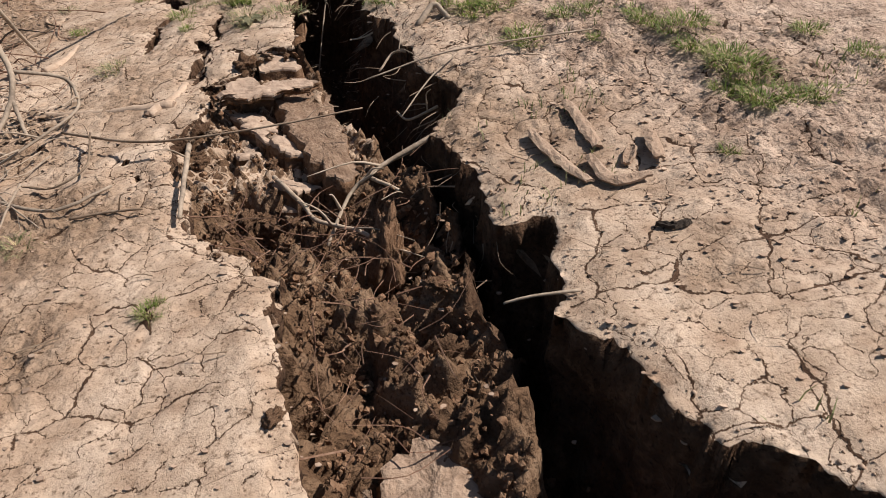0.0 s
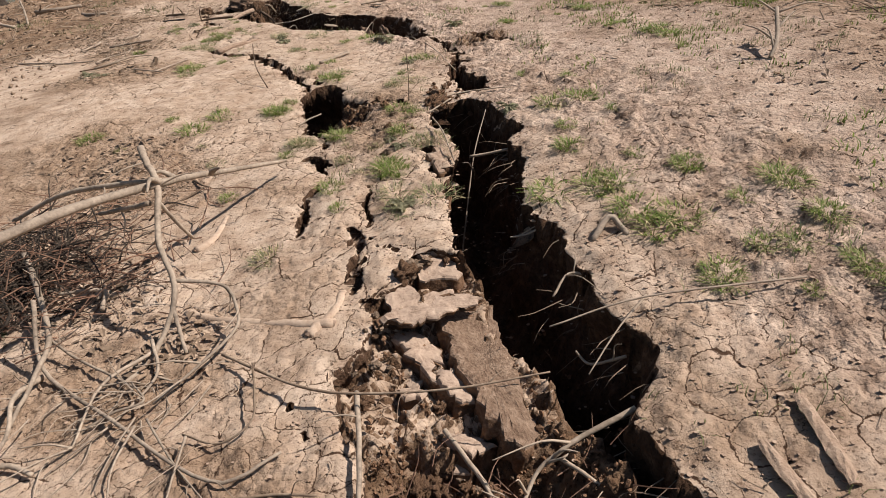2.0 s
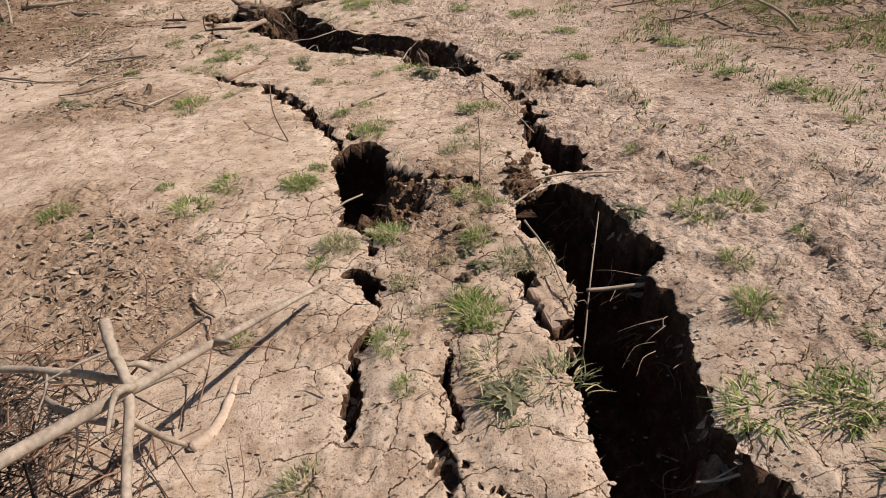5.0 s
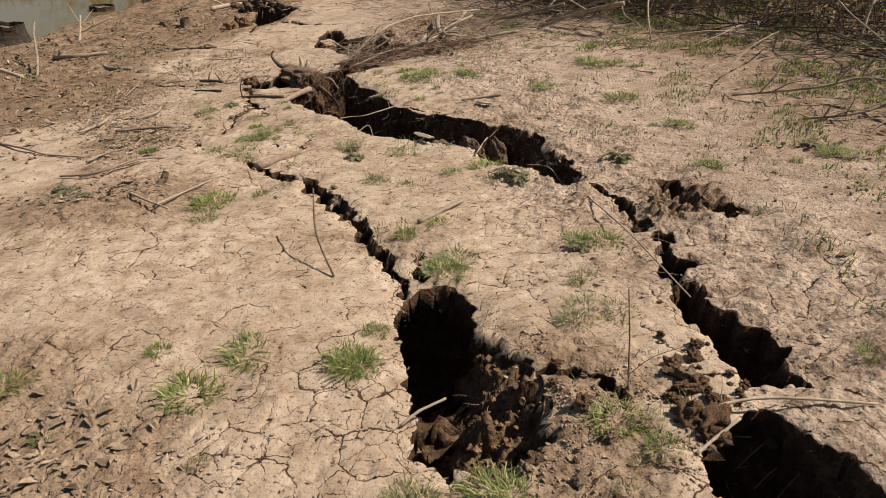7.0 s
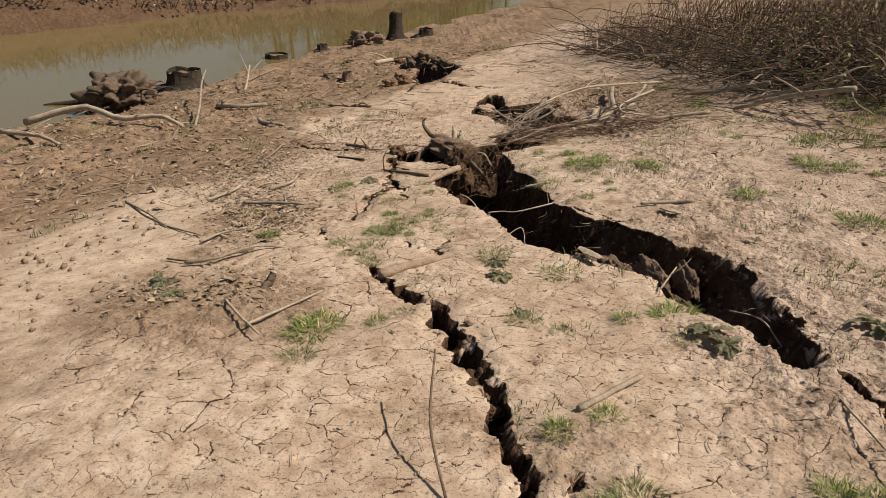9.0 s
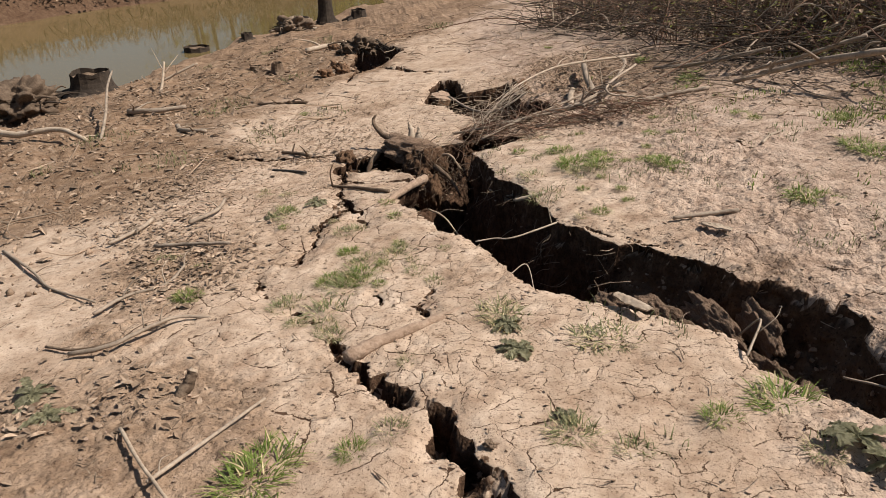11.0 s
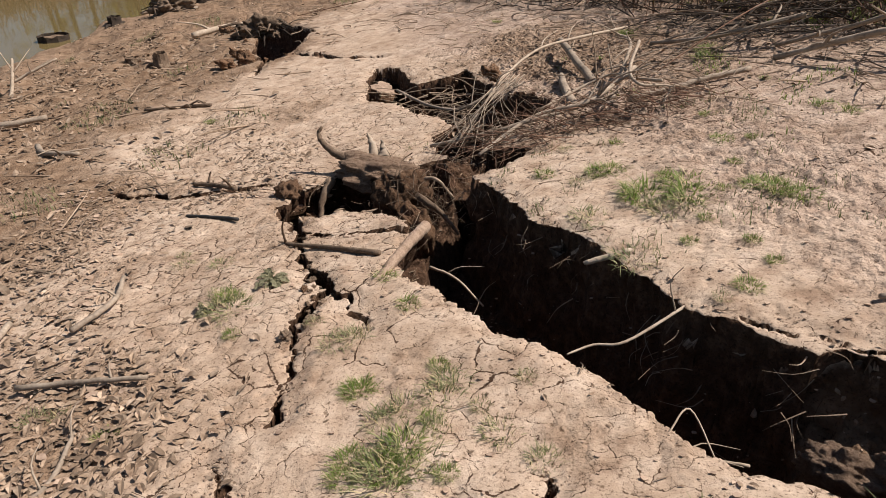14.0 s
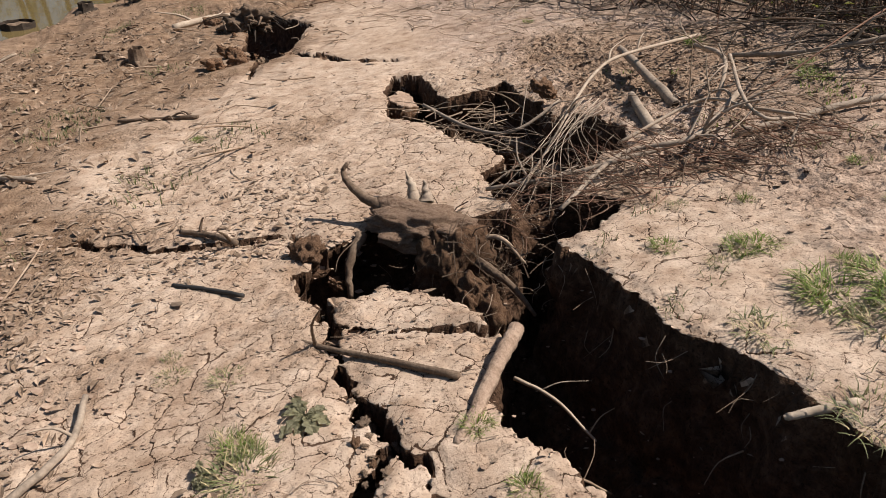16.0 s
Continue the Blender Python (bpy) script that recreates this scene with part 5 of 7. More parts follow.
    ([(-3.42, 8.81), (-3.33, 8.87), (-3.22, 8.88), (-3.0, 9.06)], [-0.02, -0.03, -0.03, -0.02], 0.004, 0.006, M_PALE, "crooked pale root bridging the gully", 1),
    ([(-3.15, 8.6), (-3.0, 8.6), (-2.85, 8.55)], [-0.3, -0.3, -0.28], 0.008, 0.006, M_PALE, "pale root inside the gully", 2),
    ([(-3.14, 8.42), (-3.07, 8.5), (-3.0, 8.38)], [-0.02, 0.0, -0.1], 0.003, 0.0025, M_PALE, "thin looped pale root at the gully rim", 0),
    ([(-4.1, 9.95), (-3.95, 9.85), (-3.8, 9.75)], [-0.25, -0.28, -0.4], 0.008, 0.005, M_PALE, "pale root hanging in the gully", 2),
    ([(-3.98, 9.3), (-3.9, 9.5), (-3.75, 9.6)], [-0.3, -0.32, -0.5], 0.008, 0.004, M_TWIG, "thin root hanging in the gully", 2),
    ([(-3.6, 8.95), (-3.5, 9.2), (-3.55, 9.4)], [-0.5, -0.5, -0.6], 0.010, 0.006, M_TWIG, "fallen branch at the bottom of the gully", 3),
    ([(-2.1, 7.82), (-2.05, 8.0), (-2.1, 8.12)], [0.0, 0.05, -0.1], 0.005, 0.004, M_PALE, "thin pale stick standing in the gully", 1),
    ([(-1.75, 7.9), (-1.6, 7.8), (-1.5, 7.62)], [-0.12, -0.1, -0.14], 0.005, 0.004, M_PALE, "pale root in the gully wall", 2),
]
for k, (pts, lift, a, b, mat, label, tw) in enumerate(LOOSE):
    stick("stick" if a > 0.006 else "twig", pts, lift, a, b, mat, label, "stick" if a > 0.006 else "twig", "loose sticks on the bank", tw, 100 + k, 8 if a > 0.008 else 6)


def cut_log(pts, lift, thick, thin, label, seed, mat=M_WOOD):
    """A round branch piece with pale broken ends and bark rings."""
    ob = stick("log", pts, lift, thick, thin, mat, label, "log", "", 0, seed, 14)
    line = on_ground(pts, lift)
    for end, nxt, r in ((line[0], line[1], thick), (line[-1], line[-2], thin)):
        bm = bmesh.new()
        bmesh.ops.create_cone(bm, cap_ends=True, segments=12, radius1=r * 0.9, radius2=r * 0.6, depth=0.012)
        for v in bm.verts:
            v.co += Vector((noise.noise(v.co * 60), noise.noise(v.co * 60 + Vector((3, 3, 3))), noise.noise(v.co * 80))) * r * 0.25
        m = (end - nxt).to_track_quat("Z", "Y").to_matrix().to_4x4()
        bmesh.ops.transform(bm, matrix=Matrix.Translation(end + (end - nxt).normalized() * 0.003) @ m, verts=bm.verts[:])
        part("broken_end", bm, M_DARK if mat is M_WOOD and r > 0.03 else (M_FLAKE if mat is M_CRUST else M_PALE), ob)
    for k in range(2 if mat is M_WOOD else 0):
        i = 0.35 + 0.3 * k
        at = line[0].lerp(line[-1], i)
        stick("knot", [tuple(at), tuple(at + Vector((0.02, 0.01, thick * 0.9))), tuple(at + Vector((0.03, 0.015, thick * 1.3)))], 0, thick * 0.35, thick * 0.2, mat, "", seed=seed + k, parent=ob, sides=7)
    return ob


cut_log([(-3.62, 7.57), (-3.55, 7.67), (-3.44, 7.8), (-3.27, 8.02)], [0.0, 0.012, 0.012, 0.0], 0.034, 0.018, "grey broken log with a dark rotten end on the crack", 201, M_SLAB)
cut_log([(-4.25, 9.34), (-4.2, 9.52), (-4.15, 9.72), (-4.1, 9.9)], [-0.012, 0.004, 0.014, 0.012], 0.02, 0.03, "mud-coated root log at the gully rim", 203, M_SLAB)
cut_log([(-3.34, 9.44), (-3.27, 9.45), (-3.16, 9.46)], [-0.03, -0.02, -0.004], 0.011, 0.014, "pale cut root sticking out of the gully rim", 205, M_PALE)
cut_log([(-1.82, 2.88), (-1.56, 2.79), (-1.28, 2.72), (-1.1, 2.69)], [-0.02, -0.016, -0.01, -0.004], 0.02, 0.024, "half-buried mud-covered log in the crust", 207, M_CRUST)
cut_log([(-1.19, 2.64), (-1.12, 2.76), (-1.12, 2.92)], [-0.006, -0.006, -0.02], 0.024, 0.018, "short mud-covered log at the slump rim", 209, M_CRUST)
cut_log([(-2.0, 3.4), (-1.95, 3.5), (-1.97, 3.74)], [-0.006, -0.008, -0.015], 0.026, 0.018, "half-buried flat piece of driftwood", 211, M_CRUST)
cut_log([(-3.45, 13.3), (-3.36, 12.8), (-3.2, 12.25)], [0.14, 0.12, 0.02], 0.026, 0.034, "curved grey exposed root beside the brush pile", 213)
cut_log([(-3.44, 12.5), (-3.42, 12.2), (-3.34, 11.8)], [0.05, 0.04, -0.03], 0.024, 0.04, "grey exposed root beside the hollow", 215, M_WOOD)
cut_log([(-3.0, 11.58), (-2.71, 11.66), (-2.5, 11.74), (-2.2, 11.82)], [0.04, 0.04, 0.05, 0.05], 0.023, 0.018, "straight grey limb lying beside the brush pile", 219)
cut_log([(-4.18, 7.2), (-4.16, 7.25), (-4.15, 7.28)], [-0.03, 0.03, 0.07], 0.028, 0.02, "short broken sapling stub in the mud", 221, M_BARK)
cut_log([(-0.11, 3.02), (-0.04, 3.1), (0.03, 3.03)], [0.0, 0.05, 0.0], 0.014, 0.01, "bent dead stick stub by the rim", 223)


def bark_piece(pts, width, label, seed, mat=M_BARK, lift=0.012, curl=0.5):
    """A curled slab of bark: trough-shaped, with thickness."""
    rnd2 = random.Random(seed)
    line = rounded(on_ground(pts, lift), 6)
    bm, rows = bmesh.new(), []
    for i, p in enumerate(line):
        d = (line[min(i + 1, len(line) - 1)] - line[max(i - 1, 0)]).normalized()
        s = d.cross(Vector((0, 0, 1))).normalized()
        t = i / (len(line) - 1)
        w = width * (0.4 + 0.6 * math.sin(math.pi * (0.12 + 0.76 * t))) * rnd2.uniform(0.86, 1.1)
        rows.append([bm.verts.new(p + s * (w * 0.5 * u) + Vector((0, 0, (u * u) * w * curl * (1 if u < 0 else 0.45) + rnd2.uniform(-1, 1) * 0.0025))) for u in (-1, -0.6, -0.2, 0.2, 0.6, 1)])
    for p, q in zip(rows, rows[1:]):
        for j in range(5):
            bm.faces.new((p[j], p[j + 1], q[j + 1], q[j]))
    bmesh.ops.recalc_face_normals(bm, faces=bm.faces[:])
    bmesh.ops.solidify(bm, geom=bm.faces[:], thickness=0.008)
    return tagged(part("bark_piece", bm, mat), label, "bark", "bark pieces on the mud")


STRIP = "long curled strip of tan bark lying on the mud"
bark_piece([(0.27, 1.99), (0.33, 1.82), (0.4, 1.67)], 0.055, STRIP, 1, M_SLAB, 0.022, -0.32)
bark_piece([(0.4, 2.14), (0.43, 1.99), (0.45, 1.84)], 0.055, STRIP, 2, M_SLAB, 0.022, -0.32)
bark_piece([(0.42, 1.8), (0.46, 1.67), (0.56, 1.67)], 0.055, STRIP, 3, M_SLAB, 0.022, -0.32)
bark_piece([(0.6, 1.88), (0.595, 1.72)], 0.05, "short thick piece of tan bark on the mud", 4, M_SLAB, 0.03, -0.3)
bark_piece([(0.54, 1.82), (0.51, 1.74)], 0.03, "small splinter of tan bark on the mud", 5, M_SLAB, 0.01, 0.4)
earth_block([(-0.91, 2.67), (-0.78, 2.66), (-0.72, 2.7), (-0.62, 2.78), (-0.54, 2.86), (-0.62, 2.88), (-0.74, 2.82), (-0.84, 2.74)], float(base(-0.73, 2.76)) - 0.035, 0.02, (3, 4), 61, "thin wedge-shaped plate of pale crust bridging the slump", M_TOP)
bark_piece([(-2.61, 8.17), (-2.54, 8.12), (-2.46, 8.05)], 0.08, "smooth pale piece of bark at the gully rim", 7, M_PALE, 0.05, -0.3)
bark_piece([(-2.26, 8.93), (-2.12, 8.86)], 0.05, "short flat pale board of split wood", 8, M_PALE, 0.02, 0.1)
bark_piece([(0.52, 1.44), (0.56, 1.42), (0.6, 1.43)], 0.025, "small dark curled leaf on the mud", 9, M_DARK, 0.012, 0.3)

# ---- torn-up stump over the root hollow ----
stump = empty("torn_stump", (-4.6, 10.95, float(base(-4.6, 10.95))))
tagged(stump, "torn-up tree stump with a horn-like root over a hollow", "stump")


def stump_lump(name, at, size, seed, mat, squash=0.8, turn=0):
    ob = new(name, lump_mesh(name, seed, mat, 5, 0.38, squash))
    ob.matrix_world = pose(*at, 0, 0, turn) @ Matrix.Diagonal((*size, 1))
    ob.parent = stump
    ob.matrix_parent_inverse = Matrix.Translation(stump.location).inverted()
    return ob


zb = float(base(-4.6, 10.95))
stump_lump("root_mass", (-4.62, 10.95, zb - 0.02), (0.6, 0.34, 0.24), 301, M_EARTH, 0.8, -12)
stump_lump("root_mass", (-4.42, 10.82, zb - 0.18), (0.34, 0.32, 0.42), 302, M_SOIL, 1.0, 20)
stump_lump("root_mass", (-4.28, 10.45, zb - 0.2), (0.2, 0.3, 0.36), 303, M_SOIL, 1.0, 40)
for k, (pts, a, b, mat) in enumerate([
        ([(-4.74, 11.0, 0.04), (-4.86, 11.05, 0.05), (-4.98, 11.12, 0.09), (-5.05, 11.18, 0.15), (-5.03, 11.21, 0.2)], 0.034, 0.009, M_BARK),
        ([(-4.66, 11.16, -0.02), (-4.69, 11.2, 0.07), (-4.73, 11.24, 0.16)], 0.05, 0.004, M_PALE),
        ([(-4.61, 11.15, -0.02), (-4.61, 11.19, 0.05), (-4.63, 11.22, 0.11)], 0.05, 0.006, M_WOOD),
        ([(-4.9, 10.9, -0.05), (-4.94, 10.78, -0.16), (-4.93, 10.7, -0.3)], 0.03, 0.014, M_BARK),
        ([(-4.3, 10.7, -0.05), (-4.15, 10.6, -0.1), (-4.02, 10.5, -0.2)], 0.025, 0.008, M_BARK),
        ([(-4.35, 10.85, -0.02), (-4.2, 10.8, 0.02), (-4.08, 10.72, -0.06)], 0.018, 0.006, M_TWIG)]):
    ob = stick("root", [(x, y, zb + z) for x, y, z in pts], 0, a, b, mat, "", seed=310 + k, sides=9, parent=stump)
    ob.matrix_parent_inverse = Matrix.Translation(stump.location).inverted()

# ---- brush pile over the hollow ----
for k, (pts, lift, a, b, label) in enumerate([
        ([(-4.12, 11.12), (-3.95, 11.45), (-3.86, 11.71), (-3.69, 12.29), (-3.48, 12.69), (-2.88, 13.4)], [0.04, 0.22, 0.3, 0.31, 0.27, 0.13], 0.005, 0.013, "long arching bare branch of the brush pile"),
        ([(-2.86, 12.54), (-3.01, 11.59), (-2.97, 11.3), (-2.77, 11.44), (-2.82, 11.3)], [0.2, 0.24, 0.2, 0.12, 0.05], 0.012, 0.006, "crooked bare branch standing in the brush pile"),
        ([(-3.93, 10.83), (-3.62, 11.33), (-3.27, 11.36), (-2.95, 11.86)], [0.05, 0.1, 0.13, 0.18], 0.010, 0.017, "bare branch lying in the brush pile"),
        ([(-3.6, 11.64), (-3.14, 11.91), (-2.97, 11.54), (-2.84, 11.3)], [0.05, 0.14, 0.18, 0.2], 0.010, 0.010, "bent bare branch of the brush pile"),
        ([(-4.3, 11.25), (-3.95, 11.2), (-3.5, 11.3), (-3.1, 11.5)], [0.03, 0.07, 0.1, 0.1], 0.012, 0.014, "bare branch across the hollow"),
        ([(-4.9, 13.0), (-4.5, 12.55), (-4.2, 12.35), (-3.9, 12.5)], [0.0, -0.05, -0.04, 0.08], 0.014, 0.010, "bare branch fallen across the hollow"),
        ([(-3.0, 12.9), (-2.95, 12.3), (-3.05, 11.9)], [0.2, 0.25, 0.1], 0.016, 0.012, "stout bare branch of the brush pile"),
        ([(-1.98, 12.1), (-1.5, 11.7), (-1.05, 11.31)], [0.02, 0.2, 0.32], 0.02, 0.026, "thick bare limb at the thicket edge"),
        ([(-1.9, 12.4), (-1.5, 12.0), (-1.1, 11.8)], [0.03, 0.2, 0.35], 0.014, 0.018, "bare limb at the thicket edge"),
        ([(-2.7, 13.1), (-2.3, 12.7), (-1.7, 12.5)], [0.03, 0.1, 0.2], 0.016, 0.02, "bare limb at the thicket edge"),
        ([(-0.28, 8.87), (0.2, 8.6), (0.54, 8.5), (0.78, 7.6), (0.95, 7.45)], [0.02, 0.12, 0.18, 0.16, 0.0], 0.008, 0.012, "long thin bare branch arching over the grass"),
        ([(0.08, 8.26), (0.45, 8.21), (1.01, 8.38)], [0.01, 0.05, 0.2], 0.008, 0.01, "thin bare branch in the grass"),
        ([(0.98, 4.78), (1.04, 4.91), (1.11, 5.25)], [0.01, 0.1, 0.2], 0.012, 0.014, "leaning bare stick at the meadow edge"),
        ([(-0.75, 10.9), (-0.8, 11.3), (-0.7, 11.6)], [0.0, 0.3, 0.5], 0.008, 0.012, "white bent stick hanging from the thicket")]):
    stick("branch", pts, lift, a, b, M_PALE if k in (0, 3, 13) else M_WOOD, label, "branch", "branches of the brush pile", 5, 400 + k, 8, reach=0.35)

FAN = [(-4.3, 11.0, 0.02), (-4.22, 10.92, 0.03), (-4.1, 10.86, 0.02), (-3.98, 10.84, 0.0), (-3.85, 10.85, 0.03), (-3.7, 10.9, 0.04), (-4.38, 11.2, 0.0), (-3.6, 11.0, 0.06), (-4.16, 10.98, 0.05), (-3.92, 10.95, 0.05), (-4.05, 11.05, 0.1), (-3.78, 11.0, 0.08), (-4.3, 11.15, 0.08)]
for k, (x, y, h) in enumerate(FAN):
    mid = (-3.92 + (0.35 + 0.12 * math.sin(5 * k)) * (x + 3.92), 11.5 + (0.3 + 0.15 * math.cos(7 * k)) * (y - 11.5))
    stick("branch", [(-3.84 + 0.012 * k, 11.72 - 0.01 * k), mid, (x, y)], [0.33 - 0.03 * (k % 3), 0.2 + 0.05 * math.sin(3 * k), h], 0.0035, 0.0012, M_PALE if k % 3 == 0 else M_WOOD, "thin pale branch fanning out of the brush pile", "branch", "branches of the brush pile", 3, 450 + k, 6, reach=0.2)

rnd = random.Random(77)


def twig_mass(name, label, number, where, size, thick, mat, category="brush"):
    """Fine tangled twigs that nobody could count, in one mesh."""
    pieces = []
    for k in range(number):
        p, way = where()
        L = size * rnd.uniform(0.4, 1.3)
        d = Vector(way).normalized()
        bend = Vector((rnd.uniform(-1, 1), rnd.uniform(-1, 1), rnd.uniform(-0.4, 0.6))) * L * 0.22
        line = rounded([Vector(p), Vector(p) + d * L * 0.5 + bend, Vector(p) + d * L], 3)
        r = thick * rnd.uniform(0.5, 1.4)
        pieces.append(tube_data(line, lambda t: r * (1 - 0.65 * t), 4, k, 0.1))
    v, f = joined(pieces)
    return tagged(new(name, raw_mesh(name, v, f, mat)), label, category, kind="stuff")


def pile_spot():
    t = rnd.random()
    x, y = -4.15 + 1.4 * t + rnd.gauss(0, 0.12), 11.12 + 0.35 * t + rnd.gauss(0, 0.16)
    a = rnd.gauss(2.9, 1.1) if rnd.random() < 0.3 else rnd.uniform(0, 6.28)
    return (x + 0.15, y, float(base(x, y)) + abs(rnd.gauss(0.02, 0.07))), (math.cos(a), math.sin(a) - 0.25, rnd.uniform(-0.4, 0.5))


def hollow_spot():
    x, y = rnd.uniform(-5.2, -4.1), rnd.uniform(12.4, 13.1)
    a = rnd.uniform(0, 6.28)
    return (x, y, float(base(x, y)) - rnd.uniform(0.0, 0.25)), (math.cos(a), math.sin(a), rnd.uniform(-0.3, 0.2))


def tangle_spot():
    x, y = rnd.gauss(-2.72, 0.3), rnd.gauss(3.15, 0.36)
    a = rnd.uniform(0, 6.28)
    return (x, y, float(base(x, y)) + abs(rnd.gauss(0.02, 0.1))), (math.cos(a), math.sin(a), rnd.uniform(-0.2, 0.5))


def dark_spot():
    x, y = rnd.gauss(-2.85, 0.2), rnd.gauss(3.2, 0.24)
    a = rnd.uniform(0, 6.28)
    return (x, y, float(base(x, y)) + abs(rnd.gauss(0.0, 0.1))), (math.cos(a), math.sin(a), rnd.uniform(-0.3, 0.4))


def foot_spot():
    x, y = rnd.gauss(-1.78, 0.13), rnd.gauss(2.35, 0.14)
    a = rnd.gauss(4.4, 0.7)
    return (x, y, float(base(x, y)) + abs(rnd.gauss(0.02, 0.04))), (math.cos(a), math.sin(a), rnd.uniform(-0.1, 0.3))


def slump_spot():
    x, y, a = rnd.uniform(-0.75, 0.0), rnd.uniform(0.9, 2.1), rnd.uniform(0, 6.28)
    while inside_distance(np.array([x]), np.array([y]), SLUMP)[0] < 0.07:
        x, y = rnd.uniform(-0.75, 0.0), rnd.uniform(0.9, 2.1)
    return (x, y, ground_z(x, y) + rnd.uniform(0.02, 0.12)), (math.cos(a), math.sin(a), rnd.uniform(-0.3, 0.6))


def wall_spot():
    px, py = rnd.choice(GULLY[14:30] + CHASM[12:28])
    x, y = px + rnd.gauss(0, 0.05), py + rnd.gauss(0, 0.06)
    return (x, y, float(base(x, y)) - rnd.uniform(0.03, 0.35)), (rnd.uniform(-1, 0.2), rnd.uniform(-1, 0.3), rnd.uniform(-0.7, 0.1))


twig_mass("brush_twigs", "dense pile of dead brown twigs heaped over the hollow", 300, pile_spot, 0.34, 0.003, M_RED)
twig_mass("brush_dark_twigs", "darker dead twigs inside the brush pile", 190, pile_spot, 0.3, 0.0032, M_BARK)


def stump_spot():
    x, y = rnd.gauss(-4.35, 0.16), rnd.gauss(10.8, 0.16)
    return (x, y, float(base(x, y)) - rnd.uniform(-0.08, 0.3)), (rnd.uniform(-0.3, 1), rnd.uniform(-1, 0.5), rnd.uniform(-0.6, 0.3))


twig_mass("stump_rootlets", "fibrous reddish rootlets torn out round the stump", 150, stump_spot, 0.16, 0.003, M_BARK)
twig_mass("hollow_twigs", "dead twigs and roots fallen into the hollow", 130, hollow_spot, 0.4, 0.005, M_TWIG)
twig_mass("tangled_twigs", "tangle of dead twigs under the fallen branch", 340, tangle_spot, 0.32, 0.0034, M_RED)
# dark colour covers both the twigs and the shadows between them
twig_mass("tangled_dark_twigs", "dense tangle of dark twigs on the mud, its shadows coloured in", 520, dark_spot, 0.3, 0.0045, M_DARK)
twig_mass("branch_end_twigs", "fine grey twigs at the end of the fallen branch", 40, foot_spot, 0.22, 0.003, M_WOOD)
twig_mass("slump_roots", "broken roots and twigs among the fallen soil", 130, slump_spot, 0.17, 0.0022, M_RED)
twig_mass("wall_roots", "fine roots hanging out of the fissure walls", 260, wall_spot, 0.15, 0.0024, M_TWIG)

# ---- thicket along the upper side ----
EDGE = [(-5.3, 17.4), (-4.1, 15.8), (-2.85, 13.9), (-2.0, 12.6), (-0.9, 11.6), (0.6, 9.8), (1.6, 7.9), (2.6, 5.6)]


def behind_edge(depth):
    i = rnd.randrange(len(EDGE) - 1)
    (ax, ay), (bx, by) = EDGE[i], EDGE[i + 1]
    t = rnd.random()
    L = math.hypot(bx - ax, by - ay)
    return ax + (bx - ax) * t + (ay - by) / L * depth, ay + (by - ay) * t + (bx - ax) / L * depth, ((ay - by) / L, (bx - ax) / L)


stems, leaves = [], []
for k in range(2800):
    depth = 0.5 + rnd.random() ** 1.3 * 4.5
    x, y, out = behind_edge(depth)
    z = float(base(x, y))
    h = (0.3 + 0.34 * depth) * rnd.uniform(0.4, 1.2)
    a = rnd.uniform(0, 6.28)
    fall = 0.5 + 0.5 * rnd.random()
    dx, dy = math.cos(a) * fall + out[0] * 0.15, math.sin(a) * fall + out[1] * 0.15
    tip = Vector((x + dx * (0.5 + h), y + dy * (0.5 + h), z + h * rnd.uniform(0.05, 0.7)))
    line = rounded([Vector((x, y, z - 0.03)), Vector((x + dx * 0.45 * (0.5 + h), y + dy * 0.45 * (0.5 + h), z + h)), tip], 4)
    r = rnd.uniform(0.003, 0.008)
    stems.append(tube_data(line, lambda t: r * (1 - 0.6 * t), 4, k, 0.1))
    for q in range(5 if x > -2.5 else 2):
        p = line[rnd.randrange(3, len(line))]
        leaves.append(leaf_data((p.x + rnd.gauss(0, 0.06), p.y + rnd.gauss(0, 0.06), p.z + rnd.gauss(0, 0.05)), rnd.uniform(0.03, 0.07), rnd))
v, f = joined(stems[::2])
tagged(new("thicket_shoots", raw_mesh("thicket_shoots", v, f, M_RED)), "reddish-brown old stems inside the thicket", "thicket", kind="stuff")
v, f = joined(stems[1::2])
tagged(new("thicket_stems", raw_mesh("thicket_stems", v, f, M_BARK)), "tangled brown bramble stems of a dense thicket", "thicket", kind="stuff")
rnd.shuffle(leaves)
v, f = joined(leaves[: len(leaves) // 2])
tagged(new("thicket_leaves", raw_mesh("thicket_leaves", v, f, M_LEAF)), "small yellow-green leaves of the bramble thicket", "foliage", kind="stuff")
v, f = joined(leaves[len(leaves) // 2:])
tagged(new("thicket_dead_leaves", raw_mesh("thicket_dead_leaves", v, f, M_LITTER)), "withered brown leaves hanging in the thicket", "foliage", kind="stuff")

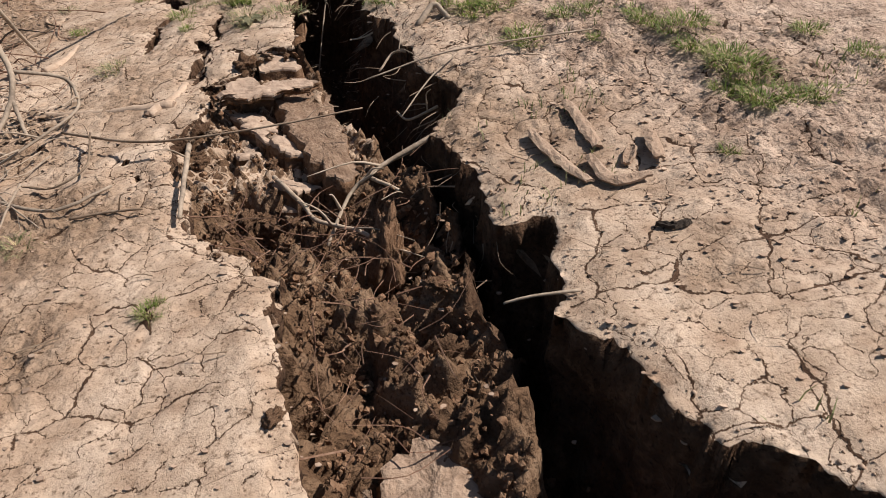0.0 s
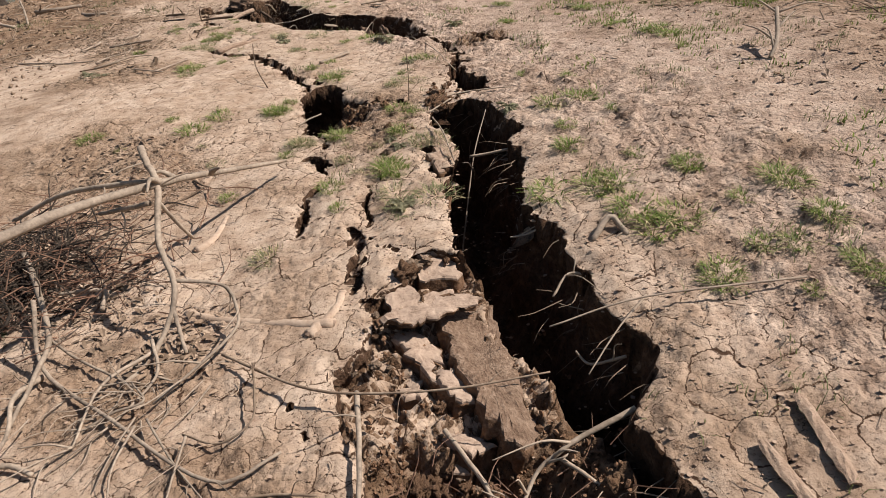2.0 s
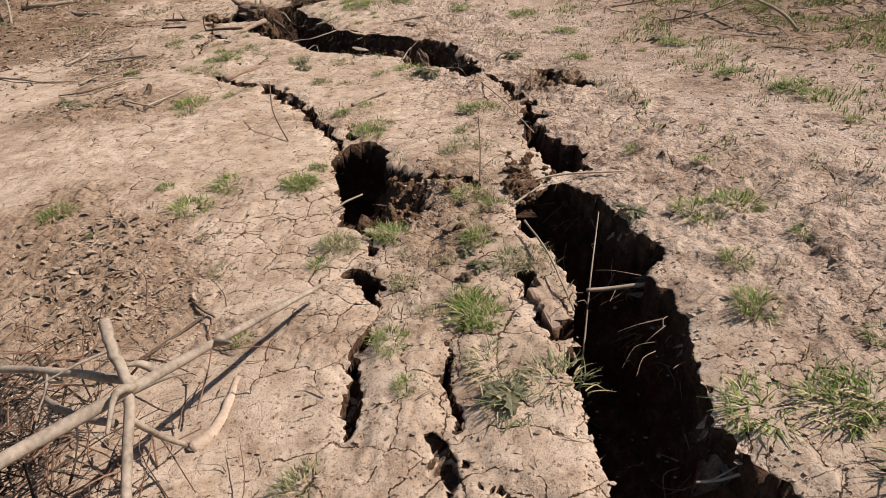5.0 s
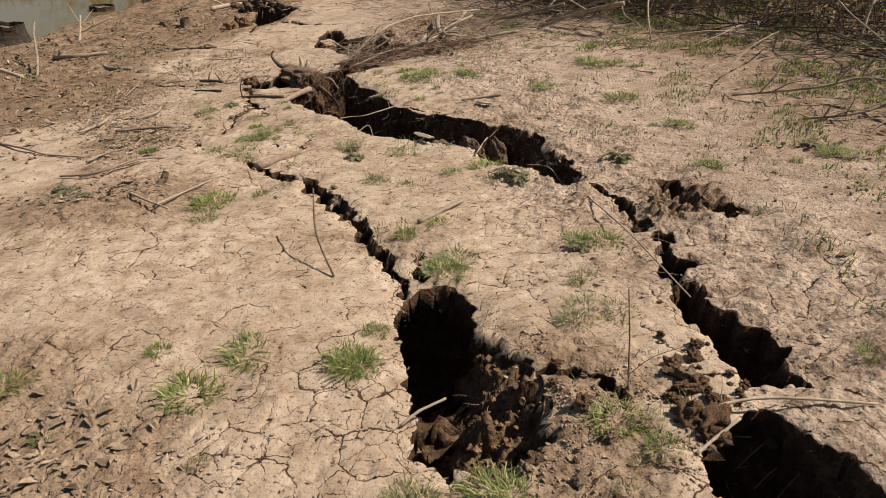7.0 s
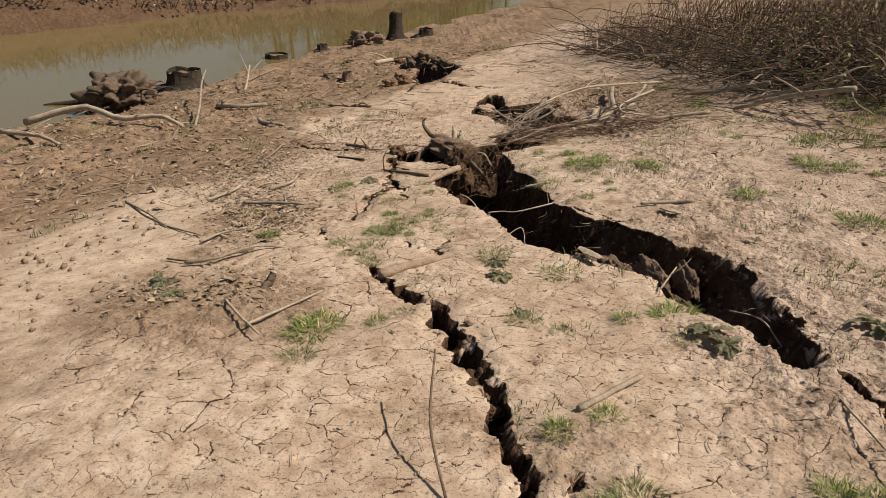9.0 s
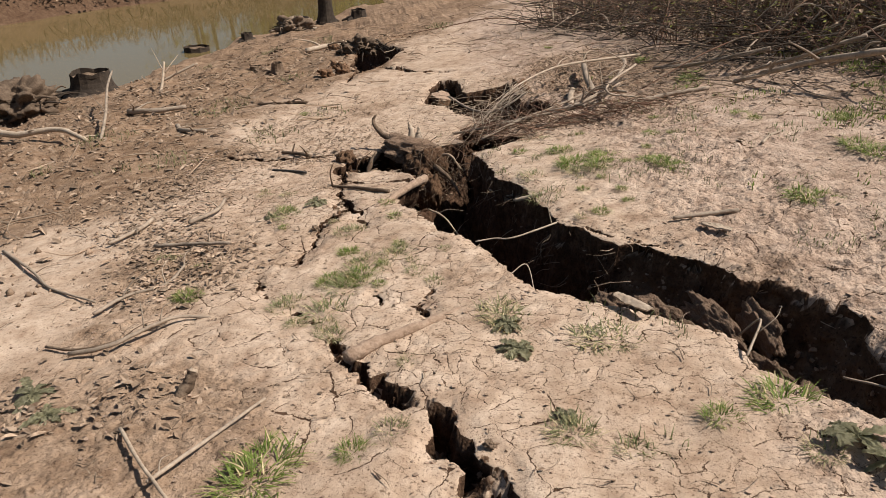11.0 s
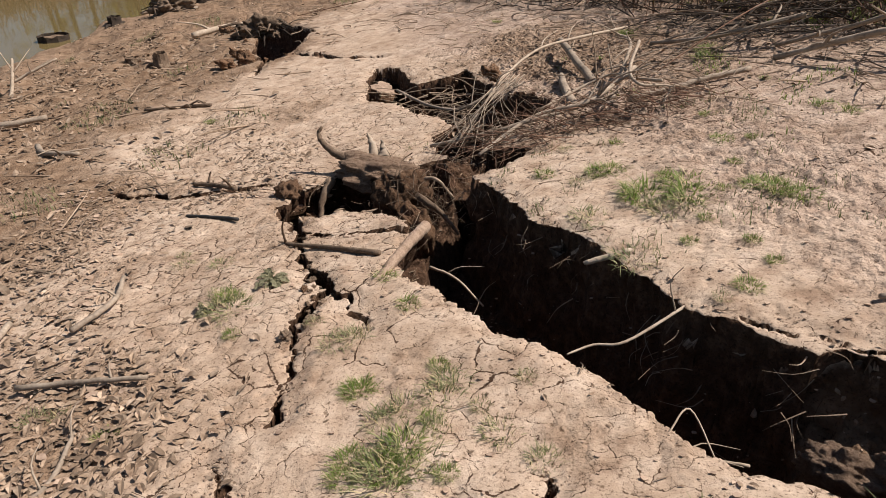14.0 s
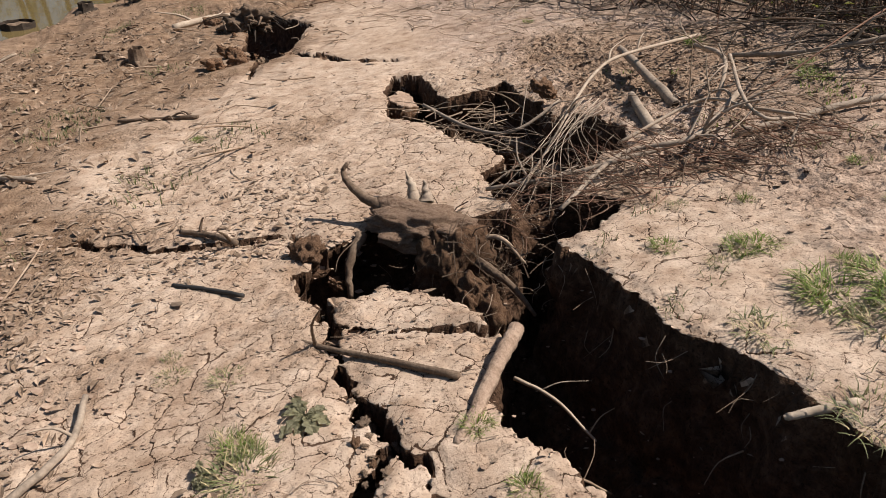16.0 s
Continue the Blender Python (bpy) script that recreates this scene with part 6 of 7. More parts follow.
# ---- grass ----
dull = [tuft_mesh(500 + k, 110, 0.2, 0.1, M_GRASS, 0.0026, 0.3) for k in range(4)]
lush = [tuft_mesh(520 + k, 190, 0.2, 0.1, M_GREEN, 0.0027, 0.2) for k in range(3)]
TUFTS_NEAR = [(-0.74, 1.37, 0.08), (0.78, 1.72, 0.06), (-1.31, 1.77, 0.12), (0.78, 2.66, 0.15), (0.83, 2.54, 0.15), (0.88, 2.42, 0.14), (0.94, 2.26, 0.16), (0.97, 2.12, 0.16), (0.88, 2.06, 0.12), (0.96, 1.98, 0.15), (1.05, 1.96, 0.14), (1.24, 2.38, 0.12), (1.33, 2.16, 0.12), (0.32, 2.69, 0.15), (0.5, 2.87, 0.14), (0.57, 2.58, 0.08), (0.99, 1.38, 0.06), (0.73, 3.02, 0.14), (0.25, 3.12, 0.28), (0.49, 3.2, 0.12), (-1.57, 3.22, 0.15), (0.66, 3.25, 0.16),
              (-0.06, 3.45, 0.3), (0.32, 3.52, 0.15), (-0.95, 3.55, 0.22), (-1.31, 3.63, 0.1), (0.13, 3.71, 0.1), (-1.04, 3.73, 0.2), (-1.42, 3.87, 0.15), (-0.17, 3.89, 0.15), (-2.05, 3.95, 0.1), (-1.13, 4.04, 0.22), (-0.18, 4.19, 0.12),
              (-1.44, 4.26, 0.12), (0.09, 4.33, 0.1), (-1.0, 4.38, 0.15), (-2.32, 4.44, 0.12), (-0.25, 4.59, 0.2), (-1.8, 4.61, 0.15), (-3.52, 4.95, 0.15), (-0.14, 5.07, 0.1)]
TUFTS_MID = [(-2.65, 5.09, 0.26), (-2.19, 5.25, 0.18), (-3.01, 5.27, 0.1), (-0.43, 5.33, 0.1), (0.63, 5.42, 0.1), (-1.34, 5.7, 0.16), (0.61, 5.89, 0.2), (-1.98, 6.0, 0.2), (0.54, 6.09, 0.22), (-1.93, 6.14, 0.18), (-1.38, 6.37, 0.15),
             (0.27, 6.52, 0.16), (-3.5, 6.58, 0.14), (-3.59, 6.79, 0.25), (-3.33, 7.01, 0.12), (-3.25, 7.13, 0.12), (-2.46, 7.21, 0.12), (-2.64, 7.25, 0.15), (-1.92, 7.3, 0.12), (-0.64, 7.42, 0.14), (-2.2, 7.42, 0.12), (0.16, 7.48, 0.18),
             (-2.0, 7.56, 0.22), (-3.36, 7.58, 0.08), (-4.0, 7.8, 0.1), (-2.58, 7.88, 0.2), (-3.03, 7.94, 0.2), (-3.49, 8.3, 0.1), (-3.91, 8.21, 0.32), (-1.25, 5.0, 0.16)]
TUFTS_FAR = [(0.94, 8.28, 0.25), (-0.74, 8.3, 0.15), (-3.62, 8.42, 0.12), (-4.11, 8.63, 0.12), (-3.79, 8.66, 0.15), (-1.14, 8.92, 0.18), (-2.78, 9.12, 0.1), (-4.05, 9.17, 0.1), (-4.85, 9.24, 0.2), (-1.68, 9.29, 0.2), (-3.15, 9.38, 0.2),
             (-4.97, 9.37, 0.12), (-4.2, 9.42, 0.1), (-5.11, 9.7, 0.12), (-5.34, 9.73, 0.11), (-2.98, 9.79, 0.2), (-3.31, 9.81, 0.2), (-2.5, 9.87, 0.16), (-3.45, 9.91, 0.1), (-1.3, 9.96, 0.28), (-2.52, 10.0, 0.14), (-2.95, 10.16, 0.1),
             (-3.35, 10.26, 0.1), (-3.19, 10.39, 0.16), (-3.52, 10.44, 0.12), (-2.6, 10.61, 0.12), (-1.33, 10.69, 0.15), (-3.13, 10.8, 0.08), (-1.73, 10.82, 0.14), (-3.41, 10.82, 0.1)]
TUFTS_LAST = [(-1.98, 10.98, 0.14), (-2.59, 11.08, 0.1), (-2.35, 12.45, 0.25), (-6.6, 12.69, 0.12), (-2.83, 13.73, 0.2), (-4.16, 15.14, 0.12), (-3.06, 9.95, 0.24), (-2.86, 9.9, 0.22), (-1.5, 5.0, 0.14), (-1.6, 4.7, 0.16)]
TUFTS_STRIP = [(-1.36, 6.35, 0.09), (-1.35, 5.95, 0.11), (-1.38, 5.57, 0.13), (-1.95, 6.04, 0.09), (-2.04, 5.93, 0.11), (-2.26, 6.42, 0.13), (-1.75, 4.56, 0.09), (-1.85, 4.45, 0.11), (-1.83, 4.65, 0.13), (-1.44, 4.27, 0.09), (-1.27, 4.38, 0.11), (-1.16, 4.54, 0.13), (-1.21, 4.69, 0.09),
               (-1.13, 5.01, 0.09), (-1.11, 4.87, 0.11), (-0.92, 4.38, 0.13), (-1.27, 4.05, 0.09), (-1.14, 4.08, 0.11), (-1.08, 3.99, 0.13), (-1.20, 4.16, 0.09), (-1.49, 4.96, 0.11), (-1.58, 4.69, 0.13), (-1.47, 4.50, 0.09), (-2.17, 5.50, 0.11), (-2.19, 5.26, 0.13)]
TUFTS_LITTER = [(-5.21, 8.53, 0.09), (-5.30, 8.51, 0.11), (-4.74, 8.02, 0.13), (-4.95, 8.42, 0.09), (-4.92, 9.34, 0.11), (-4.22, 8.96, 0.13), (-3.83, 8.70, 0.09), (-4.12, 8.64, 0.11), (-3.99, 8.47, 0.13), (-3.82, 8.43, 0.09), (-4.05, 8.29, 0.11), (-3.95, 8.26, 0.13), (-4.06, 8.22, 0.09), (-3.88, 8.26, 0.11), (-4.14, 8.03, 0.13), (-3.99, 7.81, 0.09), (-3.85, 7.83, 0.11), (-3.75, 7.75, 0.13)]
TUFTS_ADDED = [(-1.38, 5.9, 0.07), (-1.38, 5.61, 0.07), (-2.18, 5.5, 0.07), (-1.85, 4.45, 0.07), (-1.26, 4.41, 0.07), (-1.19, 4.56, 0.07), (-1.18, 4.81, 0.07), (-1.13, 4.15, 0.07), (-1.32, 4.05, 0.07), (-3.16, 4.76, 0.07), (-2.54, 4.71, 0.07),
              (-1.16, 5.0, 0.07), (-2.25, 6.46, 0.07), (-0.15, 7.42, 0.07), (-0.6, 7.52, 0.07), (-1.22, 9.03, 0.07), (-2.95, 9.91, 0.07), (-0.95, 9.86, 0.07), (-0.61, 9.06, 0.07), (-0.89, 8.29, 0.07), (0.37, 9.7, 0.07), (0.68, 8.89, 0.07),
              (0.26, 6.62, 0.07), (0.47, 6.15, 0.07), (0.61, 7.35, 0.07), (0.1, 7.61, 0.07), (-4.88, 9.33, 0.07), (-4.76, 9.02, 0.07), (-5.4, 9.85, 0.07), (-4.41, 9.06, 0.07)]
TUFTS_MORE = [(-4.22, 8.98, 0.07), (-3.55, 8.66, 0.07), (-3.86, 8.76, 0.07), (-3.69, 8.53, 0.07), (-3.99, 8.49, 0.07), (-3.84, 8.47, 0.07), (-4.02, 8.29, 0.07), (-3.76, 8.24, 0.07), (-3.94, 8.34, 0.07), (-2.84, 9.66, 0.07), (-2.72, 9.93, 0.07),
              (-2.7, 9.44, 0.07), (-2.65, 9.3, 0.07), (-2.93, 9.48, 0.07), (-2.88, 9.06, 0.07), (-2.73, 8.9, 0.07), (-2.61, 10.24, 0.07), (-2.46, 10.57, 0.07), (-2.13, 11.68, 0.07)]
for x, y, s in TUFTS_NEAR + TUFTS_MID + TUFTS_FAR + TUFTS_LAST + TUFTS_STRIP + TUFTS_LITTER + TUFTS_ADDED + TUFTS_MORE:
    green = x + 0.42 * y > 1.15 or rnd.random() < 0.4
    for j in range(1 + int(s / 0.13)):
        far_out = s * 0.42 if j else 0.0
        px, py = x + rnd.gauss(0, far_out), y + rnd.gauss(0, far_out)
        z = ground_z(px, py)
        if z < float(base(px, py)) - 0.01:
            continue
        ob = new("grass_tuft", rnd.choice(lush if green else dull))
        k = min(s, 0.22) / 0.2 * 0.88
        ob.matrix_world = pose(px, py, z + 0.004, 0, 0, rnd.uniform(0, 360)) @ Matrix.Diagonal((k, k, 0.2 + 0.32 * k * rnd.uniform(0.7, 1.1), 1))
        tagged(ob, "small tuft of fresh green grass on dry mud" if green else "sparse tuft of olive grass with dry blades on mud", "grass tuft", "grass tufts on the bank")


def blade_mass(name, label, spots, mat, tall, width):
    """Short thin grass in patches, too much to count."""
    verts, faces = [], []
    for x, y, z in spots:
        a, L, w = rnd.uniform(0, 6.28), tall * rnd.uniform(0.4, 1.2), width * rnd.uniform(0.7, 1.3)
        dx, dy, lean = math.cos(a), math.sin(a), rnd.uniform(0.2, 0.9)
        o = len(verts)
        for t, ww in ((0, 1), (0.5, 0.8), (1, 0.1)):
            r = L * lean * t * t
            verts += [(x + dx * r - dy * w * ww, y + dy * r + dx * w * ww, z - 0.004 + L * t * (1 - 0.35 * lean * t)), (x + dx * r + dy * w * ww, y + dy * r - dx * w * ww, z - 0.004 + L * t * (1 - 0.35 * lean * t))]
        faces += [(o, o + 1, o + 3, o + 2), (o + 2, o + 3, o + 5, o + 4)]
    return tagged(new(name, raw_mesh(name, verts, faces, mat)), label, "grass", kind="stuff")


def patchy(number, box, keep):
    """Random places in a box of the plan where keep(x, y) holds, on unbroken ground."""
    g = np.random.default_rng(len(box) + number)
    x, y = g.uniform(box[0], box[1], number), g.uniform(box[2], box[3], number)
    ok = keep(x, y)
    x, y = x[ok], y[ok]
    d, r = carve(x, y)
    ok = r < -0.01
    return x[ok], y[ok], surface(x[ok], y[ok])


def meadow(x, y):
    across = x + 0.42 * y
    g = np.random.default_rng(3).random(x.shape)
    return (fbm(x, y, 0.34, 3, 121) > 0.62 - 0.5 * step(2.4, 4.2, across)) & (across > 1.9) & (g < 0.25 + 0.75 * step(2.6, 4.0, across))


def middle_sward(x, y):
    g = np.random.default_rng(4).random(x.shape)
    return (fbm(x, y, 0.35, 3, 131) > 0.62) & (x + 0.42 * y > 0.2)


x, y, z = patchy(170000, (-4.0, 4.0, 3.0, 13.5), meadow)
blade_mass("meadow_grass", "thin patches of fresh green grass under the thicket", list(zip(x, y, z))[:46000], M_GREEN, 0.05, 0.0034)
x, y, z = patchy(60000, (-4.5, 1.5, 0.8, 11.5), middle_sward)
blade_mass("sparse_grass", "sparse olive grass blades among the mud plates", list(zip(x, y, z))[:7000], M_GRASS, 0.05, 0.002)
x, y, z = patchy(30000, (-12.0, -6.0, 6.0, 20.0), lambda a, b: fbm(a, b, 0.9, 3, 141) > 0.75)
blade_mass("bank_grass", "thin dry and green grass on the lower bank", list(zip(x, y, z))[:5000], M_GRASS, 0.08, 0.004)

for k, (x, y, s) in enumerate([(-2.94, 7.73, 0.22), (-3.03, 7.9, 0.2), (-1.83, 7.36, 0.26), (-1.75, 7.25, 0.2), (-4.82, 7.1, 0.32), (-4.62, 6.98, 0.24), (-2.69, 7.34, 0.14), (-4.75, 9.47, 0.26), (-0.97, 3.58, 0.26), (-1.15, 7.6, 0.28), (0.01, 7.71, 0.24), (-1.38, 6.26, 0.16), (-1.12, 4.33, 0.16), (-0.5, 4.62, 0.22), (-4.98, 9.22, 0.14), (-1.2, 4.45, 0.14), (-2.72, 2.8, 0.24)]):
    weed(x, y, s, 600 + k)

# ---- litter, crumbs and twiglets ----
def flake_data(at, size, rnd):
    """One broken flake of mud crust: an uneven thin plate, a little tilted."""
    n, a0 = rnd.randrange(5, 8), rnd.uniform(0, 6.283)
    tx, ty, thick = rnd.uniform(-0.14, 0.14), rnd.uniform(-0.14, 0.14), min(0.004, size * 0.14)
    rim = []
    for k in range(n):
        a, r = a0 + 6.283 * k / n, size * 0.5 * rnd.uniform(0.55, 1.1)
        rim.append((r * math.cos(a), r * math.sin(a) * 0.8))
    top = [(at[0] + p, at[1] + q, at[2] + thick + size * 0.05 + p * tx + q * ty) for p, q in rim]
    low = [(p, q, min(z - thick, at[2] + 0.004)) for p, q, z in top]
    return top + low, [tuple(range(n))] + [(k + n, (k + 1) % n + n, (k + 1) % n, k) for k in range(n)]


def scatter_leaves(name, label, zones, number, sizes, mat=M_LITTER):
    pts = []
    for _ in range(number):
        x, y, r = rnd.choice(zones)
        pts.append((x + rnd.gauss(0, r * 0.5), y + rnd.gauss(0, r * 0.5)))
    zs = ground_zs([p[0] for p in pts], [p[1] for p in pts])
    v, f = joined([(flake_data if mat is M_FLAKE else leaf_data)((p[0], p[1], z + 0.002), sizes[0] + (sizes[1] - sizes[0]) * rnd.random() ** (2 if mat is M_FLAKE else 1), rnd) for p, z in zip(pts, zs)])
    return tagged(new(name, raw_mesh(name, v, f, mat)), label, "leaf litter", kind="stuff")


scatter_leaves("leaf_litter", "curled dead brown leaves drifted into hollows of the mud",
               [(-6.2, 9.6, 0.5), (-6.4, 10.4, 0.6), (-6.5, 10.9, 0.6), (-5.9, 9.1, 0.4), (-5.0, 8.25, 0.45), (-5.25, 8.7, 0.4), (-4.35, 7.1, 0.3), (-4.8, 7.0, 0.35), (-2.3, 3.0, 0.4), (-1.75, 2.65, 0.25), (-5.6, 10.9, 0.35), (-4.7, 10.6, 0.3), (-6.6, 11.8, 0.7), (-6.2, 12.4, 0.7), (-5.6, 11.6, 0.5), (-6.8, 9.6, 0.6), (-5.0, 8.6, 0.35), (-5.2, 8.45, 0.4), (-4.9, 8.3, 0.35), (-2.95, 4.4, 0.45), (-2.75, 4.1, 0.35), (-3.1, 4.7, 0.4), (-5.6, 8.9, 0.4), (-6.45, 10.2, 0.35), (-6.3, 9.8, 0.3)], 4200, (0.018, 0.06))
scatter_leaves("bank_litter", "dead leaves and chips strewn over the lower bank", [(-7.5 - 0.8 * i, 9.0 + 1.5 * j, 1.6) for i in range(6) for j in range(7)], 2600, (0.04, 0.12))
scatter_leaves("meadow_litter", "dead leaves strewn under the thicket and brush", [(-3.0, 12.0, 1.3), (-2.0, 12.5, 1.6), (-0.5, 10.5, 1.8), (0.8, 8.0, 1.6), (1.2, 6.2, 1.4), (-3.6, 13.6, 1.2), (1.6, 4.5, 1.2)], 2200, (0.02, 0.06))

scatter_leaves("strewn_leaves", "small dead leaf scraps strewn over the dry mud", [(-5.5 + 0.9 * i - 0.4 * j, 3.5 + 1.0 * j, 0.9) for i in range(7) for j in range(9)], 2400, (0.008, 0.028))
scatter_leaves("mud_flakes", "curled flakes of dried mud broken off the crust", [(-1.7 + 0.9 * i - 0.4 * j, 1.0 + 1.0 * j, 0.9) for i in range(4) for j in range(14)], 6500, (0.006, 0.026), M_FLAKE)
scatter_leaves("rim_flakes", "curled flakes of dried mud on the trodden rim", [(0.6, 1.9, 0.7), (0.3, 2.6, 0.6), (0.9, 1.4, 0.6), (0.8, 2.6, 0.8), (1.2, 1.9, 0.7), (0.2, 3.1, 0.6), (-0.1, 3.7, 0.6), (-1.9, 3.0, 0.7), (-4.9, 10.6, 0.8), (-5.3, 11.2, 0.9), (-5.0, 12.0, 0.9), (-5.8, 10.4, 0.7), (-5.3, 9.6, 0.8), (-2.55, 4.15, 0.25), (-2.7, 4.5, 0.3), (-2.6, 4.3, 0.35)], 3600, (0.006, 0.022), M_FLAKE)
scatter_leaves("furrow_flakes", "large curled mud flakes and dead leaves in a furrow", [(-6.75, 11.0, 0.3), (-6.4, 10.5, 0.35), (-6.15, 10.0, 0.35), (-5.8, 9.4, 0.3), (-5.4, 8.7, 0.35), (-5.1, 8.1, 0.35), (-5.4, 10.95, 0.3), (-4.95, 10.85, 0.25)], 500, (0.02, 0.06), M_FLAKE)
scatter_leaves("brush_litter", "reddish dead leaves and chips behind the brush pile", [(-3.3, 13.0, 0.9), (-2.8, 13.6, 0.9), (-3.6, 14.0, 1.0), (-3.0, 12.3, 0.7), (-2.4, 12.6, 0.8)], 1600, (0.02, 0.06))

crumb_rng = np.random.default_rng(11)


def crumbs(name, label, number, box, keep, sizes, mat):
    """Small angular crumbs of dry mud."""
    x, y, z = patchy(number, box, keep)
    n = len(x)
    s = sizes[0] + (sizes[1] - sizes[0]) * crumb_rng.random(n) ** 3
    oct_v = np.array([(1, 0, 0), (0, 1, 0), (-1, 0, 0), (0, -1, 0), (0, 0, 0.9), (0, 0, -0.6)])
    v = oct_v[None] * crumb_rng.uniform(0.6, 1.3, (n, 6, 1)) + crumb_rng.uniform(-0.25, 0.25, (n, 6, 3))
    a = crumb_rng.uniform(0, 6.28, n)
    c, sn = np.cos(a), np.sin(a)
    v = np.stack([v[..., 0] * c[:, None] - v[..., 1] * sn[:, None], v[..., 0] * sn[:, None] + v[..., 1] * c[:, None], v[..., 2]], -1) * s[:, None, None]
    v += np.stack([x, y, z + s * 0.25], -1)[:, None, :]
    tri = np.array([(0, 1, 4), (1, 2, 4), (2, 3, 4), (3, 0, 4), (1, 0, 5), (2, 1, 5), (3, 2, 5), (0, 3, 5)])
    f = (tri[None] + 6 * np.arange(n)[:, None, None]).reshape(-1, 3)
    me = raw_mesh(name, v.reshape(-1, 3).tolist(), f.tolist(), mat, True)
    return tagged(new(name, me), label, "crumbs", kind="stuff")


crumbs("mud_crumbs", "small crumbs of dry mud strewn over the crust", 50000, (-7.0, 1.6, 0.6, 14.5), lambda a, b: fbm(a, b, 0.3, 3, 151) > -0.5 + 0.75 * step(1.1, 0.4, a + 0.42 * b), (0.001, 0.0048), M_FLAKE)
crumbs("rim_crumbs", "loose crumbs of broken crust along the fissure rims", 150000, (-5.4, 0.8, 0.6, 13.5), lambda a, b: carve(a, b)[1] > -0.06, (0.0015, 0.007), M_FLAKE)
crumbs("strip_crumbs", "loose lumps of earth among the weeds between hole and fissure", 9000, (-1.7, -0.9, 4.0, 5.7), lambda a, b: fbm(a, b, 0.2, 3, 161) > 0.25, (0.0015, 0.008), M_FLAKE)
crumbs("bank_crumbs", "lumps of brown earth strewn over the lower bank", 7000, (-13.0, -5.0, 5.0, 22.0), lambda a, b: a + 0.42 * b < -2.2, (0.006, 0.035), M_CLOD)
crumbs("meadow_crumbs", "lumps of brown earth at the foot of the thicket", 6000, (-4.0, 4.0, 3.0, 15.0), lambda a, b: a + 0.42 * b > 2.4, (0.004, 0.015), M_CLOD)


def crumb_shape(seed):
    """Vertices and faces of one rough crumb of earth."""
    bm = bmesh.new()
    bmesh.ops.create_icosphere(bm, subdivisions=1, radius=1.0)
    off = Vector((seed * 2.3, seed * 4.1, seed * 1.7))
    out = [v.co * (1 + 0.9 * noise.noise(v.co * 1.6 + off) + 0.8 * noise.noise(v.co * 4.0 + off)) for v in bm.verts]
    faces = [[v.index for v in f.verts] for f in bm.faces]
    bm.free()
    return np.array(out), np.array(faces)


CRUMBS = [crumb_shape(k) for k in range(7)]


def rubble(name, label, number, box, sizes, mat):
    """Crumbled earth lying on the floors of the slump and the gully."""
    g = np.random.default_rng(number)
    x, y = g.uniform(box[0], box[1], number), g.uniform(box[2], box[3], number)
    d, r = carve(x, y)
    ok = ((y < 2.25) | (y > 4) | (g.random(number) < 0.3)) & (d > 0.08) & (d < 0.6) & (r > 0.05)
    x, y = x[ok], y[ok]
    z = surface(x, y)
    verts, faces, count = [], [], 0
    for a, b, c in zip(x, y, z):
        v, f = CRUMBS[g.integers(len(CRUMBS))]
        half = 0.5 * (sizes[0] + (sizes[1] - sizes[0]) * g.random() ** 2.5)
        q, w = np.linalg.qr(g.normal(size=(3, 3)))
        verts.append((v * g.uniform(0.6, 1.3, 3)) @ q * half + (a, b, c + half * 0.4))
        faces.append((f if np.linalg.det(q) > 0 else f[:, ::-1]) + count)
        count += len(v)
    return tagged(new(name, raw_mesh(name, np.concatenate(verts).tolist(), np.concatenate(faces).tolist(), mat)), label, "rubble", kind="stuff")


rubble("slump_rubble", "crumbled brown earth over the floor of the slump", 16000, (-1.05, 0.4, 0.4, 3.2), (0.004, 0.024), M_RUBBLE)
rubble("gully_rubble", "crumbled dry earth over the floor of the gully", 2600, (-2.9, -1.3, 7.1, 8.8), (0.008, 0.034), M_CLOD)


rubble("slip_rubble", "crumbled brown earth over the slip beside the hole", 1500, (-1.95, -1.4, 4.7, 5.7), (0.006, 0.035), M_RUBBLE)


def strewn_spot():
    x, y = rnd.uniform(-7.0, 1.4), rnd.uniform(0.9, 14)
    a = rnd.uniform(0, 6.28)
    z = ground_z(x, y)
    return (x, y, z + 0.008), (math.cos(a), math.sin(a), rnd.uniform(-0.02, 0.12))


def bank_spot():
    x, y = rnd.uniform(-13, -6), rnd.uniform(7, 24)
    a = rnd.uniform(0, 6.28)
    return (x, y, float(base(x, y)) + 0.01), (math.cos(a), math.sin(a), rnd.uniform(-0.02, 0.2))


def brush_spot():
    x, y, _ = behind_edge(0.15 + rnd.random() ** 1.2 * 3.0)
    a = rnd.uniform(0, 6.28)
    return (x, y, float(base(x, y)) + abs(rnd.gauss(0.05, 0.22))), (math.cos(a), math.sin(a), rnd.uniform(-0.15, 0.3))


def skirt_spot():
    x, y, _ = behind_edge(rnd.uniform(-1.2, 0.4))
    a = rnd.uniform(0, 6.28)
    return (x, y, float(base(x, y)) + 0.01), (math.cos(a), math.sin(a), rnd.uniform(-0.02, 0.2))


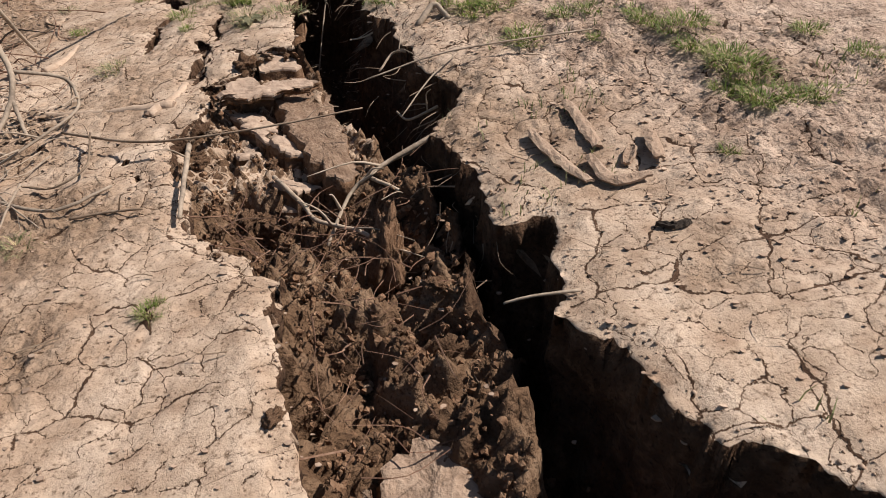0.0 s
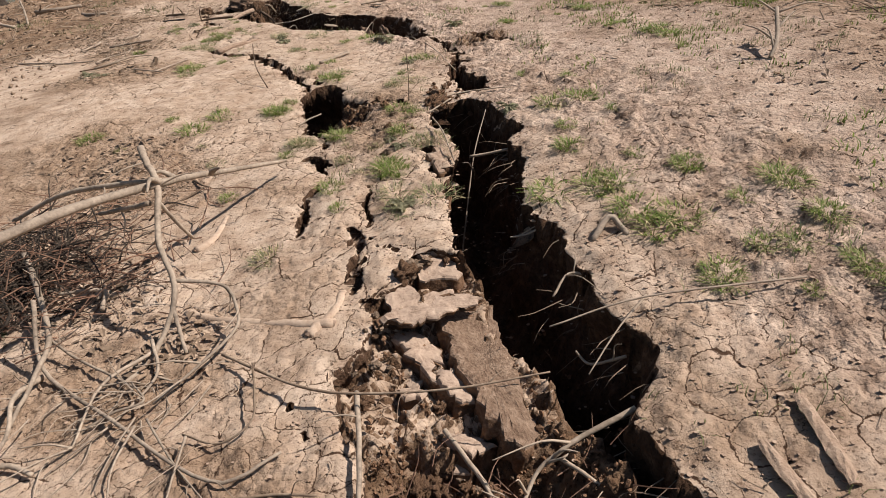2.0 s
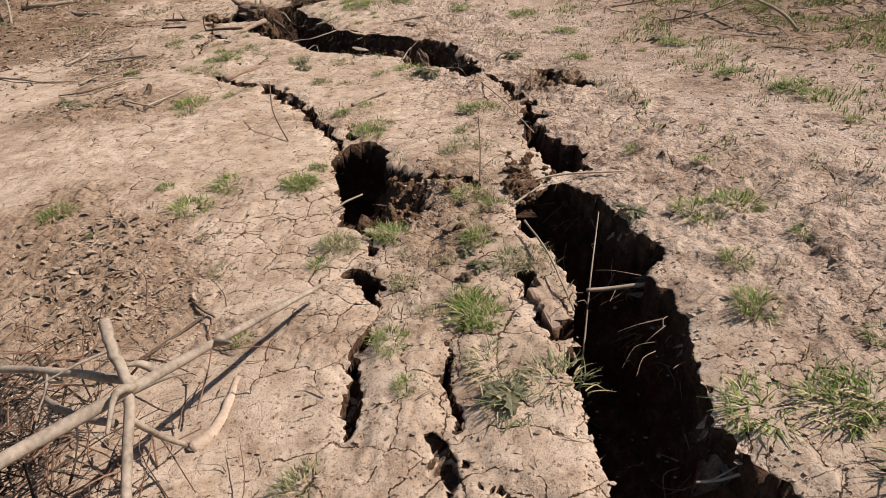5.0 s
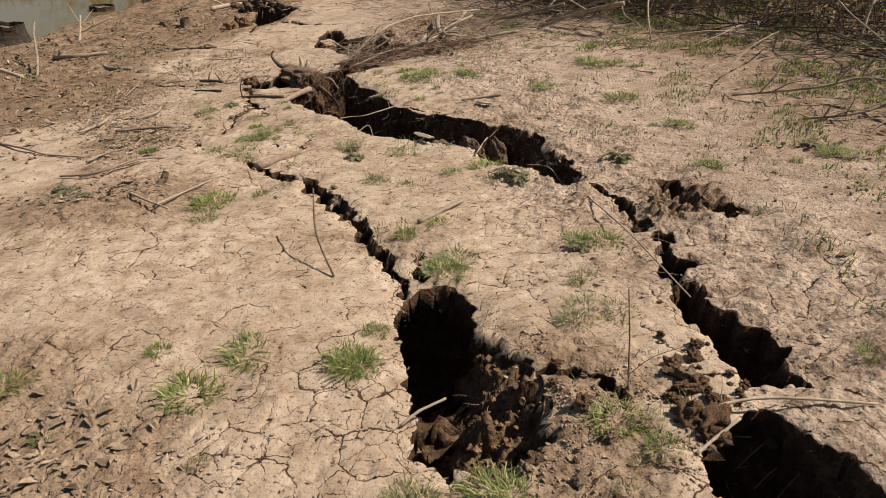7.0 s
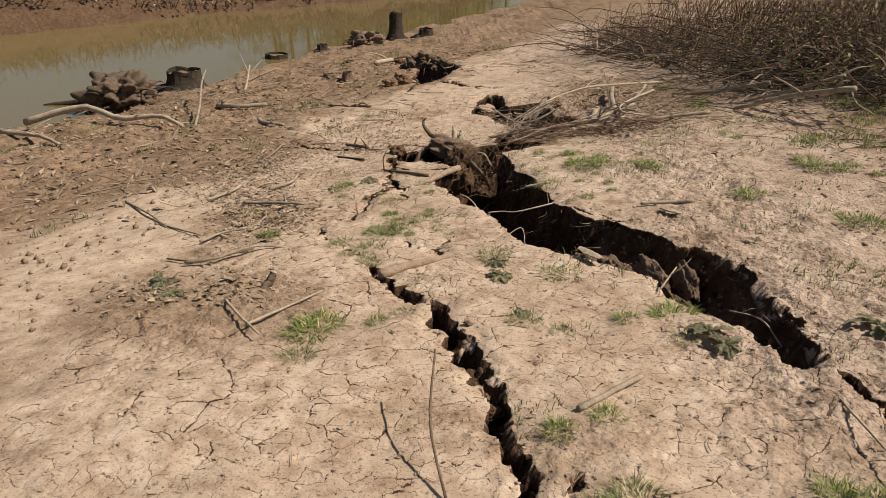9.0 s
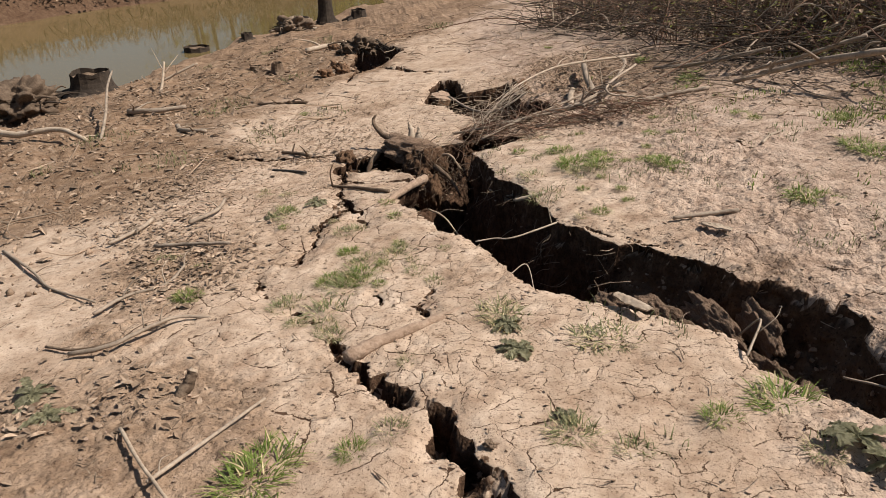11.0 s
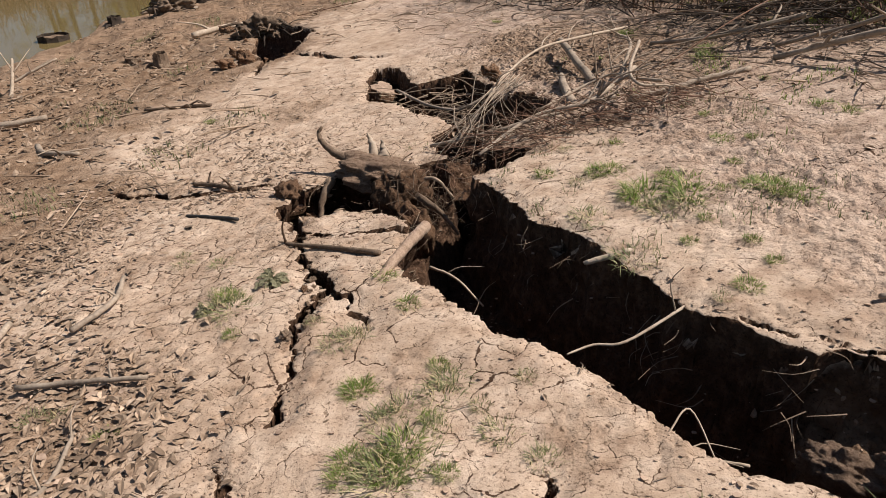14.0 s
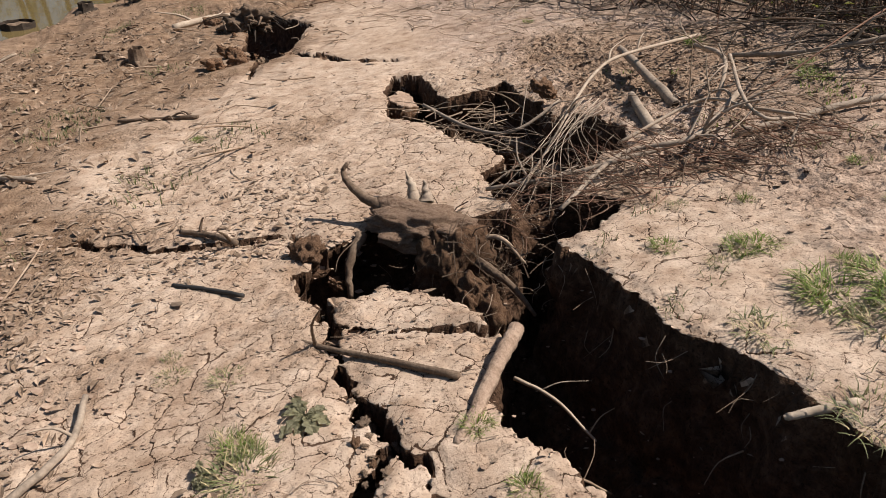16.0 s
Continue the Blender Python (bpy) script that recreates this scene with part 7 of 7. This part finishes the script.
twig_mass("strewn_twigs", "short dead twigs strewn over the dry mud", 2000, strewn_spot, 0.085, 0.0019, M_TWIG, "twigs")
twig_mass("bank_twigs", "dead sticks strewn over the lower bank", 330, bank_spot, 0.45, 0.008, M_TWIG, "twigs")
# shade in the depth of the thicket is given by this dark colour
twig_mass("thicket_dead_brush", "matted dead brush coloured dark for the shade inside the thicket", 2400, brush_spot, 0.9, 0.006, M_DARK, "brush")
twig_mass("thicket_foot_twigs", "dead sticks lying at the foot of the thicket", 420, skirt_spot, 0.4, 0.005, M_TWIG, "twigs")

for k in range(46):
    x, y, out = behind_edge(rnd.uniform(0.0, 1.3))
    L, a = rnd.uniform(0.6, 1.7), rnd.uniform(0, 6.28)
    dx, dy = math.cos(a) - 0.5 * out[0], math.sin(a) - 0.5 * out[1]
    high = rnd.uniform(0.05, 0.55)
    stick("branch", [(x, y), (x + 0.3 * L * dx + rnd.uniform(-0.1, 0.1), y + 0.3 * L * dy), (x + 0.65 * L * dx, y + 0.65 * L * dy + rnd.uniform(-0.1, 0.1)), (x + L * dx, y + L * dy)], [high * 0.4, high, high * 0.9, high * rnd.uniform(0.1, 0.9)],
          rnd.uniform(0.006, 0.014), 0.004, (M_WOOD, M_TWIG, M_PALE, M_RED)[k % 4], "bare cane sprawling out of the bramble thicket", "branch", "canes of the thicket", 2, 1100 + k, 6, reach=0.4)

# ---- lower bank by the river ----
def old_stump(x, y, r, h, seed, label, mat=M_DARK):
    """A sawn or broken stump: fluted trunk, ragged top and spreading roots."""
    z = float(base(x, y))
    ob = new("old_stump", None)
    ob.location = (x, y, z)
    tagged(ob, label, "stump", "stumps on the lower bank")
    bm, rows = bmesh.new(), []
    for i in range(7):
        t = i / 6
        flare = 1 + 0.9 * (1 - t) ** 3
        row = []
        for k in range(18):
            a = 2 * math.pi * k / 18
            rr = r * flare * (1 + 0.16 * noise.noise(Vector((math.cos(a) * 2, math.sin(a) * 2, seed + t))))
            ragged = (0.18 * h * noise.noise(Vector((math.cos(a) * 3, math.sin(a) * 3, seed * 2.0)))) if i == 6 else 0
            row.append(bm.verts.new((math.cos(a) * rr, math.sin(a) * rr, -0.08 + (h + 0.08) * t + ragged)))
        rows.append(row)
    for p, q in zip(rows, rows[1:]):
        for k in range(18):
            bm.faces.new((p[k], p[(k + 1) % 18], q[(k + 1) % 18], q[k]))
    part("trunk", bm, mat, ob)
    bm = bmesh.new()
    top = [bm.verts.new((v[0] * 0.96, v[1] * 0.96, h * 0.8 + 0.1 * h * noise.noise(Vector((v[0] * 9, v[1] * 9, seed))))) for v in [(math.cos(2 * math.pi * k / 18) * r, math.sin(2 * math.pi * k / 18) * r) for k in range(18)]]
    mid = bm.verts.new((0, 0, h * 0.68))
    for k in range(18):
        bm.faces.new((top[k], top[(k + 1) % 18], mid))
    part("broken_top", bm, M_BARK, ob)
    for k in range(4):
        a = seed + 1.57 * k
        stick("root", [(math.cos(a) * r * 0.8, math.sin(a) * r * 0.8, 0.1 * h), (math.cos(a) * r * 1.8, math.sin(a) * r * 1.8, 0.02), (math.cos(a + 0.3) * r * 2.8, math.sin(a + 0.3) * r * 2.8, -0.06)], 0, r * 0.35, r * 0.12, mat, "", seed=seed + k, parent=ob)
    return ob


old_stump(-13.9, 20.6, 0.3, 0.3, 1, "dark rotten stump at the water's edge")
old_stump(-8.9, 16.0, 0.09, 0.18, 2, "small dark broken stump on the bank", M_BARK)
old_stump(-12.1, 22.6, 0.3, 0.3, 3, "broad cut stump with a pale top by the river", M_WOOD)
old_stump(-12.3, 24.6, 0.2, 0.8, 4, "dark standing broken tree trunk by the river")
old_stump(-12.7, 15.8, 0.34, 0.45, 5, "dark hollow stump at the water's edge")
old_stump(-13.2, 21.8, 0.14, 0.2, 6, "small dark stump at the water's edge")
old_stump(-9.6, 16.4, 0.08, 0.07, 7, "low dark stump stub on the bank", M_BARK)
old_stump(-10.4, 18.6, 0.09, 0.08, 8, "low dark stump stub on the bank", M_BARK)
old_stump(-11.0, 24.0, 0.2, 0.26, 9, "dark broken stump on the upper bank")
rnd = random.Random(31)


def root_clump(x, y, size, seed):
    """A washed-out root plate full of drift: matted mound with dark hollows and roots."""
    z = float(base(x, y))
    ob = new("root_clump", None)
    ob.location = (x, y, z)
    tagged(ob, "washed-out root clump matted with brown drift at the water", "root clump")
    m = new("drift_mat", lump_mesh("drift_mat", seed, M_BARK, 5, 0.7, 0.7))
    m.parent, m.scale, m.location = ob, (size, size * 0.8, size * 0.8), (0, 0, size * 0.15)
    for k in range(22):
        a, e = rnd.uniform(0, 6.28), rnd.uniform(-0.1, 0.5)
        d = Vector((math.cos(a) * math.cos(e), math.sin(a) * math.cos(e), math.sin(e)))
        stick("root", [tuple(d * size * 0.3), tuple(d * size * 0.55 + Vector((0, 0, 0.05))), tuple(d * size * rnd.uniform(0.6, 0.8) + Vector((rnd.uniform(-0.2, 0.2), rnd.uniform(-0.2, 0.2), -0.05)))], 0, 0.03, 0.008, M_DARK if k % 2 else M_BARK, "", seed=seed + k, sides=6, parent=ob)


root_clump(-12.9, 14.4, 1.3, 701)
root_clump(-11.9, 22.0, 0.8, 702)
root_clump(-7.9, 17.2, 0.6, 703)
for k, (pts, lift, a, b, mat, label) in enumerate([
        ([(-12.6, 12.0), (-11.6, 12.3), (-10.6, 12.1), (-9.9, 12.2), (-9.2, 11.95)], [0.15, 0.25, 0.14, 0.16, 0.04], 0.06, 0.025, M_PALE, "long bleached driftwood limb by the water"),
        ([(-12.2, 11.3), (-11.3, 11.2), (-10.2, 10.7)], [0.1, 0.12, 0.04], 0.04, 0.02, M_PALE, "bleached driftwood limb on the bank"),
        ([(-10.3, 14.7), (-10.45, 15.0), (-10.6, 15.3)], [0.0, 0.22, 0.45], 0.025, 0.018, M_PALE, "forked bleached stick stuck in the bank"),
        ([(-10.45, 15.0), (-10.2, 15.15), (-9.95, 15.3)], [0.2, 0.28, 0.36], 0.02, 0.014, M_PALE, "bleached stick leaning on the bank"),
        ([(-8.87, 11.83), (-9.4, 12.55), (-10.0, 13.3), (-10.6, 14.1)], [0.02, 0.2, 0.36, 0.5], 0.02, 0.014, M_WOOD, "long grey stick leaning over the bank"),
        ([(-9.2, 17.6), (-8.9, 18.0), (-8.6, 18.4)], [0.05, 0.08, 0.05], 0.05, 0.04, M_PALE, "short pale log on the bank"),
        ([(-14.6, 13.9), (-13.9, 14.3), (-13.2, 14.6)], [0.75, 0.6, 0.35], 0.04, 0.07, M_DARK, "dark snag pointing out over the water"),
        ([(-9.8, 13.4), (-9.3, 13.3), (-8.9, 13.5)], [0.03, 0.05, 0.03], 0.04, 0.03, M_WOOD, "grey driftwood stick on the bank"),
        ([(-8.2, 12.4), (-7.9, 12.1), (-7.5, 12.0)], [0.02, 0.04, 0.02], 0.03, 0.02, M_WOOD, "grey driftwood stick on the bank")]):
    stick("driftwood", pts, lift, a, b, mat, label, "driftwood", "driftwood on the lower bank", 2, 800 + k, 9, reach=0.5)

# ---- far bank: scrub, and woods seen beyond and mirrored in the water ----
trunks, crowns, scrub, scrub_leaves = [], [], [], []
for k in range(64):
    y = 37.0 + 0.55 * k + rnd.uniform(-0.4, 0.4) if k < 52 else 4 + 0.9 * (k - 52)
    x = float(far_shore(np.array(y))) - rnd.uniform(3.0, 7.0)
    z, h = float(base(x, y)), rnd.uniform(4, 8)
    top = Vector((x + rnd.uniform(-0.6, 0.6), y + rnd.uniform(-0.6, 0.6), z + h))
    trunks.append(tube_data(rounded([Vector((x, y, z - 0.2)), Vector((x + 0.2, y, z + h * 0.5)), top], 4), lambda t: 0.12 * (1 - 0.75 * t), 7, k))
    for j in range(10):
        c = Vector((x, y, z + h * rnd.uniform(0.02, 1.0))) + Vector((rnd.gauss(0, 1.1), rnd.gauss(0, 1.1), 0.2))
        trunks.append(tube_data([Vector((x, y, c.z - 0.4)), (Vector((x, y, c.z - 0.3)) + c) / 2, c], lambda t: 0.04 * (1 - 0.7 * t), 5, j))
        for q in range(24):
            p = c + Vector((rnd.gauss(0, 0.6), rnd.gauss(0, 0.6), rnd.gauss(0, 0.5)))
            crowns.append(leaf_data(p, rnd.uniform(0.3, 0.55), rnd))
for k in range(2600):
    y = rnd.uniform(8, 60)
    x = float(far_shore(np.array(y))) - 0.6 - rnd.random() ** 1.5 * 4.0
    z, h, a = float(base(x, y)), rnd.uniform(0.2, 0.6) * (1 + 0.5 * math.sin(1.7 * y)), rnd.uniform(0, 6.28)
    tip = Vector((x + 0.6 * math.cos(a), y + 0.6 * math.sin(a), z + h * rnd.uniform(0.3, 1.0)))
    scrub.append(tube_data([Vector((x, y, z - 0.1)), (Vector((x, y, z + h)) + tip) / 2, tip], lambda t: 0.022 * (1 - 0.7 * t), 4, k))
    for q in range(3):
        scrub_leaves.append(leaf_data(tip + Vector((rnd.gauss(0, 0.2), rnd.gauss(0, 0.2), rnd.gauss(0, 0.15))), rnd.uniform(0.1, 0.24), rnd))
for name, pieces, mat, label, category in (("far_woods_trunks", trunks, M_DARK, "bare trunks and limbs of woods on the far bank", "woods"), ("far_woods_leaves", crowns, M_LEAF, "yellow-green spring leaves of woods on the far bank", "woods"),
                                           ("far_bank_scrub", scrub, M_BARK, "dry brown scrub along the far bank", "scrub"), ("far_bank_scrub_leaves", scrub_leaves, M_LITTER, "withered leaves on the scrub of the far bank", "scrub")):
    v, f = joined(pieces)
    tagged(new(name, raw_mesh(name, v, f, mat)), label, category, kind="stuff")
